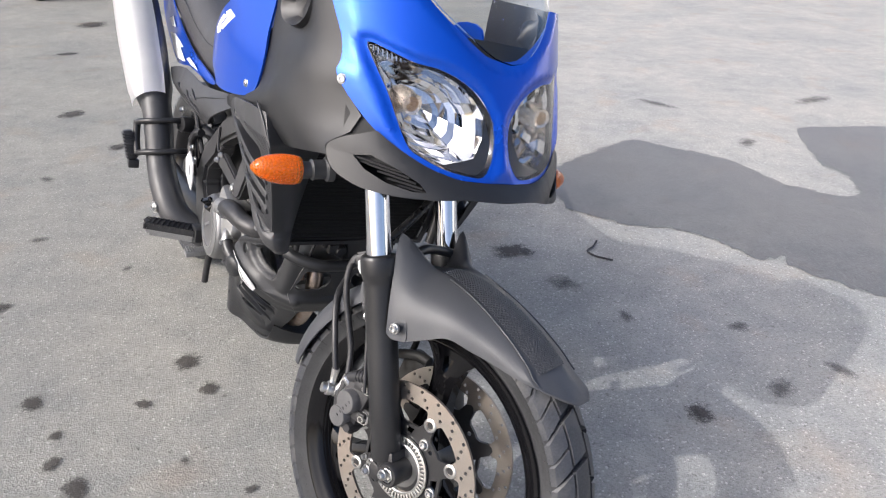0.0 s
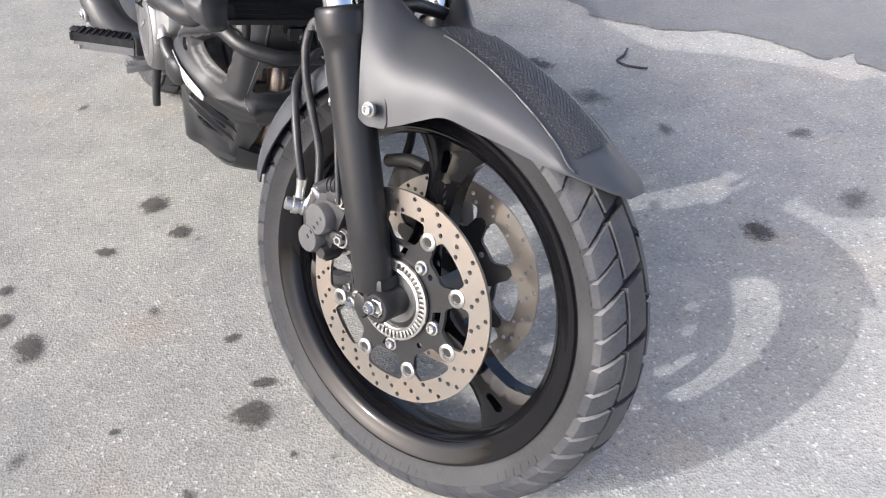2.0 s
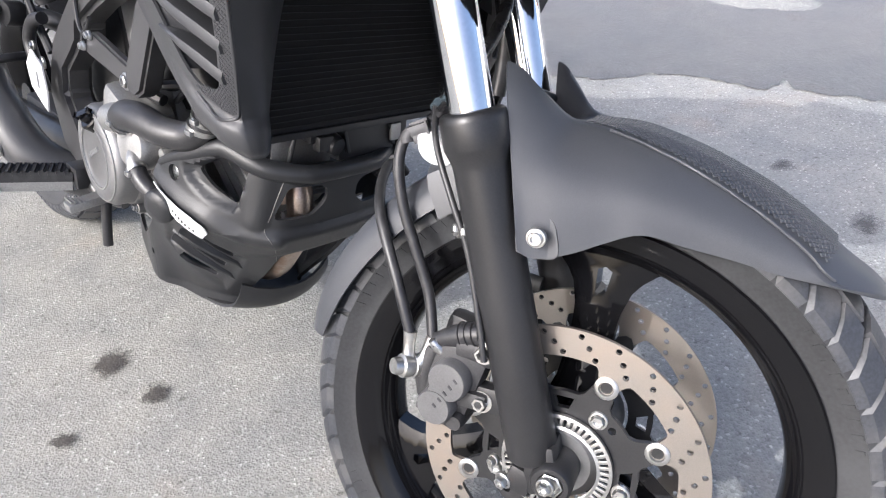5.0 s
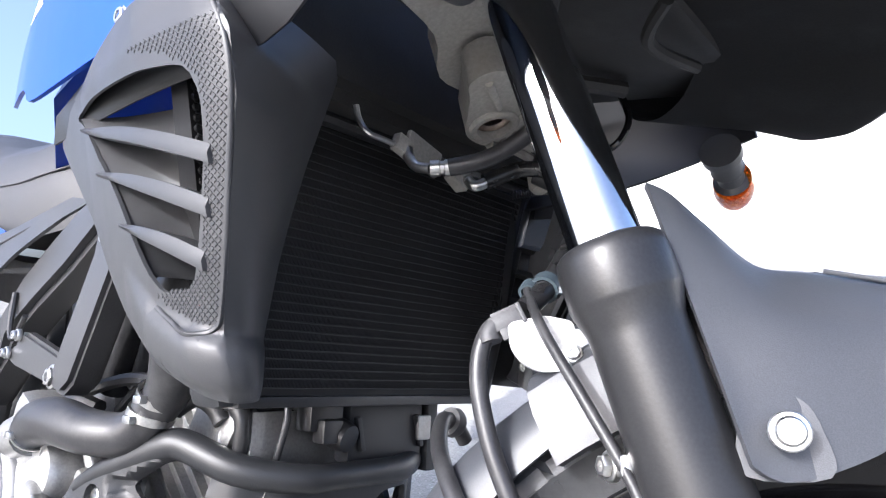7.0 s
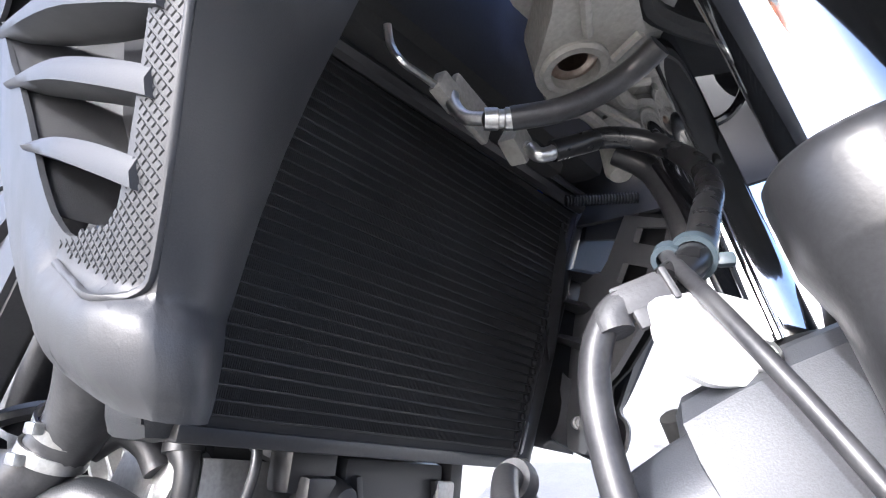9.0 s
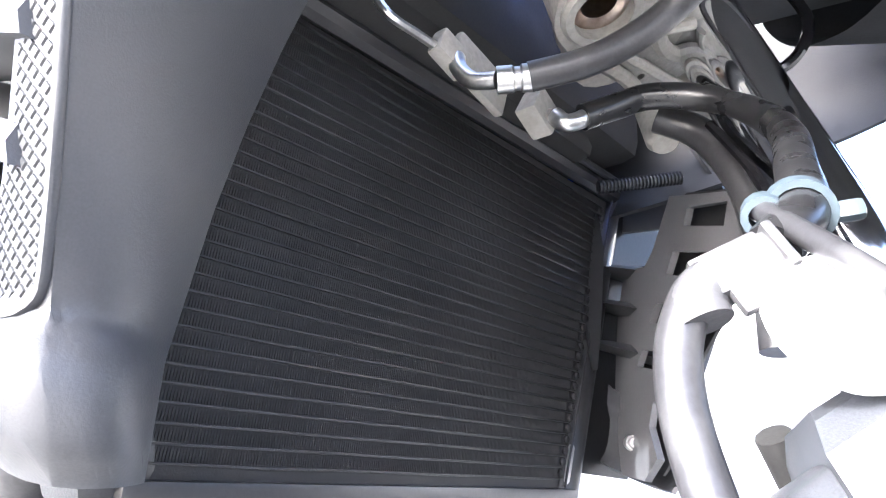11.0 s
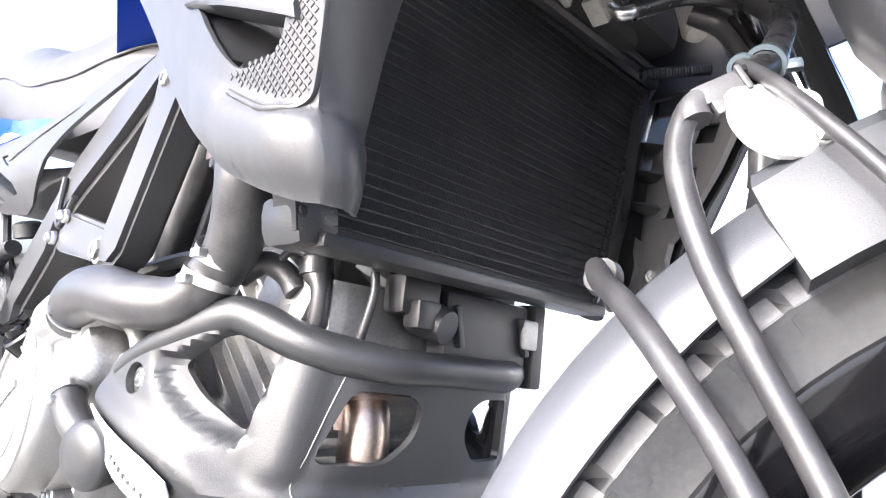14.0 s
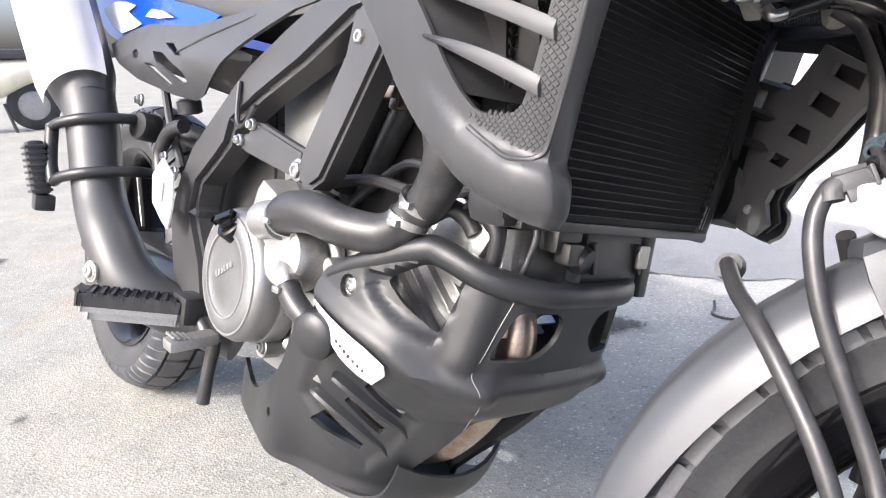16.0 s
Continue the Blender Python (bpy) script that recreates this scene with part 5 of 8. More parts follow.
# inner bracket of the far side panel, with square windows
loop = [(-0.322, 0.469), (-0.250, 0.428), (-0.245, 0.401), (-0.259, 0.388), (-0.281, 0.361), (-0.318, 0.330), (-0.342, 0.319), (-0.347, 0.304), (-0.335, 0.282), (-0.352, 0.268), (-0.388, 0.272), (-0.396, 0.300), (-0.398, 0.336), (-0.420, 0.344), (-0.395, 0.441), (-0.359, 0.428), (-0.346, 0.436)]
holes = [[(-0.299, 0.446), (-0.258, 0.426), (-0.262, 0.412), (-0.304, 0.435)], [(-0.317, 0.422), (-0.279, 0.403), (-0.286, 0.389), (-0.326, 0.408)],
         [(-0.339, 0.391), (-0.308, 0.379), (-0.308, 0.365), (-0.349, 0.379)], [(-0.359, 0.361), (-0.327, 0.351), (-0.337, 0.341), (-0.367, 0.350)]]
# black plastic raised to grey: the light falling on the bracket is in its colour
LIT_PLASTIC = material("moulded plastic lightened for bounced light", (0.095, 0.096, 0.100), 0.5, 0, 0.12, 900, 0.15, 0.4, 14, second=(0.115, 0.116, 0.12))


def bracket_at(u, v):
    return Vector((u, 0.185 + 0.15 * (v - 0.30) - (u + 0.36), v))


bracket = part("panel_bracket", sheet([loop] + holes, bracket_at, 0.005, 0.03), LIT_PLASTIC, bike, "bracket with square windows beside the radiator, lightened for bounced light", 40)
bm = sheet([[(u, v + 0.004) for u, v in loop]], lambda u, v: bracket_at(u, v) + Vector((0.009, 0.009, 0)), 0.002, 0.04)
part("backing", bm, MATT, bracket, "dark inner skin behind the windows")
bm = bmesh.new()
loft(bm, [[Vector((-0.411, 0.170, 0.272)), Vector((-0.412, 0.205, 0.37)), Vector((-0.412, 0.252, 0.506))], [Vector((-0.404, 0.250, 0.268)), Vector((-0.400, 0.275, 0.37)), Vector((-0.392, 0.310, 0.50))]])
bmesh.ops.solidify(bm, geom=bm.faces[:], thickness=0.003)
part("side_shroud", bm, SATIN, radiator, "black shroud between radiator and bracket")
bm = bmesh.new()
bolt(bm, bracket_at(-0.374, 0.294) + Vector((0.003, -0.003, 0)), (0.7, -0.7, 0), 0.0042, 0.004)
part("screw", bm, STEEL, bracket, "small plated screw")

# ---- the motorcycle: skid plate ----
# the guard's outline seen from above at three heights: upper windows, ridge, lower body
PLAN_TOP = [(-0.95, -0.085), (-0.85, -0.125), (-0.76, -0.150), (-0.68, -0.170), (-0.605, -0.174), (-0.545, -0.161), (-0.505, -0.140), (-0.447, -0.090), (-0.430, -0.045), (-0.428, 0.0)]
PLAN_RIDGE = [(-0.95, -0.085), (-0.85, -0.125), (-0.76, -0.150), (-0.68, -0.172), (-0.605, -0.178), (-0.545, -0.166), (-0.510, -0.146), (-0.462, -0.100), (-0.450, -0.050), (-0.448, 0.0)]
PLAN_LOW = [(-0.95, -0.085), (-0.85, -0.118), (-0.767, -0.140), (-0.715, -0.128), (-0.66, -0.118), (-0.615, -0.100), (-0.585, -0.078), (-0.560, -0.055), (-0.548, -0.030), (-0.545, 0.0)]
RUN = [0.0]
for a, b in zip(PLAN_RIDGE, PLAN_RIDGE[1:]):
    RUN.append(RUN[-1] + math.dist(a, b))
HALF = RUN[-1]
LEVELS = [spline([(r, *p) for r, p in zip(RUN, plan)], 6) for plan in (PLAN_TOP, PLAN_RIDGE, PLAN_LOW)]
CREASE = [(0.315, 0.142), (0.380, 0.124), (0.436, 0.107), (0.469, 0.089), (0.490, 0.078), (0.530, 0.076)]
SILL = [(0.388, 0.178), (0.392, 0.160), (0.403, 0.146), (0.430, 0.131), (0.468, 0.118)]
RECESS = SILL + [(0.4745, 0.124), (0.4800, 0.150), (0.4870, 0.192), (0.466, 0.201), (0.448, 0.200), (0.412, 0.181)]


def inside(q, loop):
    """Whether a point lies in a loop."""
    hit = False
    for (ax, ay), (bx, by) in zip(loop, loop[1:] + loop[:1]):
        if (ay > q[1]) != (by > q[1]) and q[0] < ax + (bx - ax) * (q[1] - ay) / (by - ay):
            hit = not hit
    return hit


def relief(a, z):
    """How far the guard's skin stands proud: a long ridge, a sill that falls in to the window, a round pillar, a sunk slot field."""
    def soft(k):
        k = max(0.0, min(1.0, k))
        return k * k * (3 - 2 * k)
    out = 0.0075 * soft(1 - gap((a, z), CREASE) / 0.020)
    if inside((a, z), RECESS):
        out -= 0.012 * soft(min(gap((a, z), SILL) / 0.013, gap((a, z), RECESS[5:] + RECESS[:1]) / 0.006))
    out += 0.007 * soft(1 - abs(a - 0.503) / 0.022) * soft((z - 0.085) / 0.03) * soft((0.205 - z) / 0.02)
    c, q = math.cos(-0.55), math.sin(-0.55)
    u, v = (a - 0.385) * c + (z - 0.012) * q, -(a - 0.385) * q + (z - 0.012) * c
    return out - 0.007 * soft(4.0 * (1 - max(abs(u) / 0.085, abs(v) / 0.066)))


def skid_at(s, z, proud=0.0):
    """The guard's skin: s runs round it from the right rear to the left rear."""
    a = min(s, 2 * HALF - s)
    top, ridge, low = (table([tuple(v) for v in line], a) for line in LEVELS)
    k, other = ((z - 0.09) / 0.08, top) if z >= 0.09 else ((0.09 - z) / 0.14, low)
    k = min(k, 1.35)
    x, y = (p + (q - p) * k for p, q in zip(ridge, other))
    f = max(0.0, min(1.0, (a - 0.47) / 0.055))
    x += 0.012 * f * max(0.0, min(1.0, (z - 0.036) / 0.014, (0.100 - z) / 0.016))
    lift = relief(a, z) + proud
    x, y = x + lift * (0.25 + 0.75 * f) * (1 if a > 0.3 else 0), y - lift * (1 - 0.7 * f)
    return Vector((x, y if s <= HALF else -y, z))


def shell(loops, place, thick, step):
    """A moulded panel whose outer face lies on place and whose depth goes inwards, towards the machine's middle."""
    bm = sheet(loops, place, 0, step)
    bmesh.ops.recalc_face_normals(bm, faces=bm.faces)
    bm.normal_update()
    mid = sum((v.co for v in bm.verts), Vector()) / len(bm.verts)
    if sum(f.normal.dot(f.calc_center_median() - mid) * f.calc_area() for f in bm.faces) < 0:
        bmesh.ops.reverse_faces(bm, faces=bm.faces)
        bm.normal_update()
    faces, rim = bm.faces[:], [e for e in bm.edges if len(e.link_faces) == 1]
    inner = {v: bm.verts.new(v.co - v.normal * thick) for v in bm.verts[:]}
    for f in faces:
        bm.faces.new([inner[v] for v in reversed(f.verts)])
    for e in rim:
        a, b = e.verts
        bm.faces.new((a, b, inner[b], inner[a]))
    return bm


def both(pts):
    """A loop on the right half, and its twin on the left."""
    return [pts, [(2 * HALF - s, z) for s, z in pts]]


def round_loop(pts, n=3):
    return [(p.x, p.y) for p in spline([(*p, 0) for p in pts], n, True)]


def corner_loop(pts, r, n=4):
    """A loop with straight sides and rounded corners."""
    out = []
    for i, p in enumerate(pts):
        p, a, b = Vector(p), Vector(pts[i - 1]), Vector(pts[(i + 1) % len(pts)])
        d = min(r, (a - p).length * 0.45, (b - p).length * 0.45)
        q0, q1 = p + (a - p).normalized() * d, p + (b - p).normalized() * d
        for k in range(n + 1):
            t = k / n
            q = q0 * (1 - t) ** 2 + p * 2 * t * (1 - t) + q1 * t * t
            out.append((q.x, q.y))
    return out


G_TOP = [(0.0, -0.045), (0.07, -0.056), (0.114, -0.050), (0.155, -0.030), (0.198, -0.003), (0.230, 0.026), (0.250, 0.056), (0.285, 0.092), (0.324, 0.126), (0.323, 0.150), (0.334, 0.168), (0.370, 0.186), (0.401, 0.200), (0.440, 0.216), (0.457, 0.217), (0.502, 0.201), (0.555, 0.194), (HALF, 0.194)]
G_LOW = [(HALF, 0.040), (0.585, 0.038), (0.556, 0.034), (0.546, 0.020), (0.530, -0.015), (0.505, -0.045), (0.478, -0.072), (0.455, -0.100), (0.420, -0.122), (0.34, -0.120), (0.25, -0.112), (0.175, -0.106), (0.08, -0.112), (0.0, -0.114)]
top = [(p.x, p.y) for p in spline([(*p, 0) for p in G_TOP], 3)]
low = [(p.x, p.y) for p in spline([(*p, 0) for p in G_LOW], 3)]
loop = top + [(2 * HALF - s, z) for s, z in reversed(top[:-1])] + [(2 * HALF - s, z) for s, z in reversed(low)] + low[1:]
WIN1 = corner_loop([(0.410, 0.172), (0.450, 0.198), (0.486, 0.194), (0.4785, 0.160), (0.470, 0.130), (0.432, 0.153)], 0.008)
WIN2 = corner_loop([(0.536, 0.168), (0.523, 0.116), (0.580, 0.116), (0.601, 0.136), (0.600, 0.158), (0.586, 0.167)], 0.010)
SLOTS = [corner_loop(q, 0.004, 2) for q in ([(0.406, 0.053), (0.418, 0.065), (0.463, 0.038), (0.453, 0.021)],
                                            [(0.377, 0.022), (0.387, 0.032), (0.439, 0.000), (0.432, -0.012)],
                                            [(0.313, -0.028), (0.341, -0.005), (0.412, -0.037), (0.404, -0.049)])]
holes = both(WIN1) + both(WIN2) + both(disc_loop(0.372, 0.158, 0.0120, 16)) + both(disc_loop(0.195, -0.053, 0.0065, 10))
for q in SLOTS:
    holes += both(q)
guard = part("skid_plate", shell([loop] + holes, skid_at, 0.006, 0.0050), GUARD, bike, "dark grey plastic engine guard with windows and slots", 38)
bm = bmesh.new()
line = [skid_at(s, z, d) for s, z, d in ((0.336, 0.162, -0.005), (0.366, 0.1775, -0.0065), (0.401, 0.192, -0.008), (0.440, 0.209, -0.009), (0.458, 0.210, -0.008), (0.502, 0.194, -0.002), (0.555, 0.187, 0.0), (0.595, 0.187, 0.0))]
line = line + [skid_at(HALF, 0.187)] + [Vector((p.x, -p.y, p.z)) for p in reversed(line)]
radii = [0.0070, 0.0090, 0.0115, 0.0138, 0.0140, 0.0140, 0.0130, 0.0125]
tube(bm, line, radii + [0.0125] + radii[::-1], 14, 5)
part("guard_bar", bm, GUARD, guard, "rounded upper bar of the guard", 60)


def blade(line, sgn):
    """A raised fin with a sharp crest that starts tall and runs out into the skin."""
    bm = bmesh.new()
    path = spline([(*p, 0) for p in line], 5)
    rows = []
    for i, p in enumerate(path):
        f = i / (len(path) - 1)
        d = (path[min(i + 1, len(path) - 1)] - path[max(i - 1, 0)]).normalized()
        n = Vector((-d.y, d.x, 0))
        w = 0.0085 * math.sin(min(1.0, 0.25 + f * 3) * math.pi / 2) * (1 - 0.55 * max(0, f - 0.6) / 0.4)
        h = 0.0150 * min(1.0, 0.35 + f * 7) * (1 - f ** 2.4) + 0.0004
        row = []
        for k, lift in ((-1, -0.004), (-0.35, h * 0.75), (0.0, h), (0.45, h * 0.8), (1, -0.004)):
            q = p + n * w * k
            v = skid_at(q.x, q.y, lift)
            row.append(Vector((v.x, v.y * sgn, v.z)))
        rows.append(row)
    loft(bm, rows, closed=True, caps=True)
    return bm


for sgn in (1, -1):
    for line in ([(0.364, 0.057), (0.390, 0.046), (0.420, 0.030), (0.448, 0.011), (0.472, -0.006)], [(0.319, 0.022), (0.352, 0.012), (0.386, -0.001), (0.425, -0.024), (0.446, -0.043)]):
        part("fin", blade(line, sgn), GUARD, guard, "raised fin between the slots", 35)
    # mould line down the pillar, over the band and along the front edge
    bm = bmesh.new()
    line = [skid_at(s, z, 0.0003) for s, z in ((0.527, 0.178), (0.523, 0.150), (0.519, 0.120), (0.515, 0.100), (0.520, 0.085), (0.527, 0.066), (0.536, 0.044), (0.546, 0.022))]
    tube(bm, [Vector((p.x, p.y * sgn, p.z)) for p in line], 0.00045, 6, 4)
    # the pale grey paints the highlight that runs along the seam
    part("mould_line", bm, CAST, guard, "hairline mould seam with its highlight painted pale", 60)
    bm = bmesh.new()
    m = axis_matrix(Vector((-0.622, (-0.186) * sgn, 0.097)), (0.30, -sgn, -0.15))
    lathe(bm, [(0.022, -0.05), (0.0255, -0.012), (0.0265, 0.0), (0.0255, 0.004), (0.0245, 0.0045), (0.022, 0.0075), (0.010, 0.0095), (0, 0.010)], 28, m)
    part("round_boss", bm, GUARD, guard, "round bulge over the hose end", 50)
    label_loop = [(0.333, 0.135), (0.375, 0.121), (0.417, 0.106), (0.438, 0.0945), (0.438, 0.083), (0.425, 0.067), (0.405, 0.073), (0.388, 0.081), (0.370, 0.094), (0.348, 0.118)]
    one = sheet([label_loop], lambda s, z: (lambda p: Vector((p.x, p.y * sgn, p.z)))(skid_at(s, z, 0.0035)), 0.0015, 0.012)
    part("name_plate", one, LABEL, guard, "bright metal name plate", 30)
    bm = bmesh.new()
    for k in range(9):
        s, z = 0.362 + 0.0064 * k, 0.1085 - 0.0034 * k
        p = skid_at(s, z, 0.0054)
        block(bm, (0.0034, 0.0008, 0.0034 if k % 3 else 0.0027), Matrix.Translation((p.x, p.y * sgn, p.z)), 0)
    part("lettering", bm, INK, guard, "worn dark marks on the name plate")["kind"] = "stuff"
    for s, z, r in ((0.372, 0.158, 0.0085), (0.195, -0.053, 0.005)):
        bm = bmesh.new()
        p = skid_at(s, z, -0.010)
        bolt(bm, Vector((p.x, p.y * sgn, p.z)), (0, -sgn, 0), r, 0.006, hexed=False)
        lathe(bm, [(r * 1.3, -0.004), (r * 1.6, -0.004), (r * 1.6, 0.0045), (r * 1.3, 0.0045)], 20, axis_matrix(Vector((p.x, p.y * sgn, p.z)), (0, -sgn, 0)), ring=True)
        part("guard_bolt", bm, STEEL, guard, "plated screw of the guard")
bm = bmesh.new()
# scooped belly: its front edge leaves an open slit under the band
rows = []
for x, w, z, dip in ((-0.550, 0.086, -0.066, 0.020), (-0.557, 0.089, -0.090, 0.018), (-0.576, 0.091, -0.112, 0.014), (-0.62, 0.094, -0.124, 0.008), (-0.70, 0.098, -0.122, 0.0), (-0.85, 0.090, -0.116, 0.0), (-0.95, 0.075, -0.114, 0.0)):
    rows.append([Vector((x - 0.022 * abs(y) ** 2.2, y * w, z + dip * abs(y) ** 2)) for y in (-1, -0.75, -0.5, -0.25, 0, 0.25, 0.5, 0.75, 1)])
smooth = [spline([row[j] for row in rows], 4) for j in range(9)]
loft(bm, smooth)
bmesh.ops.recalc_face_normals(bm, faces=bm.faces)
bmesh.ops.solidify(bm, geom=bm.faces[:], thickness=0.005)
part("belly", bm, GUARD, guard, "underside and front lip of the guard", 60)

# ---- engine ----
bm = bmesh.new()
block(bm, (0.28, 0.25, 0.17), Matrix.Translation((-0.81, 0, 0.090)), 0.03)
engine = part("engine", bm, ALLOY, bike, "bare cast aluminium engine", 40)
for size, m in (((0.13, 0.17, 0.18), Matrix.Translation((-0.60, 0.0, 0.15)) @ Matrix.Rotation(0.7, 4, "Y")), ((0.14, 0.20, 0.26), Matrix.Translation((-0.82, 0.0, 0.27)) @ Matrix.Rotation(-0.25, 4, "Y"))):
    bm = bmesh.new()
    block(bm, size, m, 0.02)
    part("cylinder", bm, ALLOY, engine, "bare finned cylinder", 40)
for k in range(6):
    bm = bmesh.new()
    block(bm, (0.145, 0.19, 0.004), Matrix.Translation((-0.60, 0.0, 0.15)) @ Matrix.Rotation(0.7, 4, "Y") @ Matrix.Translation((0, 0, -0.02 + 0.022 * k)), 0.001)
    part("cooling_fin", bm, ALLOY, engine)
for x, z in ((-0.70, 0.185), (-0.62, 0.135), (-0.645, 0.165)):
    bm = bmesh.new()
    lathe(bm, [(0, 0.030), (0.009, 0.030), (0.011, 0.026), (0.012, -0.02)], 14, axis_matrix((x, -0.135, z), (0, -1, 0)))
    part("case_boss", bm, ALLOY, engine)
bm = bmesh.new()
tube(bm, [(-0.74, -0.144, 0.050), (-0.71, -0.140, 0.040), (-0.680, -0.138, 0.055), (-0.662, -0.140, 0.10), (-0.650, -0.145, 0.15), (-0.66, -0.15, 0.19), (-0.71, -0.15, 0.207)], 0.008, 10)
part("case_seam", bm, ALLOY, engine, "rounded flange along the crankcase seam", 40)

bm = bmesh.new()
m = axis_matrix((-0.812, -0.140, 0.117), (-0.03, -1, 0.0))
lathe(bm, [(0.088, 0.0), (0.0885, 0.018), (0.086, 0.022), (0.084, 0.0225), (0.0835, 0.026), (0.083, 0.044), (0.078, 0.053), (0.068, 0.058), (0.056, 0.0595), (0.050, 0.0570), (0.03, 0.0575), (0, 0.0585)], 56, m)
cover = part("clutch_cover", bm, SILVER, engine, "round silver clutch cover", 35)
bm = bmesh.new()
for k in range(7):
    a = radians(35 + 52 * k)
    bolt(bm, m @ Vector((0.092 * math.cos(a), 0.020, 0.092 * math.sin(a))), (0, -1, 0), 0.0055, 0.005)
    lathe(bm, [(0.0105, -0.01), (0.0105, 0.018), (0.0085, 0.019)], 12, axis_matrix(m @ Vector((0.092 * math.cos(a), 0.0, 0.092 * math.sin(a))), (0, -1, 0)))
part("cover_boss", bm, SILVER, engine, "screw boss on the cover", split=True)
bm = bmesh.new()
for r, h in ((0.0735, 0.0555), (0.053, 0.0588)):
    lathe(bm, [(r - 0.0018, h - 0.002), (r - 0.0012, h + 0.0012), (r + 0.0012, h + 0.0012), (r + 0.0018, h - 0.002)], 48, m)
part("cover_ring", bm, ALLOY, engine, "machined ring on the clutch cover", 40, split=True)
bm = bmesh.new()
for k in range(6):
    block(bm, (0.0045, 0.0022, 0.0065), m @ Matrix.Translation((-0.016 + 0.0075 * k, 0.0590, 0.016 - 0.004 * k)) @ Matrix.Rotation(0.5, 4, "Y"), 0.0005)
part("cast_mark", bm, ALLOY, engine, "", split=True)
bm = bmesh.new()
lathe(bm, [(0.020, -0.02), (0.0205, 0.002), (0.018, 0.004), (0.012, 0.004), (0.012, 0.010), (0.0105, 0.012), (0, 0.012)], 22, axis_matrix((-0.815, -0.196, 0.180), (0, -0.8, 0.6)))
block(bm, (0.030, 0.006, 0.006), axis_matrix((-0.815, -0.207, 0.188), (0, -0.8, 0.6)) @ Matrix.Rotation(0.6, 4, "Y"), 0.002)
part("oil_cap", bm, GLOSS, engine, "black oil filler cap")
bm = bmesh.new()
block(bm, (0.105, 0.075, 0.075), Matrix.Translation((-0.745, -0.150, 0.195)) @ Matrix.Rotation(0.35, 4, "Y"), 0.02)
part("water_pump", bm, ALLOY, engine, "cast water pump housing", 40)
bm = bmesh.new()
lathe(bm, [(0.040, 0.0), (0.040, 0.025), (0.034, 0.034), (0.012, 0.038), (0, 0.038)], 28, axis_matrix((-0.715, -0.150, 0.160), (0.1, -1, 0.1)))
part("pump_cover", bm, ALLOY, engine, "round cover of the water pump", 40)
for line, r in (([(-0.755, -0.185, 0.195), (-0.735, -0.187, 0.200), (-0.712, -0.187, 0.203)], 0.0225), ([(-0.715, -0.17, 0.155), (-0.695, -0.184, 0.145), (-0.682, -0.187, 0.135)], 0.013)):
    bm = bmesh.new()
    tube(bm, line, r, 16)
    part("pump_neck", bm, ALLOY, engine, "", 40)
for size, at, r in (((0.085, 0.03, 0.10), (-0.69, -0.135, 0.075), 0.012), ((0.05, 0.03, 0.15), (-0.645, -0.125, 0.12), 0.01)):
    bm = bmesh.new()
    block(bm, size, Matrix.Translation(at), r)
    part("case_cover", bm, ALLOY, engine, "", 40)
bm = bmesh.new()
lathe(bm, [(0.007, 0.012), (0.009, 0.016), (0.013, 0.016), (0.0145, 0.013), (0.0145, -0.02), (0.007, -0.02)], 20, axis_matrix((-0.785, -0.138, 0.030), (0, -1, 0)), ring=True)
block(bm, (0.10, 0.03, 0.075), Matrix.Translation((-0.775, -0.118, 0.035)), 0.012)
part("drain_boss", bm, ALLOY, engine, "threaded boss on the crankcase")
bm = bmesh.new()
tube(bm, [(-0.716, -0.187, 0.204), (-0.690, -0.190, 0.216), (-0.650, -0.188, 0.221), (-0.600, -0.178, 0.215), (-0.560, -0.160, 0.218), (-0.530, -0.151, 0.245), (-0.505, -0.155, 0.268), (-0.485, -0.165, 0.30), (-0.49, -0.168, 0.335), (-0.47, -0.165, 0.36)], [0.0205, 0.0225, 0.0225, 0.021, 0.020, 0.0195, 0.0205, 0.0215, 0.0215, 0.021], 18, 6)
tube(bm, [(-0.686, -0.187, 0.138), (-0.668, -0.188, 0.124), (-0.645, -0.182, 0.108), (-0.625, -0.172, 0.095)], 0.0135, 14)
tube(bm, [(-0.505, -0.10, 0.245), (-0.495, -0.095, 0.228), (-0.495, -0.09, 0.205), (-0.50, -0.085, 0.17)], 0.012, 12)
tube(bm, [(-0.53, -0.135, 0.24), (-0.515, -0.125, 0.252), (-0.50, -0.115, 0.245), (-0.49, -0.11, 0.232)], 0.009, 12)
part("coolant_hose", bm, HOSE, bike, "black rubber coolant hose", 60, split=True)
bm = bmesh.new()
for p, d, r, w in (((-0.538, -0.153, 0.236), (0.35, 0.05, 0.9), 0.0215, 0.008), ((-0.524, -0.152, 0.254), (0.5, -0.1, 0.8), 0.0220, 0.008), ((-0.708, -0.188, 0.207), (0.9, -0.1, 0.4), 0.0222, 0.004), ((-0.683, -0.187, 0.136), (0.75, -0.05, -0.6), 0.0150, 0.007)):
    lathe(bm, [(r - 0.002, -w / 2), (r, -w / 2), (r, w / 2), (r - 0.002, w / 2)], 24, axis_matrix(p, d), ring=True)
    q = Vector(p) + Vector((0.004, -r, -0.004))
    block(bm, (0.014, 0.007, 0.007), Matrix.Translation(q), 0.0015)
part("hose_clip", bm, STEEL, bike, "plated hose clip", split=True)

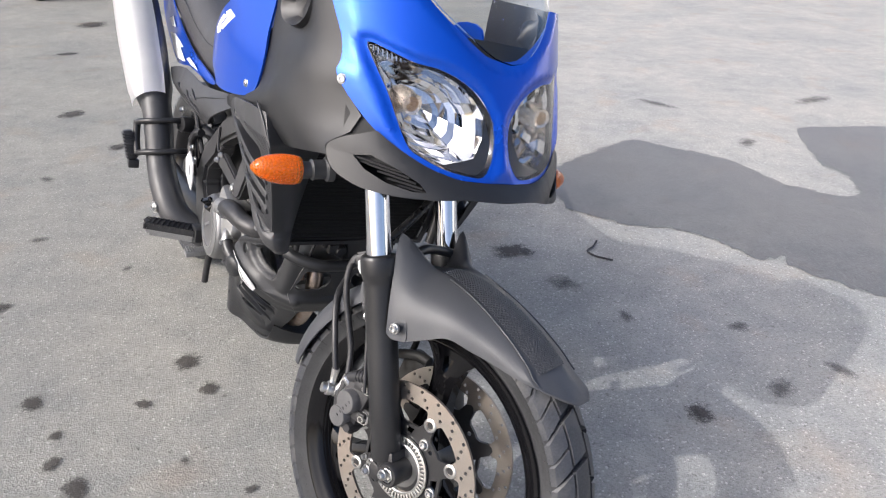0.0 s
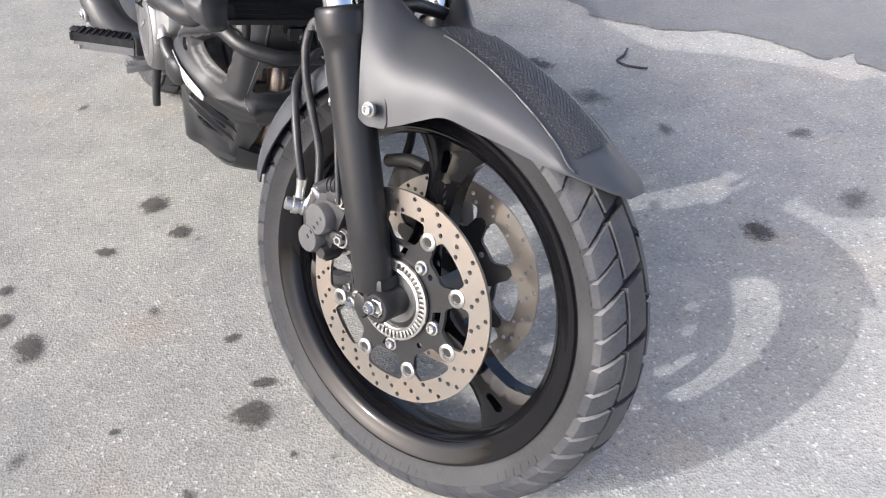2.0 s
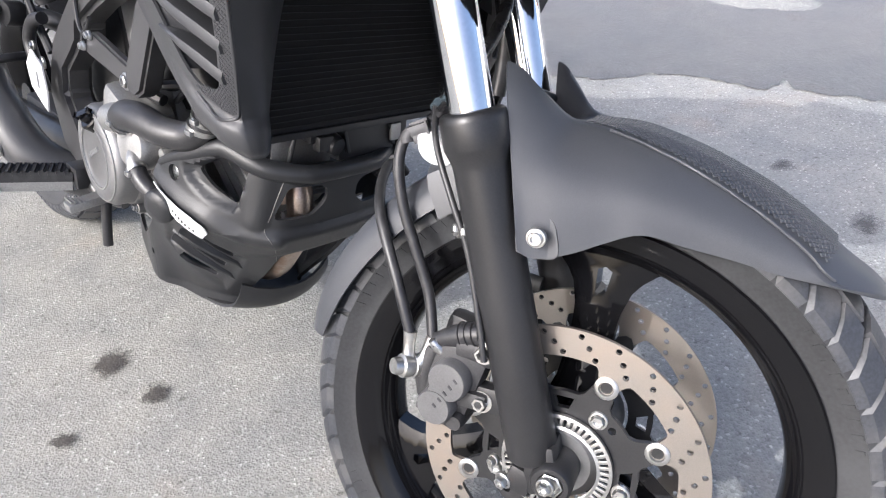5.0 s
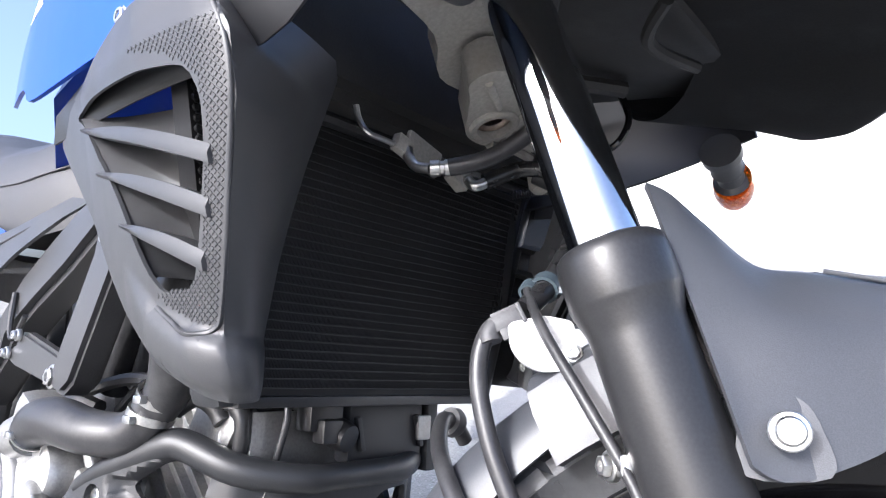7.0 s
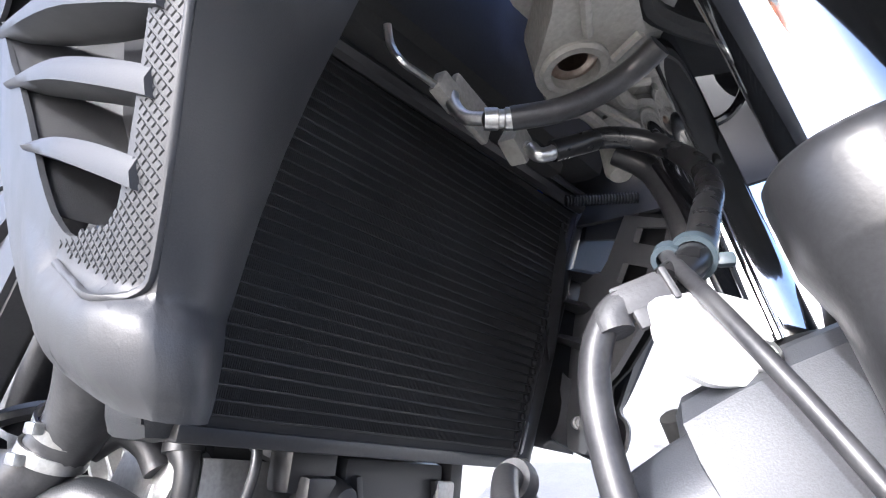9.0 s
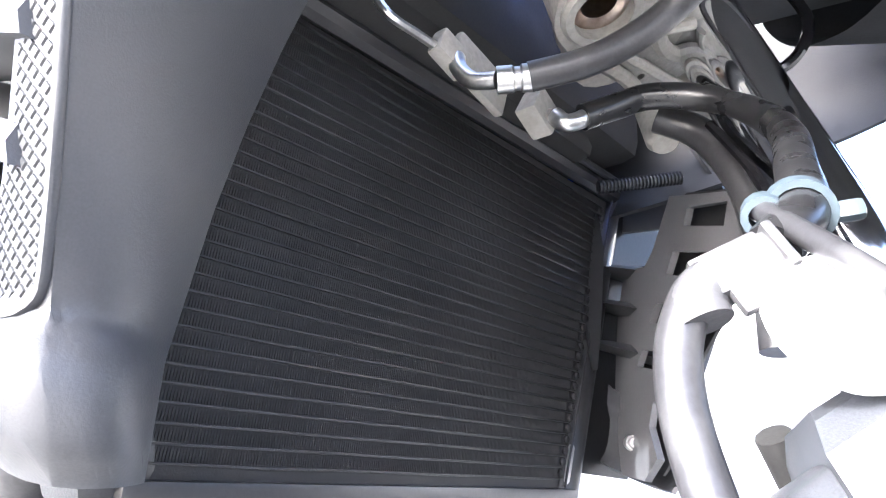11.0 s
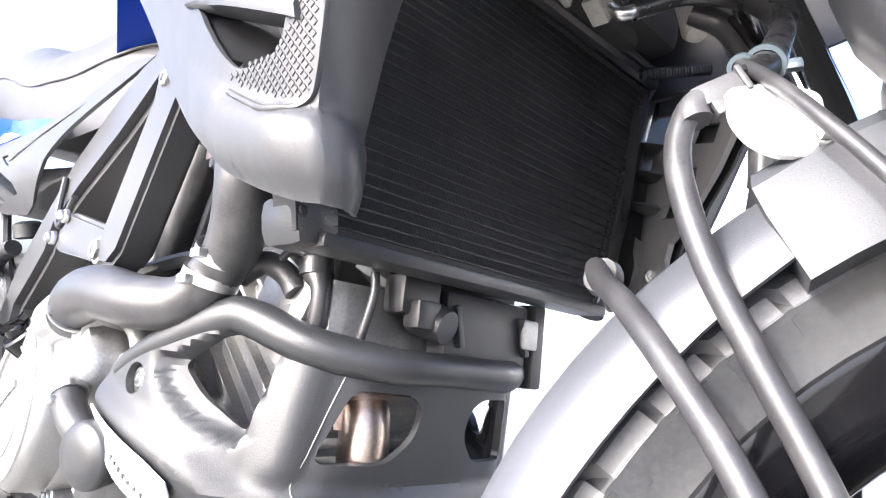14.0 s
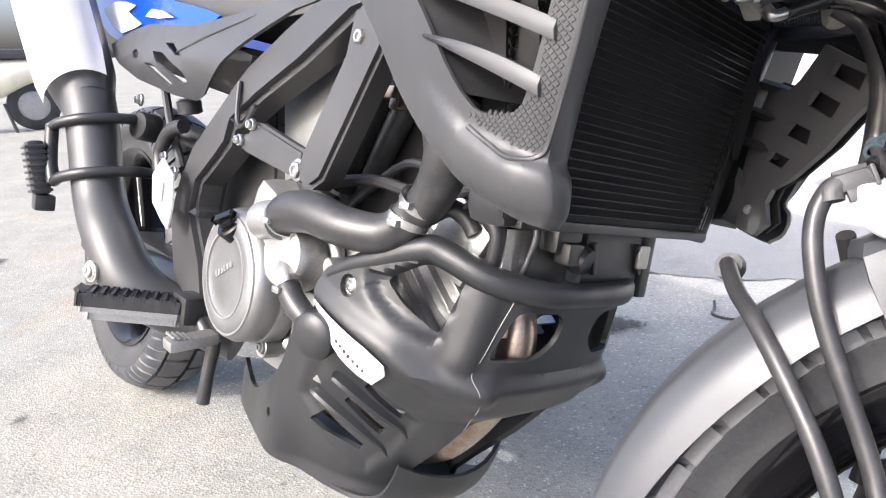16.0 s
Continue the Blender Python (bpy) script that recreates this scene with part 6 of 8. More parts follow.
# front cylinder's visible parts: head casting, coil plug, regulator, exhaust
bm = bmesh.new()
block(bm, (0.07, 0.13, 0.075), Matrix.Translation((-0.515, -0.045, 0.222)) @ Matrix.Rotation(0.5, 4, "Y"), 0.012)
lathe(bm, [(0.026, 0), (0.026, 0.010), (0.023, 0.014), (0.014, 0.015), (0, 0.015)], 26, axis_matrix((-0.490, -0.085, 0.215), (0.75, -0.6, 0.1)))
tube(bm, [(-0.475, -0.07, 0.262), (-0.465, -0.04, 0.248), (-0.47, 0.0, 0.25)], 0.008, 8)
part("cylinder_head", bm, ALLOY, engine, "bare front cylinder head", 40)
for k in range(5):
    bm = bmesh.new()
    block(bm, (0.005, 0.05, 0.055), Matrix.Translation((-0.462, -0.075 + 0.012 * k, 0.215)), 0.001)
    part("head_rib", bm, ALLOY, engine)
bm = bmesh.new()
block(bm, (0.024, 0.040, 0.030), Matrix.Translation((-0.447, -0.035, 0.240)), 0.005)
block(bm, (0.018, 0.024, 0.022), Matrix.Translation((-0.434, -0.035, 0.226)), 0.004)
lathe(bm, [(0, 0.012), (0.013, 0.011), (0.015, 0.004), (0.015, -0.02)], 20, axis_matrix((-0.435, -0.018, 0.222), (1, 0.2, -0.3)))
part("sensor_plug", bm, SATIN, engine, "square black sensor plug")
bm = bmesh.new()
block(bm, (0.022, 0.105, 0.056), Matrix.Translation((-0.446, 0.045, 0.222)), 0.005)
for y in (0.004, 0.088):
    block(bm, (0.010, 0.006, 0.034), Matrix.Translation((-0.434, y, 0.222)) @ Matrix.Rotation(0.25, 4, "X"), 0.002)
block(bm, (0.030, 0.016, 0.075), Matrix.Translation((-0.446, 0.110, 0.216)), 0.004)
part("regulator", bm, GUARD, bike, "dark grey regulator box behind the guard")
bm = bmesh.new()
block(bm, (0.006, 0.020, 0.026), Matrix.Translation((-0.430, 0.093, 0.225)), 0.003)
part("regulator_clip", bm, ALLOY, bike, "bare metal clip on the regulator")
bm = bmesh.new()
tube(bm, [(-0.475, -0.048, 0.158), (-0.468, -0.048, 0.13), (-0.474, -0.046, 0.09), (-0.51, -0.04, 0.03), (-0.57, -0.03, -0.03), (-0.66, -0.02, -0.065), (-0.80, -0.02, -0.07)], 0.0195, 18)
header = part("exhaust_header", bm, COPPER, bike, "heat-tinted exhaust pipe behind the guard", 60)
bm = bmesh.new()
loop = [tuple(p[:2]) for p in spline([(0.044, 0, 0), (0.02, 0.026, 0), (-0.02, 0.026, 0), (-0.044, 0, 0), (-0.02, -0.026, 0), (0.02, -0.026, 0)], 4, True)]
one = sheet([loop], lambda u, v: Vector((-0.470 + v, -0.048 + u, 0.158 + 0.25 * v)), 0.007, 0.05)
add(bm, one)
lathe(bm, [(0, 0.012), (0.007, 0.012), (0.008, 0), (0.008, -0.01)], 6, axis_matrix((-0.462, -0.085, 0.150), (0.2, 0, -1)))
part("flange", bm, COPPER, header, "rusty exhaust flange")
bm = bmesh.new()
block(bm, (0.36, 0.16, 0.26), Matrix.Translation((-0.66, 0.0, 0.37)), 0.03)
block(bm, (0.12, 0.28, 0.16), Matrix.Translation((-0.50, 0.0, 0.44)), 0.03)
block(bm, (0.10, 0.22, 0.12), Matrix.Translation((-0.52, 0.02, 0.28)), 0.02)
part("airbox", bm, MATT, bike, "dark airbox under the tank", split=True)
bm = bmesh.new()
for a, b, r in (((-0.722, -0.108, 0.245), (-0.664, -0.112, 0.372), 0.021), ((-0.690, -0.095, 0.25), (-0.625, -0.098, 0.365), 0.015)):
    tube(bm, [a, Vector(a).lerp(Vector(b), 0.5), b], [r * 0.8, r, r], 14, 2)
tube(bm, [(-0.78, -0.12, 0.225), (-0.72, -0.135, 0.245), (-0.65, -0.12, 0.262), (-0.58, -0.11, 0.258), (-0.5, -0.10, 0.27)], 0.007, 8)
tube(bm, [(-0.80, -0.13, 0.235), (-0.74, -0.14, 0.236), (-0.70, -0.13, 0.228)], 0.009, 8)
tube(bm, [(-0.70, -0.11, 0.225), (-0.62, -0.10, 0.285), (-0.55, -0.11, 0.28)], 0.005, 8)
part("cable_loom", bm, HOSE, bike, "black cable above the engine", split=True)
bm = bmesh.new()
block(bm, (0.02, 0.016, 0.014), Matrix.Translation((-0.635, -0.118, 0.358)), 0.003)
block(bm, (0.016, 0.014, 0.012), Matrix.Translation((-0.615, -0.125, 0.345)), 0.003)
part("connector", bm, COPPER, bike, "brownish cable connector", split=True)

# ---- frame ----
def plate(name, outline, y0, y1, mat, label, bevel=0.004, parent=None, skew=0.0, flip=True):
    for sgn in ((1, -1) if flip else (1,)):
        one = sheet([outline], lambda u, v: Vector((u, sgn * (y0 + skew * (u + 0.8)), v)), 0, 0.5)
        ret = bmesh.ops.extrude_face_region(one, geom=one.faces[:])
        bmesh.ops.translate(one, verts=[e for e in ret["geom"] if isinstance(e, bmesh.types.BMVert)], vec=(0, sgn * (y1 - y0), 0))
        bmesh.ops.dissolve_limit(one, angle_limit=0.02, verts=one.verts, edges=one.edges)
        bmesh.ops.recalc_face_normals(one, faces=one.faces)
        es = [e for e in one.edges if len(e.link_faces) == 2 and e.calc_face_angle(0) > 0.7]
        bmesh.ops.bevel(one, geom=es, offset=bevel, segments=2, affect="EDGES")
        ob = part(name, one, mat, parent or bike, label, 30)
    return ob


BEAM = [(-0.55, 0.475), (-0.68, 0.470), (-0.74, 0.452), (-0.80, 0.425), (-0.89, 0.380), (-0.975, 0.315), (-1.04, 0.262), (-1.075, 0.21), (-1.10, 0.15), (-1.065, 0.06), (-0.98, 0.005), (-0.93, 0.02), (-0.965, 0.10), (-1.015, 0.165), (-1.005, 0.207), (-0.955, 0.245), (-0.925, 0.27), (-0.915, 0.300), (-0.85, 0.335), (-0.755, 0.378), (-0.664, 0.428), (-0.60, 0.44), (-0.55, 0.445)]
plate("frame_beam", BEAM, -0.165, -0.115, FRAME_PAINT, "satin black frame beam", 0.009)
plate("frame_strut", [(-0.600, 0.432), (-0.572, 0.403), (-0.655, 0.255), (-0.675, 0.243), (-0.695, 0.245), (-0.708, 0.258), (-0.699, 0.282), (-0.641, 0.385), (-0.634, 0.432)], -0.182, -0.150, FRAME_PAINT, "black frame strut", 0.005)
plate("frame_arm", [(-0.703, 0.282), (-0.816, 0.306), (-0.834, 0.306), (-0.840, 0.292), (-0.862, 0.287), (-0.864, 0.272), (-0.845, 0.267), (-0.708, 0.248)], -0.176, -0.160, FRAME_PAINT, "black engine mounting arm", 0.004)
bm = bmesh.new()
block(bm, (0.30, 0.17, 0.25), Matrix.Translation((-0.81, 0, 0.305)) @ Matrix.Rotation(-0.25, 4, "Y"), 0.02)
block(bm, (0.24, 0.186, 0.02), Matrix.Translation((-0.81, 0, 0.345)) @ Matrix.Rotation(-0.25, 4, "Y"), 0.005)
part("air_box", bm, MATT, bike, "dark moulded box behind the frame", 40)
for sgn in (1, -1):
    bm = bmesh.new()
    for x, z, r in ((-0.705, 0.260, 0.0095), (-0.855, 0.281, 0.0055), (-0.826, 0.302, 0.0055), (-0.617, 0.401, 0.0075)):
        bolt(bm, (x, -sgn * 0.180, z), (0, -sgn, 0), r, 0.006, hexed=r > 0.006)
    part("frame_bolt", bm, STEEL, bike, "plated frame bolt", split=True)
bm = bmesh.new()
tube(bm, [(-0.895, -0.168, 0.355), (-0.888, -0.170, 0.31), (-0.868, -0.171, 0.298), (-0.835, -0.172, 0.325)], 0.0035, 8)
part("weld_bead", bm, SATIN, bike, "weld seam on the frame beam")

# ---- tank, seat, tail ----
bm = bmesh.new()
rows = []
for k in range(10):
    f = k / 9
    x = -0.46 - 0.52 * f
    w = 0.222 - 0.02 * f - 0.085 * max(0, f - 0.55) / 0.45
    zt = 0.80 - 0.26 * max(0, f - 0.25) ** 1.2
    zb = 0.54 - 0.04 * f
    rows.append([Vector((x, w * math.cos(a) if abs(math.cos(a)) < 1 else w, zb + (zt - zb) * math.sin(a))) for a in (math.pi * j / 14 for j in range(15))])
loft(bm, rows)
bmesh.ops.solidify(bm, geom=bm.faces[:], thickness=0.004)
tank = part("fuel_tank", bm, BLUE, bike, "metallic blue fuel tank", 60)
TP = [(-0.540, 0.735), (-0.603, 0.693), (-0.70, 0.640), (-0.778, 0.595), (-0.795, 0.570), (-0.780, 0.553), (-0.720, 0.541), (-0.655, 0.534), (-0.630, 0.516), (-0.560, 0.518), (-0.470, 0.533), (-0.435, 0.550), (-0.415, 0.605), (-0.420, 0.66), (-0.43, 0.735)]


def tank_side(sgn):
    def at(x, z):
        return Vector((x, sgn * (-0.238 - 0.02 * math.sin(max(0, min(1, (x + 0.80) / 0.4)) * math.pi) + 0.22 * max(0, z - 0.60) ** 1.3 + 0.10 * max(0, -0.66 - x)), z))
    panel = part("tank_panel", sheet([round_loop(TP, 3)], at, 0.004, 0.02), BLUE, bike, "metallic blue tank side panel", 50)
    bm = bmesh.new()
    # plain badge shape in two strokes
    for pts in ([(-0.700, 0.620), (-0.640, 0.655), (-0.615, 0.655), (-0.655, 0.630), (-0.640, 0.620), (-0.665, 0.612)], [(-0.566, 0.662), (-0.628, 0.626), (-0.655, 0.626), (-0.612, 0.651), (-0.628, 0.661), (-0.602, 0.670)]):
        one = sheet([pts], lambda x, z: at(x, z) + Vector((0, -0.0045 * sgn, 0)), 0.0015, 0.2)
        add(bm, one)
    part("badge", bm, WHITE, panel, "pale plain badge on the tank panel")
    bm = bmesh.new()
    bolt(bm, at(-0.472, 0.556) + Vector((0, -0.002 * sgn, 0)), (0, -sgn, 0), 0.007, 0.004, hexed=False)
    part("screw", bm, STEEL, panel, "small plated screw")


for sgn in (1, -1):
    tank_side(sgn)
bm = bmesh.new()
rows = []
for k in range(14):
    f = k / 13
    x = -0.80 - 1.0 * f
    w = table([(0, 0.06), (0.06, 0.105), (0.15, 0.135), (0.3, 0.160), (0.6, 0.165), (0.85, 0.15), (1, 0.11)], f)[0]
    zt = table([(0, 0.60), (0.08, 0.62), (0.25, 0.605), (0.4, 0.62), (0.5, 0.655), (0.58, 0.695), (0.8, 0.70), (1, 0.66)], f)[0]
    zb = table([(0, 0.47), (0.2, 0.435), (0.3, 0.438), (0.45, 0.47), (0.7, 0.54), (1, 0.58)], f)[0]
    rows.append([Vector((x, w * y, zb + (zt - zb) * z)) for y, z in ((-0.92, 0), (-1.0, 0.22), (-1.0, 0.50), (-0.92, 0.78), (-0.70, 0.94), (-0.35, 1.0), (0, 1.02), (0.35, 1.0), (0.70, 0.94), (0.92, 0.78), (1.0, 0.50), (1.0, 0.22), (0.92, 0))])
loft(bm, rows, caps=True, closed=True)
seat = part("seat", bm, SEAT, bike, "black vinyl saddle", 60)
bm = bmesh.new()
for sgn in (-1, 1):
    tube(bm, [Vector((r[10 if sgn > 0 else 2].x, r[10 if sgn > 0 else 2].y * 1.004, r[10 if sgn > 0 else 2].z)) for r in rows], 0.002, 6, 3)
part("seat_piping", bm, SEAT, seat, "stitched seam round the saddle")


def tail_parts(sgn):
    def at(x, z):
        return Vector((x, sgn * (-0.165 + 0.04 * max(0, -1.2 - x) - 0.012 * math.sin((x + 1.8) * 4)), z))
    blue = [(-1.80, 0.56), (-1.70, 0.50), (-1.555, 0.455), (-1.39, 0.414), (-1.227, 0.437), (-1.05, 0.432), (-0.99, 0.444), (-1.08, 0.462), (-1.165, 0.475), (-1.30, 0.505), (-1.50, 0.56), (-1.60, 0.60), (-1.75, 0.60)]
    tail = part("tail_panel", sheet([round_loop(blue, 2)], at, 0.004, 0.03), BLUE, bike, "blue tail panel beside the saddle", 50)
    bm = bmesh.new()
    for pts in ([(-1.53, 0.480), (-1.44, 0.445), (-1.38, 0.430), (-1.30, 0.436), (-1.27, 0.441), (-1.32, 0.456), (-1.35, 0.466), (-1.31, 0.474), (-1.37, 0.484), (-1.45, 0.490)], [(-1.25, 0.452), (-1.19, 0.446), (-1.13, 0.445), (-1.17, 0.456), (-1.22, 0.462)], [(-1.56, 0.52), (-1.50, 0.505), (-1.44, 0.51), (-1.50, 0.535)]):
        add(bm, sheet([pts], lambda x, z: at(x, z) + Vector((0, -0.0045 * sgn, 0)), 0.001, 0.2))
    part("decal", bm, WHITE, tail, "white decal shapes")
    side = [(-1.352, 0.405), (-1.267, 0.426), (-1.196, 0.435), (-1.03, 0.428), (-0.943, 0.437), (-0.837, 0.452), (-0.760, 0.462), (-0.70, 0.452), (-0.778, 0.440), (-0.86, 0.400), (-0.94, 0.360), (-0.995, 0.333), (-1.03, 0.324), (-1.10, 0.329), (-1.218, 0.348), (-1.29, 0.371)]
    slots = [[(-1.134, 0.390), (-1.098, 0.388), (-1.036, 0.361), (-1.030, 0.348), (-1.053, 0.346), (-1.118, 0.373)], [(-1.165, 0.372), (-1.14, 0.372), (-1.085, 0.345), (-1.10, 0.341)], [(-1.205, 0.394), (-1.190, 0.388), (-1.192, 0.377), (-1.212, 0.380), (-1.218, 0.389)], [(-1.095, 0.402), (-1.07, 0.402), (-1.03, 0.383), (-1.05, 0.383)]]

    def at2(x, z):
        edge = max(0, 1 - abs(z - 0.325) / 0.05)
        return at(x, z) + Vector((0, sgn * (-0.012 - 0.018 * math.sin(max(0, min(1, (z - 0.32) / 0.12)) * math.pi) + 0.012 * edge), 0))
    cov = part("side_cover", sheet([side] + slots, at2, 0.004, 0.02), PLASTIC, bike, "black slotted side cover under the saddle", 50)
    bm = bmesh.new()
    for k in range(7):
        tube(bm, [at2(-1.045 + 0.012 * k, 0.388 + 0.0035 * k) + Vector((0, -0.001 * sgn, 0)), at2(-0.955 + 0.016 * k, 0.412 + 0.004 * k) + Vector((0, -0.001 * sgn, 0))], 0.0010, 5, 1)
    part("cover_ribs", bm, PLASTIC, cov, "fine ribs on the side cover")["kind"] = "stuff"


for sgn in (1, -1):
    tail_parts(sgn)
bm = bmesh.new()
block(bm, (0.80, 0.22, 0.08), Matrix.Translation((-1.40, 0, 0.42)) @ Matrix.Rotation(0.12, 4, "Y"), 0.03)
part("tail_frame", bm, MATT, bike, "dark structure under the saddle")
bm = bmesh.new()
block(bm, (0.20, 0.19, 0.22), Matrix.Translation((-1.02, 0, 0.245)) @ Matrix.Rotation(-0.2, 4, "Y"), 0.03)
part("battery_box", bm, MATT, bike, "dark box behind the frame beams", 40)
bm = bmesh.new()
tube(bm, [(-1.06, -0.055, 0.36), (-1.12, -0.055, 0.12)], 0.028, 16, 1)
for k in range(7):
    lathe(bm, [(0.034, -0.006), (0.040, 0.0), (0.034, 0.006)], 18, axis_matrix(Vector((-1.072, -0.055, 0.33)).lerp(Vector((-1.112, -0.055, 0.155)), k / 6), (-0.22, 0, -1)), ring=True)
part("rear_shock", bm, SATIN, bike, "black coil spring of the rear shock", 40)

# ---- exhaust, rests, rear wheel ----
bm = bmesh.new()
tube(bm, [(-0.95, -0.10, -0.02), (-1.02, -0.16, 0.005), (-1.075, -0.215, 0.04), (-1.13, -0.236, 0.10), (-1.19, -0.240, 0.155), (-1.25, -0.243, 0.265), (-1.29, -0.246, 0.315)], [0.030, 0.036, 0.041, 0.040, 0.039, 0.040, 0.042], 22, 6)
exhaust = part("exhaust", bm, PLASTIC, bike, "satin black exhaust pipe with a silver silencer", 60)
bm = bmesh.new()
rows = []
for k in range(9):
    f = k / 8
    c = Vector((-1.27, -0.245, 0.29)).lerp(Vector((-1.70, -0.255, 0.63)), f)
    r = table([(0, 0.045), (0.12, 0.062), (0.5, 0.070), (0.9, 0.066), (1, 0.055)], f)[0]
    rows.append([c + Vector((0.62 * r * math.sin(a), r * 0.85 * math.cos(a), 0.78 * r * math.sin(a))) for a in (2 * math.pi * j / 24 for j in range(24))])
loft(bm, rows, closed=True, caps=True)
part("silencer", bm, PLASTIC, exhaust, "dark silencer body", 60)
bm = bmesh.new()
rows = []
for k in range(10):
    f = k / 9
    c = Vector((-1.290, -0.249, 0.300)).lerp(Vector((-1.70, -0.259, 0.625)), f)
    r = table([(0, 0.064), (0.12, 0.072), (0.5, 0.079), (0.9, 0.075), (1, 0.066)], f)[0]
    lo = -0.75 + 0.45 * max(0, 1 - f / 0.12)
    rows.append([c + Vector((0.62 * r * math.sin(a), -r * 0.9 * math.cos(a), 0.78 * r * math.sin(a))) for a in (lo + (1.95 - lo) * j / 12 for j in range(13))])
loft(bm, rows)
bmesh.ops.solidify(bm, geom=bm.faces[:], thickness=0.003)
part("heat_shield", bm, LABEL, exhaust, "brushed silver heat shield", 60)
bm = bmesh.new()
bolt(bm, (-1.095, -0.272, 0.056), (0.25, -1, 0), 0.0095, 0.006, hexed=False)
lathe(bm, [(0.010, 0), (0.0165, 0), (0.0165, 0.004), (0.010, 0.004)], 20, axis_matrix((-1.095, -0.268, 0.056), (0.25, -1, 0)), ring=True)
part("exhaust_bolt", bm, STEEL, exhaust, "plated exhaust bolt")
bm = bmesh.new()
for z, x in ((0.262, -1.245), (0.182, -1.205)):
    tube(bm, [(x + 0.03, -0.17, z + 0.018), (x + 0.045, -0.205, z + 0.020), (x + 0.035, -0.262, z + 0.012), (x, -0.292, z - 0.002), (x - 0.03, -0.296, z - 0.014)], 0.0085, 10)
tube(bm, [(-1.27, -0.296, 0.255), (-1.255, -0.298, 0.20), (-1.235, -0.296, 0.165)], 0.010, 10)
hanger = part("passenger_hanger", bm, SATIN, bike, "black tube bracket of the rear footrest", 50)
bm = bmesh.new()
m = Matrix.Translation((-1.262, -0.314, 0.185)) @ Matrix.Rotation(0.18, 4, "X") @ Matrix.Rotation(-0.15, 4, "Y")
block(bm, (0.034, 0.026, 0.085), m, 0.008)
for k in range(8):
    rib = bmesh.new()
    block(rib, (0.037, 0.030, 0.0045), m @ Matrix.Translation((0, -0.001, -0.036 + 0.0098 * k)), 0.0015)
    part("rest_rib", rib, HOSE, hanger)
block(bm, (0.026, 0.030, 0.026), Matrix.Translation((-1.252, -0.304, 0.132)), 0.005)
part("passenger_rest", bm, HOSE, hanger, "folded rubber rear footrest")

bm = bmesh.new()
a, b = Vector((-0.965, -0.185, 0.030)), Vector((-1.015, -0.300, 0.034))
d = (b - a).normalized()
f2 = Vector((-0.9, 0.42, 0)).normalized()
rot_m = Matrix((f2, d, f2.cross(d))).transposed().to_4x4()
rot_m.translation = (a + b) / 2
block(bm, (0.044, 0.120, 0.008), rot_m @ Matrix.Translation((0, 0, -0.003)), 0.003)
block(bm, (0.034, 0.110, 0.012), rot_m @ Matrix.Translation((0, -0.004, -0.010)), 0.005)
rest = part("foot_rest", bm, ALLOY, bike, "bare metal footrest with a rubber pad", 40)
bm = bmesh.new()
block(bm, (0.046, 0.128, 0.012), rot_m @ Matrix.Translation((0, 0.002, 0.007)), 0.003)
for k in range(9):
    rib = bmesh.new()
    block(rib, (0.044, 0.006, 0.006), rot_m @ Matrix.Translation((0, -0.052 + 0.013 * k, 0.014)), 0.0015)
    part("pad_rib", rib, HOSE, rest)
tube(bm, [b + Vector((0.0, 0, 0.012)), b + d * 0.008 + Vector((0, 0, 0.02))], [0.01, 0.007], 8, 1)
part("rubber_pad", bm, HOSE, rest, "ribbed black rubber pad")
bm = bmesh.new()
block(bm, (0.05, 0.04, 0.04), Matrix.Translation((-0.955, -0.175, 0.035)), 0.006)
tube(bm, [(-0.99, -0.16, 0.03), (-0.94, -0.165, 0.02), (-0.915, -0.16, 0.0)], 0.013, 10)
part("rest_bracket", bm, SATIN, rest, "black hinge bracket")
bm = bmesh.new()
block(bm, (0.030, 0.066, 0.016), Matrix.Translation((-0.900, -0.194, 0.005)) @ Matrix.Rotation(0.12, 4, "X"), 0.004)
tube(bm, [(-0.900, -0.168, 0.004), (-0.92, -0.150, -0.01), (-0.98, -0.145, -0.02)], 0.008, 8)
pedal = part("brake_pedal", bm, ALLOY, bike, "knurled bare metal brake pedal")
for k in range(9):
    bm = bmesh.new()
    block(bm, (0.028, 0.0035, 0.004), Matrix.Translation((-0.900, -0.222 + 0.007 * k, 0.0142 - 0.0008 * k)), 0.001)
    part("tread_bar", bm, ALLOY, pedal)
bm = bmesh.new()
tube(bm, [(-0.900, -0.160, 0.0), (-0.900, -0.165, -0.04), (-0.902, -0.167, -0.088)], [0.0095, 0.009, 0.009], 12, 3)
part("drain_tube", bm, HOSE, bike, "black tube hanging beside the engine")
bm = bmesh.new()
one = sheet([[(-1.10, 0.205), (-1.065, 0.235), (-1.02, 0.215), (-1.012, 0.17), (-1.022, 0.135), (-1.05, 0.145), (-1.09, 0.165)], [(-1.055, 0.200), (-1.045, 0.200), (-1.045, 0.170), (-1.055, 0.170)]], lambda u, v: Vector((u, -0.195, v)), 0.003, 0.2)
add(bm, one)
part("heel_guard", bm, LABEL, bike, "bare metal heel guard")
bm = bmesh.new()
lathe(bm, [(0, 0.03), (0.021, 0.03), (0.023, 0.026), (0.023, -0.002), (0.018, -0.006), (0.018, -0.03)], 20, axis_matrix((-1.20, -0.165, 0.272), (0.3, -1, 0.1)))
tube(bm, [(-1.20, -0.15, 0.272), (-1.14, -0.13, 0.27), (-1.09, -0.12, 0.265)], 0.017, 14)
part("rear_damper_knob", bm, SATIN, bike, "ribbed black adjuster knob")
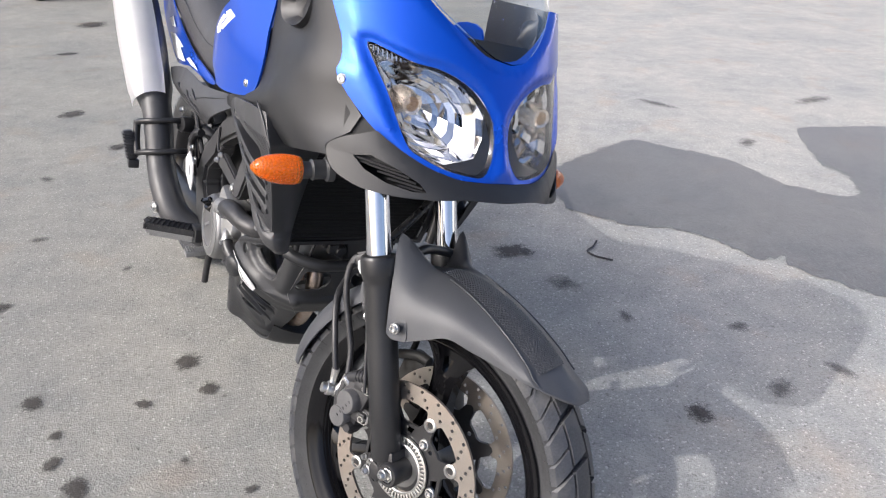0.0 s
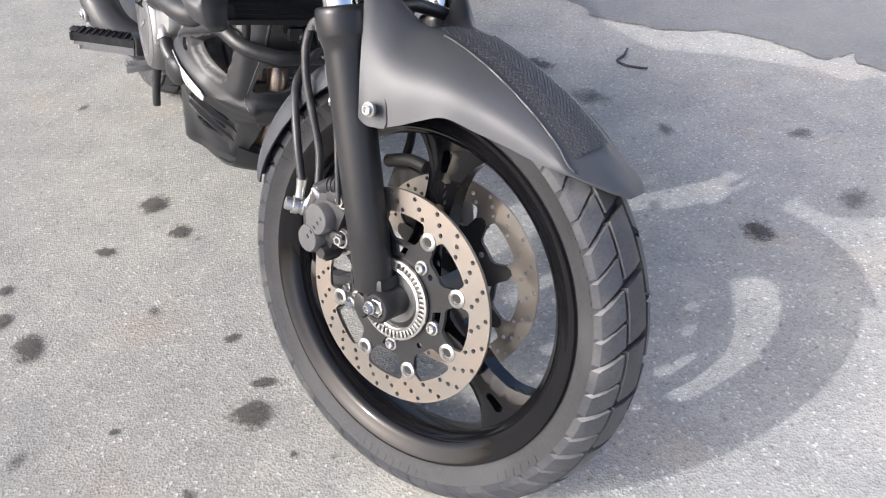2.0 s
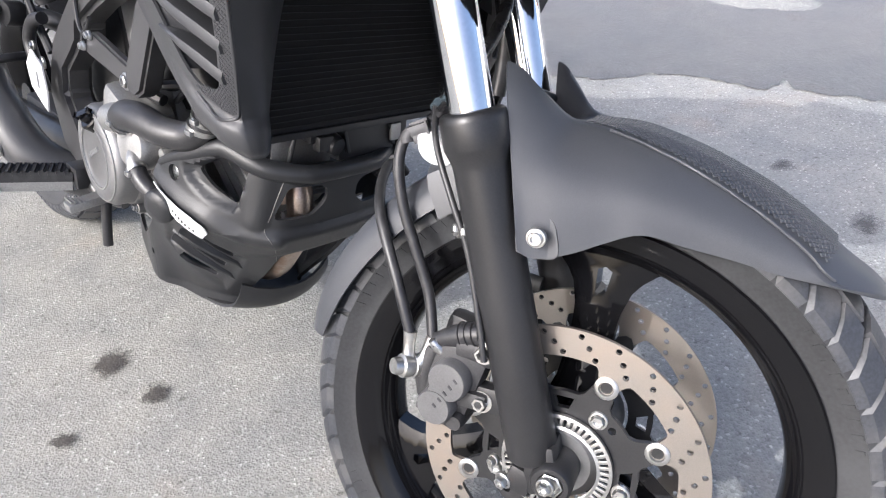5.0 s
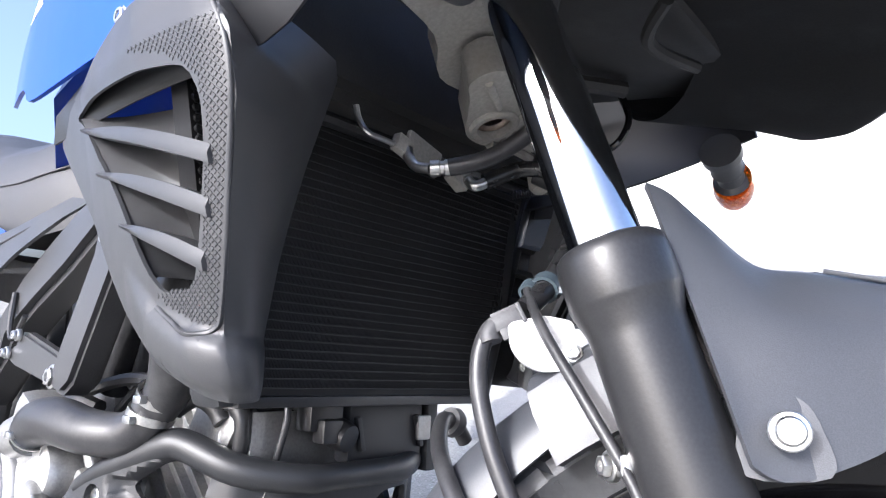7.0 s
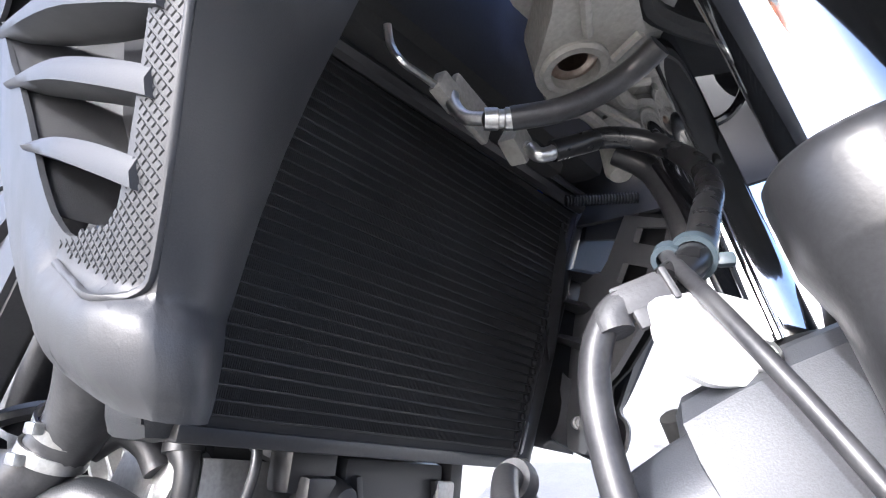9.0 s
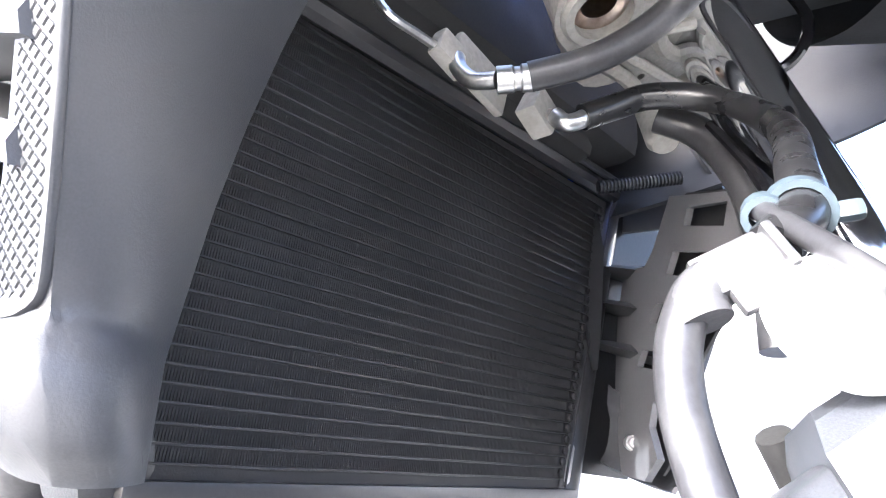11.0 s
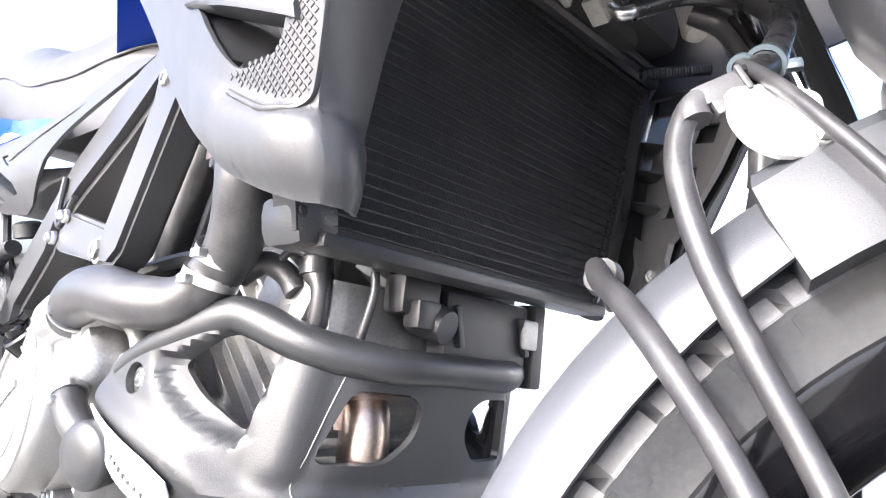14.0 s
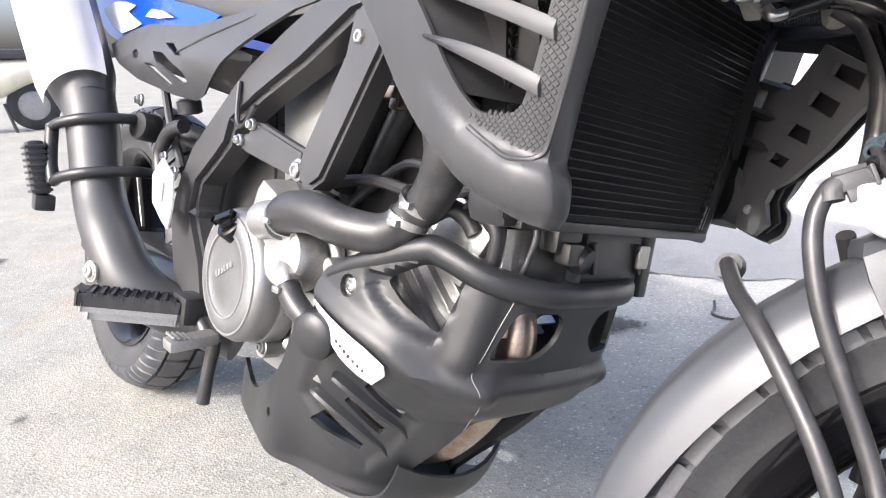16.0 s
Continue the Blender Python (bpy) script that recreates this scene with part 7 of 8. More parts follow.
bm = bmesh.new()
tube(bm, [(-1.075, -0.165, 0.285), (-1.11, -0.17, 0.275), (-1.14, -0.172, 0.24), (-1.13, -0.172, 0.205), (-1.10, -0.17, 0.15)], 0.011, 12)
tube(bm, [(-1.18, -0.16, 0.34), (-1.15, -0.155, 0.28), (-1.10, -0.15, 0.22)], 0.007, 8)
lathe(bm, [(0.014, 0), (0.019, 0.002), (0.019, 0.02), (0.012, 0.024), (0, 0.024)], 16, axis_matrix((-1.115, -0.14, 0.305), (0, -0.3, 1)))
part("rear_brake_hose", bm, HOSE, bike, "black hose behind the frame", split=True)
bm = bmesh.new()
bolt(bm, (-1.045, -0.185, 0.215), (0, -1, 0), 0.008, 0.008)
bolt(bm, (-1.20, -0.19, 0.315), (0, -1, 0), 0.007, 0.008)
bolt(bm, (-1.10, -0.18, 0.235), (0, -1, 0), 0.006, 0.006)
part("bracket_bolt", bm, STEEL, bike, "plated bracket bolt", split=True)
bm = bmesh.new()
block(bm, (0.46, 0.22, 0.07), Matrix.Translation((-1.25, 0, 0.02)), 0.02)
tube(bm, [(-0.98, -0.12, 0.05), (-1.3, -0.125, 0.02), (-1.62, -0.12, 0.0)], 0.03, 10)
tube(bm, [(-0.98, 0.12, 0.05), (-1.3, 0.125, 0.02), (-1.62, 0.12, 0.0)], 0.03, 10)
part("swing_arm", bm, SATIN, bike, "black swing arm")

REAR_AXLE = Matrix.Translation((-1.60, 0.0, -0.005))
bm = bmesh.new()
prof = [(0.222, -0.055), (0.222, -0.060), (0.213, -0.058), (0.200, -0.045), (0.185, -0.02), (0.185, 0.02), (0.200, 0.045), (0.213, 0.058), (0.222, 0.060), (0.222, 0.055), (0.205, 0.0)]
lathe(bm, prof, 64, ring=True)
for k in range(3):
    block(bm, (0.16, 0.03, 0.05), Matrix.Rotation(2.094 * k, 4, "Y") @ Matrix.Translation((0.11, 0, 0)), 0.01)
lathe(bm, [(0, -0.07), (0.045, -0.07), (0.05, 0.0), (0.045, 0.07), (0, 0.07)], 28)
rear_wheel = part("rear_wheel", bm, GLOSS, bike, "gloss black cast rear wheel", 45, m=REAR_AXLE)
part("tyre", tyre_mesh(0.322, 0.076, 0.2195, 0.055), RUBBER, rear_wheel, "dusty black rear tyre", 40, m=REAR_AXLE)
part("tread", tread_mesh(0.322, 0.076, 30), TREAD, rear_wheel, "slanted black tread blocks", 40, m=REAR_AXLE)["kind"] = "stuff"

# side stand on the far side
bm = bmesh.new()
tube(bm, [(-0.86, 0.14, -0.03), (-0.88, 0.22, -0.14), (-0.90, 0.31, -0.238)], 0.012, 10)
part("side_stand", bm, SATIN, bike, "lowered black side stand")

# ---- front brake ----
bm = bmesh.new()
block(bm, (0.058, 0.036, 0.100), Matrix.Translation((-0.118, -0.083, 0.072)) @ Matrix.Rotation(0.28, 4, "Y"), 0.010)
block(bm, (0.034, 0.030, 0.020), Matrix.Translation((-0.092, -0.090, 0.064)), 0.006)
block(bm, (0.036, 0.028, 0.018), Matrix.Translation((-0.096, -0.092, 0.120)), 0.005)
tube(bm, [(-0.148, -0.090, 0.050), (-0.150, -0.088, 0.080), (-0.142, -0.088, 0.108)], [0.010, 0.013, 0.010], 14, 4)
lathe(bm, [(0, 0.016), (0.008, 0.016), (0.010, 0.010), (0.010, -0.02)], 16, axis_matrix((-0.106, -0.094, 0.0357), (0, -1, 0)))
block(bm, (0.06, 0.03, 0.11), Matrix.Translation((-0.125, -0.045, 0.078)) @ Matrix.Rotation(0.22, 4, "Y"), 0.012)
caliper = part("brake_caliper", bm, material("black caliper casting", (0.035, 0.035, 0.037), 0.5, 0.2, 0.2, 500, 0.3, 0.5, 30, second=(0.055, 0.055, 0.055)), bike, "black two-piston brake caliper", 40, True)
bm = bmesh.new()
# two piston covers that run together
lathe(bm, [(0.0225, -0.02), (0.0225, 0.013), (0.0205, 0.0165), (0.0, 0.017)], 28, axis_matrix((-0.1150, -0.100, 0.0840), (-0.08, -1, 0)))
lathe(bm, [(0.0205, -0.02), (0.0205, 0.013), (0.0185, 0.0165), (0.0, 0.017)], 28, axis_matrix((-0.1270, -0.100, 0.0510), (-0.08, -1, 0)))
block(bm, (0.026, 0.028, 0.030), Matrix.Translation((-0.124, -0.101, 0.069)) @ Matrix.Rotation(0.35, 4, "Y"), 0.005)
part("piston_cover", bm, material("grey caliper face", (0.115, 0.115, 0.118), 0.45, 0.35, 0.12, 600, 0.2, 0.4, 40, second=(0.16, 0.16, 0.16)), caliper, "grey twin piston cover", 40, True)
bm = bmesh.new()
# ribbed rubber boot of the sliding pin
tube(bm, [(-0.140, -0.092, 0.117), (-0.112, -0.094, 0.131), (-0.088, -0.096, 0.139)], [0.0085, 0.0125, 0.0120], 14, 4)
for k in range(4):
    lathe(bm, [(0.009, -0.002), (0.0142, 0), (0.009, 0.002)], 16, axis_matrix(Vector((-0.110, -0.094, 0.132)).lerp(Vector((-0.088, -0.096, 0.139)), k / 3), (0.9, -0.1, 0.35)), ring=True)
part("pin_boot", bm, HOSE, caliper, "ribbed black rubber boot", 40, True)
bm = bmesh.new()
for k in range(5):
    block(bm, (0.0022, 0.001, 0.0055), Matrix.Translation((-0.1265 + 0.0052 * k, -0.1175, 0.055 + 0.0085 * k)) @ Matrix.Rotation(-0.85, 4, "Y"), 0)
part("cast_marks", bm, INK, caliper, "worn raised marks", 30, True)
for p in ((-0.0825, -0.096, 0.0630), (-0.0840, -0.100, 0.1210)):
    bm = bmesh.new()
    bolt(bm, p, (0, -1, 0), 0.0085, 0.010)
    lathe(bm, [(0.008, 0), (0.0125, 0), (0.0125, 0.002), (0.008, 0.002)], 20, axis_matrix(p, (0, -1, 0)), ring=True)
    part("caliper_bolt", bm, STEEL, caliper, "plated caliper bolt", 35, True)
bm = bmesh.new()
lathe(bm, [(0, 0.020), (0.0085, 0.020), (0.0095, 0.017), (0.0095, 0.011), (0.0130, 0.010), (0.0130, 0.002), (0.0115, 0.001), (0.0115, -0.003), (0.0130, -0.004), (0.0130, -0.010), (0, -0.010)], 18, axis_matrix((-0.166, -0.100, 0.0830), (-0.55, -0.75, 0.15)))
tube(bm, [(-0.168, -0.100, 0.086), (-0.169, -0.098, 0.104), (-0.1690, -0.0970, 0.122)], [0.0072, 0.0064, 0.0078], 12, 4)
tube(bm, [(-0.156, -0.096, 0.086), (-0.151, -0.091, 0.100), (-0.1466, -0.0870, 0.116)], [0.0070, 0.0062, 0.0076], 12, 4)
lathe(bm, [(0, 0.012), (0.0045, 0.011), (0.006, 0.006), (0.0072, 0.0), (0.0072, -0.01), (0, -0.01)], 12, axis_matrix((-0.136, -0.096, 0.112), (-0.6, -0.4, 0.7)))
part("banjo_fitting", bm, STEEL, caliper, "plated banjo fitting", 35, True, split=True)
bm = bmesh.new()
tube(bm, [(-0.1690, -0.0970, 0.118), (-0.1906, -0.0925, 0.1716), (-0.2253, -0.0713, 0.2298), (-0.2452, -0.0400, 0.2560), (-0.2545, -0.0080, 0.2740), (-0.2555, 0.0080, 0.2755), (-0.2530, 0.0200, 0.2720), (-0.2500, 0.030, 0.262)], 0.0061, 12)
part("brake_hose", bm, HOSE, bike, "black rubber brake hose to the far caliper", 60, True)
bm = bmesh.new()
tube(bm, [(-0.1466, -0.0870, 0.1120), (-0.1590, -0.0790, 0.1600), (-0.1800, -0.0790, 0.2110), (-0.1955, -0.0800, 0.2500), (-0.2040, -0.0790, 0.2850), (-0.2050, -0.0765, 0.3080), (-0.2000, -0.0750, 0.3240), (-0.194, -0.074, 0.330)], 0.0060, 12)
part("brake_hose", bm, HOSE, bike, "black rubber brake hose beside the fork", 60, True)
bm = bmesh.new()
tube(bm, [(-0.078, -0.117, 0.120), (-0.088, -0.115, 0.160), (-0.1090, -0.108, 0.2251), (-0.1338, -0.101, 0.2729), (-0.1600, -0.087, 0.3189), (-0.1740, -0.066, 0.3480), (-0.1770, -0.052, 0.3600), (-0.1735, -0.034, 0.3640), (-0.165, -0.015, 0.362)], 0.0034, 10)
part("sensor_cable", bm, HOSE, bike, "thin black wheel sensor cable", 60, True)
CLIP = material("grey-blue cable clip", (0.045, 0.062, 0.075), 0.45)
bm = bmesh.new()
lathe(bm, [(0.0078, -0.005), (0.0100, -0.005), (0.0100, 0.005), (0.0078, 0.005)], 20, axis_matrix((-0.1664, -0.0508, 0.3581), (0.1, 0.75, 0.6)), ring=True)
lathe(bm, [(0.0040, -0.005), (0.0062, -0.005), (0.0062, 0.005), (0.0040, 0.005)], 14, axis_matrix((-0.1765, -0.056, 0.3560), (0.1, 0.75, 0.6)), ring=True)
block(bm, (0.008, 0.005, 0.006), Matrix.Translation((-0.154, -0.052, 0.355)), 0.002)
part("cable_tie", bm, CLIP, bike, "grey-blue plastic cable clip", 40, True)
CLAMP = material("grey cast clamp", (0.055, 0.055, 0.058), 0.5, 0.2, 0.15, 500, 0.2, 0.5, 40, second=(0.075, 0.075, 0.078))
bm = bmesh.new()
m = Matrix.Translation((-0.187, -0.074, 0.331)) @ Matrix.Rotation(-0.42, 4, "Y") @ Matrix.Rotation(0.15, 4, "Z")
block(bm, (0.024, 0.013, 0.0125), m, 0.0045)
ridges = [((0.020, 0.0045, 0.004), (0.001, 0.004, 0.0080)), ((0.003, 0.0145, 0.014), (0.0105, 0, 0))]
tube(bm, [m @ Vector((-0.006, 0, 0.001)), m @ Vector((-0.0105, 0, -0.0005)), m @ Vector((-0.0140, 0, -0.0040)), m @ Vector((-0.0150, 0, -0.0085))], [0.0062, 0.0070, 0.0074, 0.0074], 18, 4)
clamp = part("hose_clamp", bm, CLAMP, bike, "grey cast hose clamp", 40, True)
for size, at in ridges + [((0.008, 0.004, 0.008), (-0.003, -0.004, -0.0085))]:
    bm = bmesh.new()
    block(bm, size, m @ Matrix.Translation(at), 0.0012)
    part("clamp_rib", bm, CLAMP, clamp, "", 40, True)
bm = bmesh.new()
loop = corner_loop([(-0.186, 0.328), (-0.184, 0.312), (-0.178, 0.303), (-0.168, 0.298), (-0.149, 0.2995), (-0.146, 0.308), (-0.148, 0.331), (-0.165, 0.334)], 0.004, 4)
add(bm, sheet([loop], lambda u, v: Vector((u, -0.070 + 0.5 * (u + 0.167), v)), 0.004, 0.03))
bracket = part("hose_bracket", bm, material("bright plated bracket", (0.80, 0.80, 0.80), 0.4, 0.3), bike, "bright metal hose bracket", 40, True)
bm = bmesh.new()
bolt(bm, (-0.147, -0.066, 0.310), (0.2, -1, 0), 0.0045, 0.006)
part("screw", bm, STEEL, bracket, "small plated screw", 40, True)
bm = bmesh.new()
lathe(bm, [(0.0066, -0.004), (0.0105, -0.004), (0.0115, 0.002), (0.0105, 0.005), (0.0066, 0.006)], 20, axis_matrix((-0.2545, 0.012, 0.2750), (0.3, 0.9, -0.15)), ring=True)
part("hose_grommet", bm, CLAMP, bike, "grey hose grommet on the fender", 40, True)
bm = bmesh.new()
block(bm, (0.014, 0.012, 0.012), Matrix.Translation((-0.114, -0.102, 0.243)) @ Matrix.Rotation(0.4, 4, "Z"), 0.003)
bolt(bm, (-0.125, -0.0975, 0.243), (-0.8, -0.6, 0), 0.0062, 0.006)
part("cable_clip", bm, STEEL, bike, "plated cable clip on the fork leg", 40, True)
# far caliper
bm = bmesh.new()
block(bm, (0.075, 0.050, 0.105), Matrix.Translation((-0.112, 0.090, 0.083)) @ Matrix.Rotation(0.22, 4, "Y"), 0.010)
tube(bm, [(-0.140, 0.05, 0.138), (-0.098, 0.05, 0.152), (-0.070, 0.052, 0.150)], 0.010, 10)
tube(bm, [(-0.145, 0.095, 0.12), (-0.135, 0.09, 0.19), (-0.165, 0.06, 0.27), (-0.18, 0.03, 0.31)], 0.0068, 10)
part("brake_caliper", bm, MATT, bike, "black caliper on the far disc", 40, True)
# fender stay brace under the crown
bm = bmesh.new()
tube(bm, [(-0.085, -0.075, 0.355), (-0.10, 0, 0.372), (-0.085, 0.09, 0.360)], 0.009, 10)
part("fork_brace", bm, SATIN, bike, "black brace between the fork legs", 50, True)

# raised saddle of the rear fender beside the fork
bm = bmesh.new()
rows = []
for k in range(7):
    half = []
    for y, r, skew in ((-0.0735, 0.290, 1.6), (-0.0725, 0.322, 0.8), (-0.0690, 0.336, 0.2), (-0.0620, 0.3435, -0.6), (-0.0540, 0.3470, -1.0)):
        a = radians(100 + 21.5 * k / 6 + skew * k / 6)
        half.append((y, r, a))
    half = half + [(0.0, 0.352, half[-1][2])] + [(-y, r, a) for y, r, a in reversed(half)]
    rows.append([Vector((r * math.cos(a), y, r * math.sin(a))) for y, r, a in half])
loft(bm, rows, closed=True, caps=True)
part("fender_saddle", bm, FENDER_PAINT, fender, "raised saddle on the rear fender", 22, True)

# lug, plug and leads under the radiator
bm = bmesh.new()
block(bm, (0.046, 0.034, 0.034), Matrix.Translation((-0.424, -0.158, 0.268)) @ Matrix.Rotation(0.2, 4, "X"), 0.012)
part("radiator_lug", bm, GUARD, radiator, "rounded rubber-lined lug at the radiator corner", 50)
bm = bmesh.new()
tube(bm, [(-0.478, -0.105, 0.262), (-0.474, -0.106, 0.248), (-0.466, -0.106, 0.235), (-0.468, -0.104, 0.212), (-0.478, -0.10, 0.19)], [0.010, 0.011, 0.0075, 0.0075, 0.008], 14, 4)
lathe(bm, [(0.0095, -0.006), (0.0125, -0.006), (0.0125, 0.006), (0.0095, 0.006)], 16, axis_matrix((-0.475, -0.106, 0.250), (0.2, 0, -1)), ring=True)
part("plug_cap", bm, SATIN, engine, "black spark plug cap", 50)
bm = bmesh.new()
tube(bm, [(-0.452, -0.07, 0.252), (-0.448, -0.072, 0.235), (-0.455, -0.075, 0.20), (-0.468, -0.07, 0.17)], 0.0035, 8)
tube(bm, [(-0.50, -0.12, 0.255), (-0.49, -0.118, 0.262), (-0.475, -0.11, 0.258), (-0.462, -0.10, 0.262)], 0.0030, 8)
part("lead", bm, HOSE, engine, "thin black lead", 50, split=True)

# ---- radiator tubes ----
PITCH = 0.00788
for k in range(30):
    z = 0.2665 + PITCH * k
    y0, y1 = rad_edge(z, -1) + 0.004, rad_edge(z, 1) - 0.004
    bm = bmesh.new()
    rows = []
    for i in range(9):
        y = y0 + (y1 - y0) * i / 8
        dz = 0.0003 * math.sin(i * 2.3 + k * 1.7)
        rows.append([Vector((-0.4050, y, z - 0.0006 + dz)), Vector((-0.4024, y, z - 0.0004 + dz)), Vector((-0.4024, y, z + 0.0004 + dz)), Vector((-0.4050, y, z + 0.0006 + dz))])
    loft(bm, rows, closed=True, caps=True)
    part("cooling_tube", bm, RIDGE, radiator)
bm = bmesh.new()
for k in range(29):
    for side in (-1, 1):
        z = 0.2665 + PITCH * (k + 0.5)
        y = rad_edge(z, side) - side * 0.0045
        lathe(bm, [(0.0031, -0.002), (0.0031, 0.0012), (0.0022, 0.002), (0, 0.002)], 8, axis_matrix((-0.4035, y, z), (1, 0, 0)))
part("scalloped_edge", bm, FIN, radiator, "scalloped ends of the cooling rows")["kind"] = "stuff"
bm = bmesh.new()
# folded fins between the rows
for k in range(29):
    z0, z1 = 0.2665 + PITCH * k + 0.0009, 0.2665 + PITCH * (k + 1) - 0.0009
    y0, y1 = rad_edge(z0, -1) + 0.009, rad_edge(z0, 1) - 0.009
    n = int((y1 - y0) / 0.0014)
    for i in range(n):
        y = y0 + (y1 - y0) * i / n
        vs = [bm.verts.new(p) for p in ((-0.4042, y, z0), (-0.4035, y + 0.0003, z0), (-0.4035, y + 0.0006, z1), (-0.4042, y + 0.0008, z1))]
        bm.faces.new(vs)
part("fin_core", bm, FIN, radiator, "dusty folded fins between the rows")["kind"] = "stuff"
bm = bmesh.new()
tube(bm, [Vector((-0.399, 0.148, 0.262)), Vector((-0.399, 0.2315, 0.505))], 0.0010, 6, 1)
part("rail_edge", bm, RIDGE, radiator, "thin pale edge line of the side rail")

# ---- what lies and stands about ----
bm = bmesh.new()
tube(bm, [(0.560, 2.535, 0.012), (0.545, 2.50, 0.004), (0.520, 2.455, 0.006), (0.545, 2.425, 0.004), (0.585, 2.405, 0.006), (0.61, 2.39, 0.01)], 0.004, 8)
me = bpy.data.meshes.new("rubber_strip")
bm.to_mesh(me)
bm.free()
me.materials.append(HOSE)
tagged(new("rubber_strip", me), "curled black rubber strip lying on the asphalt", "litter")

# ---- what stands round the yard ----
PLASTER = material("white rendered wall", (0.78, 0.78, 0.77), 0.8, 0, 0.04, 6, 0.2, 0.3, 0.6, second=(0.70, 0.70, 0.69))
ROOFING = material("grey roof sheet", (0.42, 0.42, 0.42), 0.5, 0.2, 0.1, 8, 0.1, 0.4, 1.5, second=(0.34, 0.34, 0.34))
PANE = material("dark blue window pane", (0.02, 0.035, 0.10), 0.08)


def loose(name, bm, mat, parent, label=""):
    """A mesh in its thing's own place."""
    bmesh.ops.recalc_face_normals(bm, faces=bm.faces)
    me = bpy.data.meshes.new(name)
    bm.to_mesh(me)
    bm.free()
    me.materials.append(mat)
    me.shade_smooth()
    me.set_sharp_from_angle(angle=radians(40))
    ob = new(name, me)
    ob.parent = parent
    return tagged(ob, label)


def building():
    """A long low white building with a sheet roof; its front faces the yard."""
    home = tagged(new("building"), "long low white building with a grey roof edge across the yard", "building")
    az = radians(54)
    home.matrix_world = Matrix.Translation((21 * math.sin(az), 21 * math.cos(az), 0)) @ Matrix.Rotation(-az, 4, "Z")
    bm = bmesh.new()
    block(bm, (44, 9, 3.05), Matrix.Translation((0, 4.5, 1.525)), 0.02)
    loose("wall", bm, PLASTER, home, "smooth white rendered wall")
    bm = bmesh.new()
    rows = []
    for k in range(221):
        x = -22.2 + 44.4 * k / 220
        w = 0.02 * math.cos(k * math.pi)
        rows.append([Vector((x, -0.35, 3.06 + w)), Vector((x, -0.35, 3.16 + w)), Vector((x, 4.5, 3.55 + w)), Vector((x, 9.3, 3.16 + w)), Vector((x, 9.3, 3.06 + w))])
    loft(bm, rows, closed=True, caps=True)
    roof = loose("roof", bm, ROOFING, home, "grey corrugated roof sheet")
    for x in (-2.0,):
        bm = bmesh.new()
        block(bm, (0.5, 0.5, 0.5), Matrix.Translation((x, 1.6, 3.50)), 0.02)
        unit = loose("roof_window", bm, PLASTER, home, "small roof window box")
        bm = bmesh.new()
        block(bm, (0.4, 0.02, 0.32), Matrix.Translation((x, 1.34, 3.55)), 0.01)
        loose("pane", bm, PANE, unit, "dark blue pane")


building()


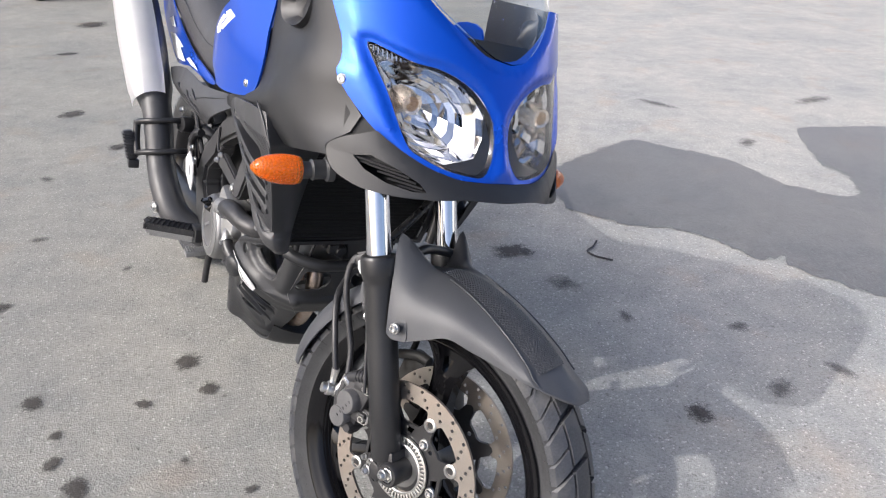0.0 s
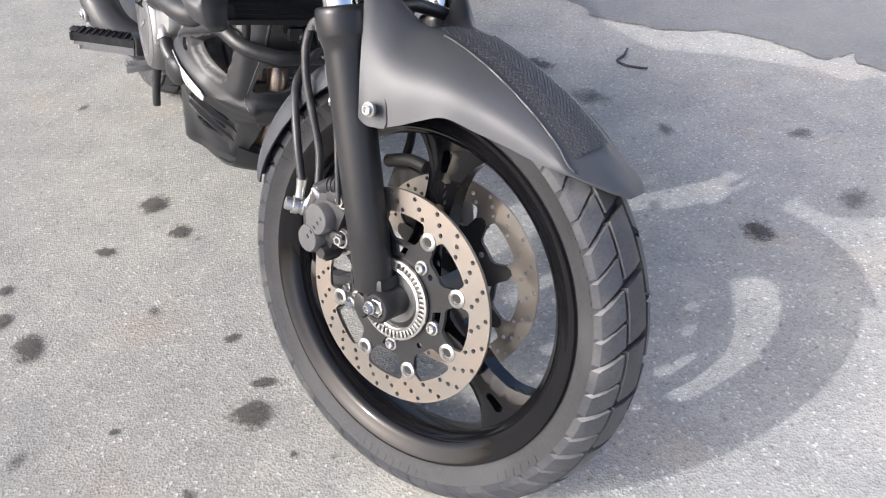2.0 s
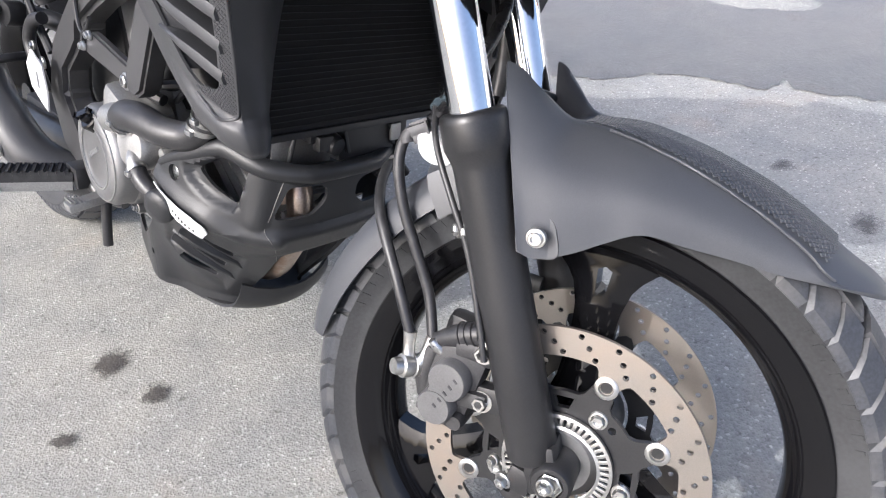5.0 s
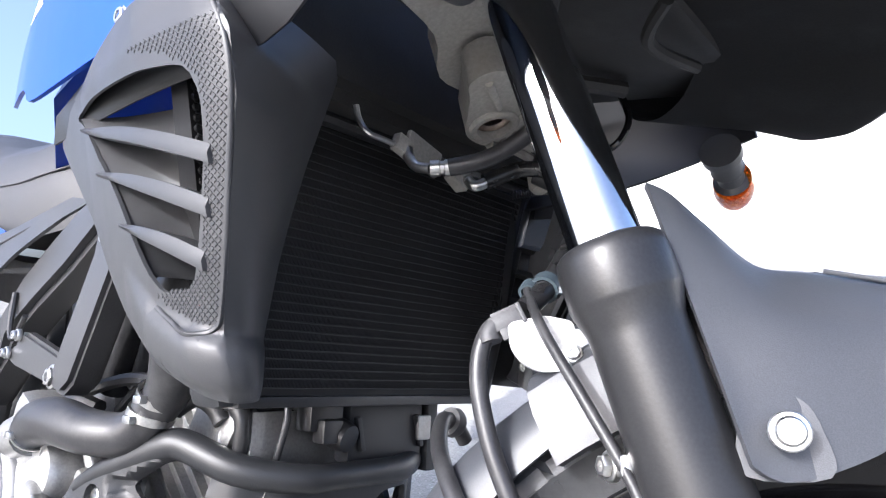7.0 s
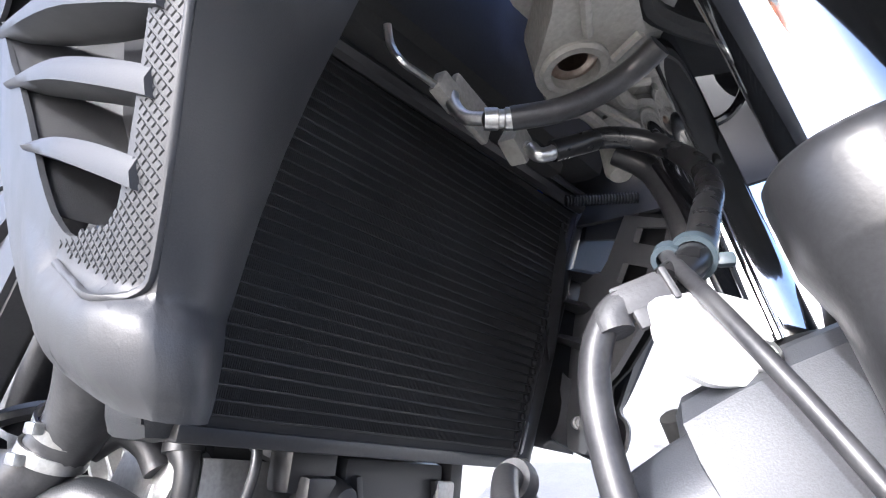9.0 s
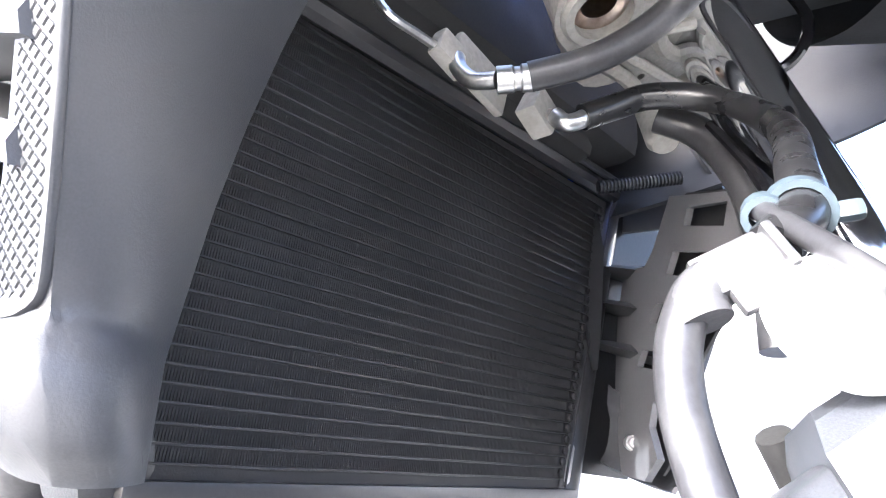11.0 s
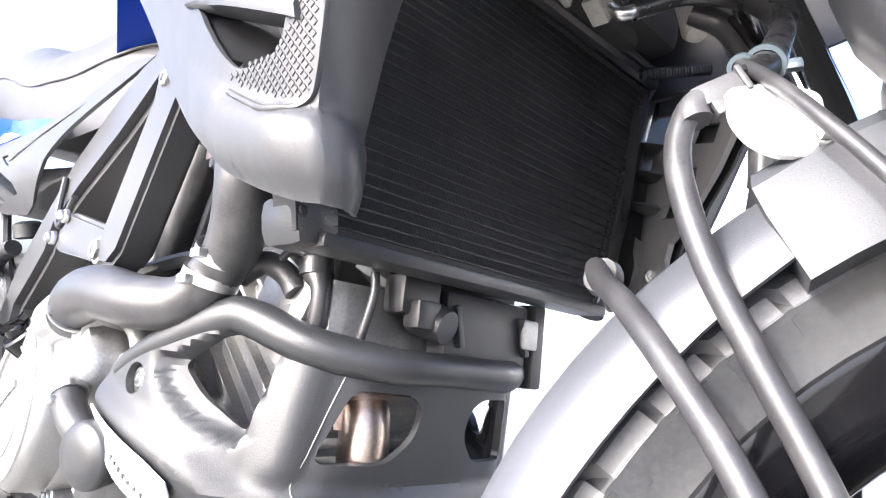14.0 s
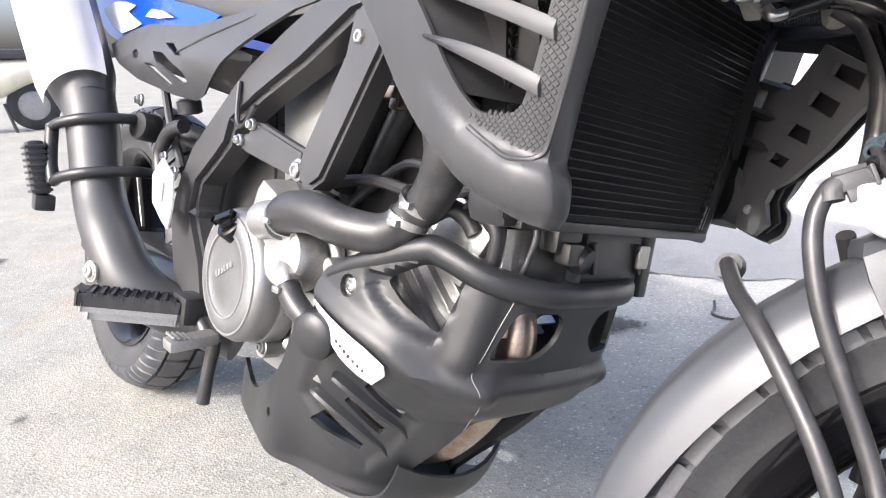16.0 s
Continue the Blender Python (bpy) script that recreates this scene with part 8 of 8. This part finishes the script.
def scooter():
    """A small cream scooter on its stand at the edge of the yard."""
    cream = material("cream scooter paint", (0.72, 0.68, 0.55), 0.3, 0, 0.05, 300, 0, 0.3, 6, second=(0.66, 0.62, 0.5), coat=0.4)
    thing = tagged(new("scooter"), "cream scooter parked on its stand across the yard", "scooter")
    thing.matrix_world = Matrix.Translation((-4.15, 8.2, 0)) @ Matrix.Rotation(math.atan2(-0.9, -1.5), 4, "Z")
    bm = bmesh.new()
    rows = []
    for k in range(13):
        f = k / 12
        x = -0.12 + 0.86 * f
        w = table([(0, 0.05), (0.15, 0.13), (0.5, 0.17), (0.85, 0.15), (1, 0.12)], f)[0]
        lo = table([(0, 0.62), (0.2, 0.50), (0.6, 0.34), (1, 0.30)], f)[0]
        hi = table([(0, 0.70), (0.2, 0.74), (0.7, 0.72), (1, 0.58)], f)[0]
        rows.append([Vector((x, w * math.cos(a), (lo + hi) / 2 + (hi - lo) / 2 * math.sin(a))) for a in (2 * math.pi * j / 16 for j in range(16))])
    loft(bm, rows, closed=True, caps=True)
    loose("tail_body", bm, cream, thing, "rounded cream rear body")
    bm = bmesh.new()
    block(bm, (0.50, 0.30, 0.06), Matrix.Translation((0.98, 0, 0.26)), 0.02)
    block(bm, (0.06, 0.38, 0.62), Matrix.Translation((1.26, 0, 0.58)) @ Matrix.Rotation(-0.35, 4, "Y"), 0.03)
    loose("leg_shield", bm, cream, thing, "cream footboard and leg shield")
    bm = bmesh.new()
    block(bm, (0.68, 0.26, 0.10), Matrix.Translation((0.30, 0, 0.78)) @ Matrix.Rotation(-0.03, 4, "Y"), 0.04)
    loose("seat", bm, SEAT, thing, "black saddle")
    bm = bmesh.new()
    tube(bm, [(1.22, 0, 0.85), (1.14, 0, 1.05), (1.12, 0.28, 1.08)], 0.018, 8)
    tube(bm, [(1.14, 0, 1.05), (1.12, -0.28, 1.08)], 0.018, 8)
    loose("handlebar", bm, SATIN, thing, "dark handlebar")
    for x in (0.12, 1.38):
        bm = bmesh.new()
        lathe(bm, [(0.15, -0.05), (0.20, -0.055), (0.24, -0.035), (0.25, 0), (0.24, 0.035), (0.20, 0.055), (0.15, 0.05)], 40, Matrix.Translation((x, 0, 0.25)), ring=True)
        wheel = loose("tyre", bm, RUBBER, thing, "small black tyre")
        bm = bmesh.new()
        lathe(bm, [(0, -0.04), (0.06, -0.04), (0.15, -0.03), (0.155, 0.0), (0.15, 0.03), (0.06, 0.04), (0, 0.04)], 30, Matrix.Translation((x, 0, 0.25)))
        loose("rim", bm, ALLOY, wheel, "pale metal rim")
    for side in (1, -1):
        bm = bmesh.new()
        tube(bm, [(0.38, 0.12 * side, 0.28), (0.32, 0.18 * side, 0.0)], 0.016, 8, 1)
        loose("stand_leg", bm, SATIN, thing, "black leg of the centre stand")


scooter()
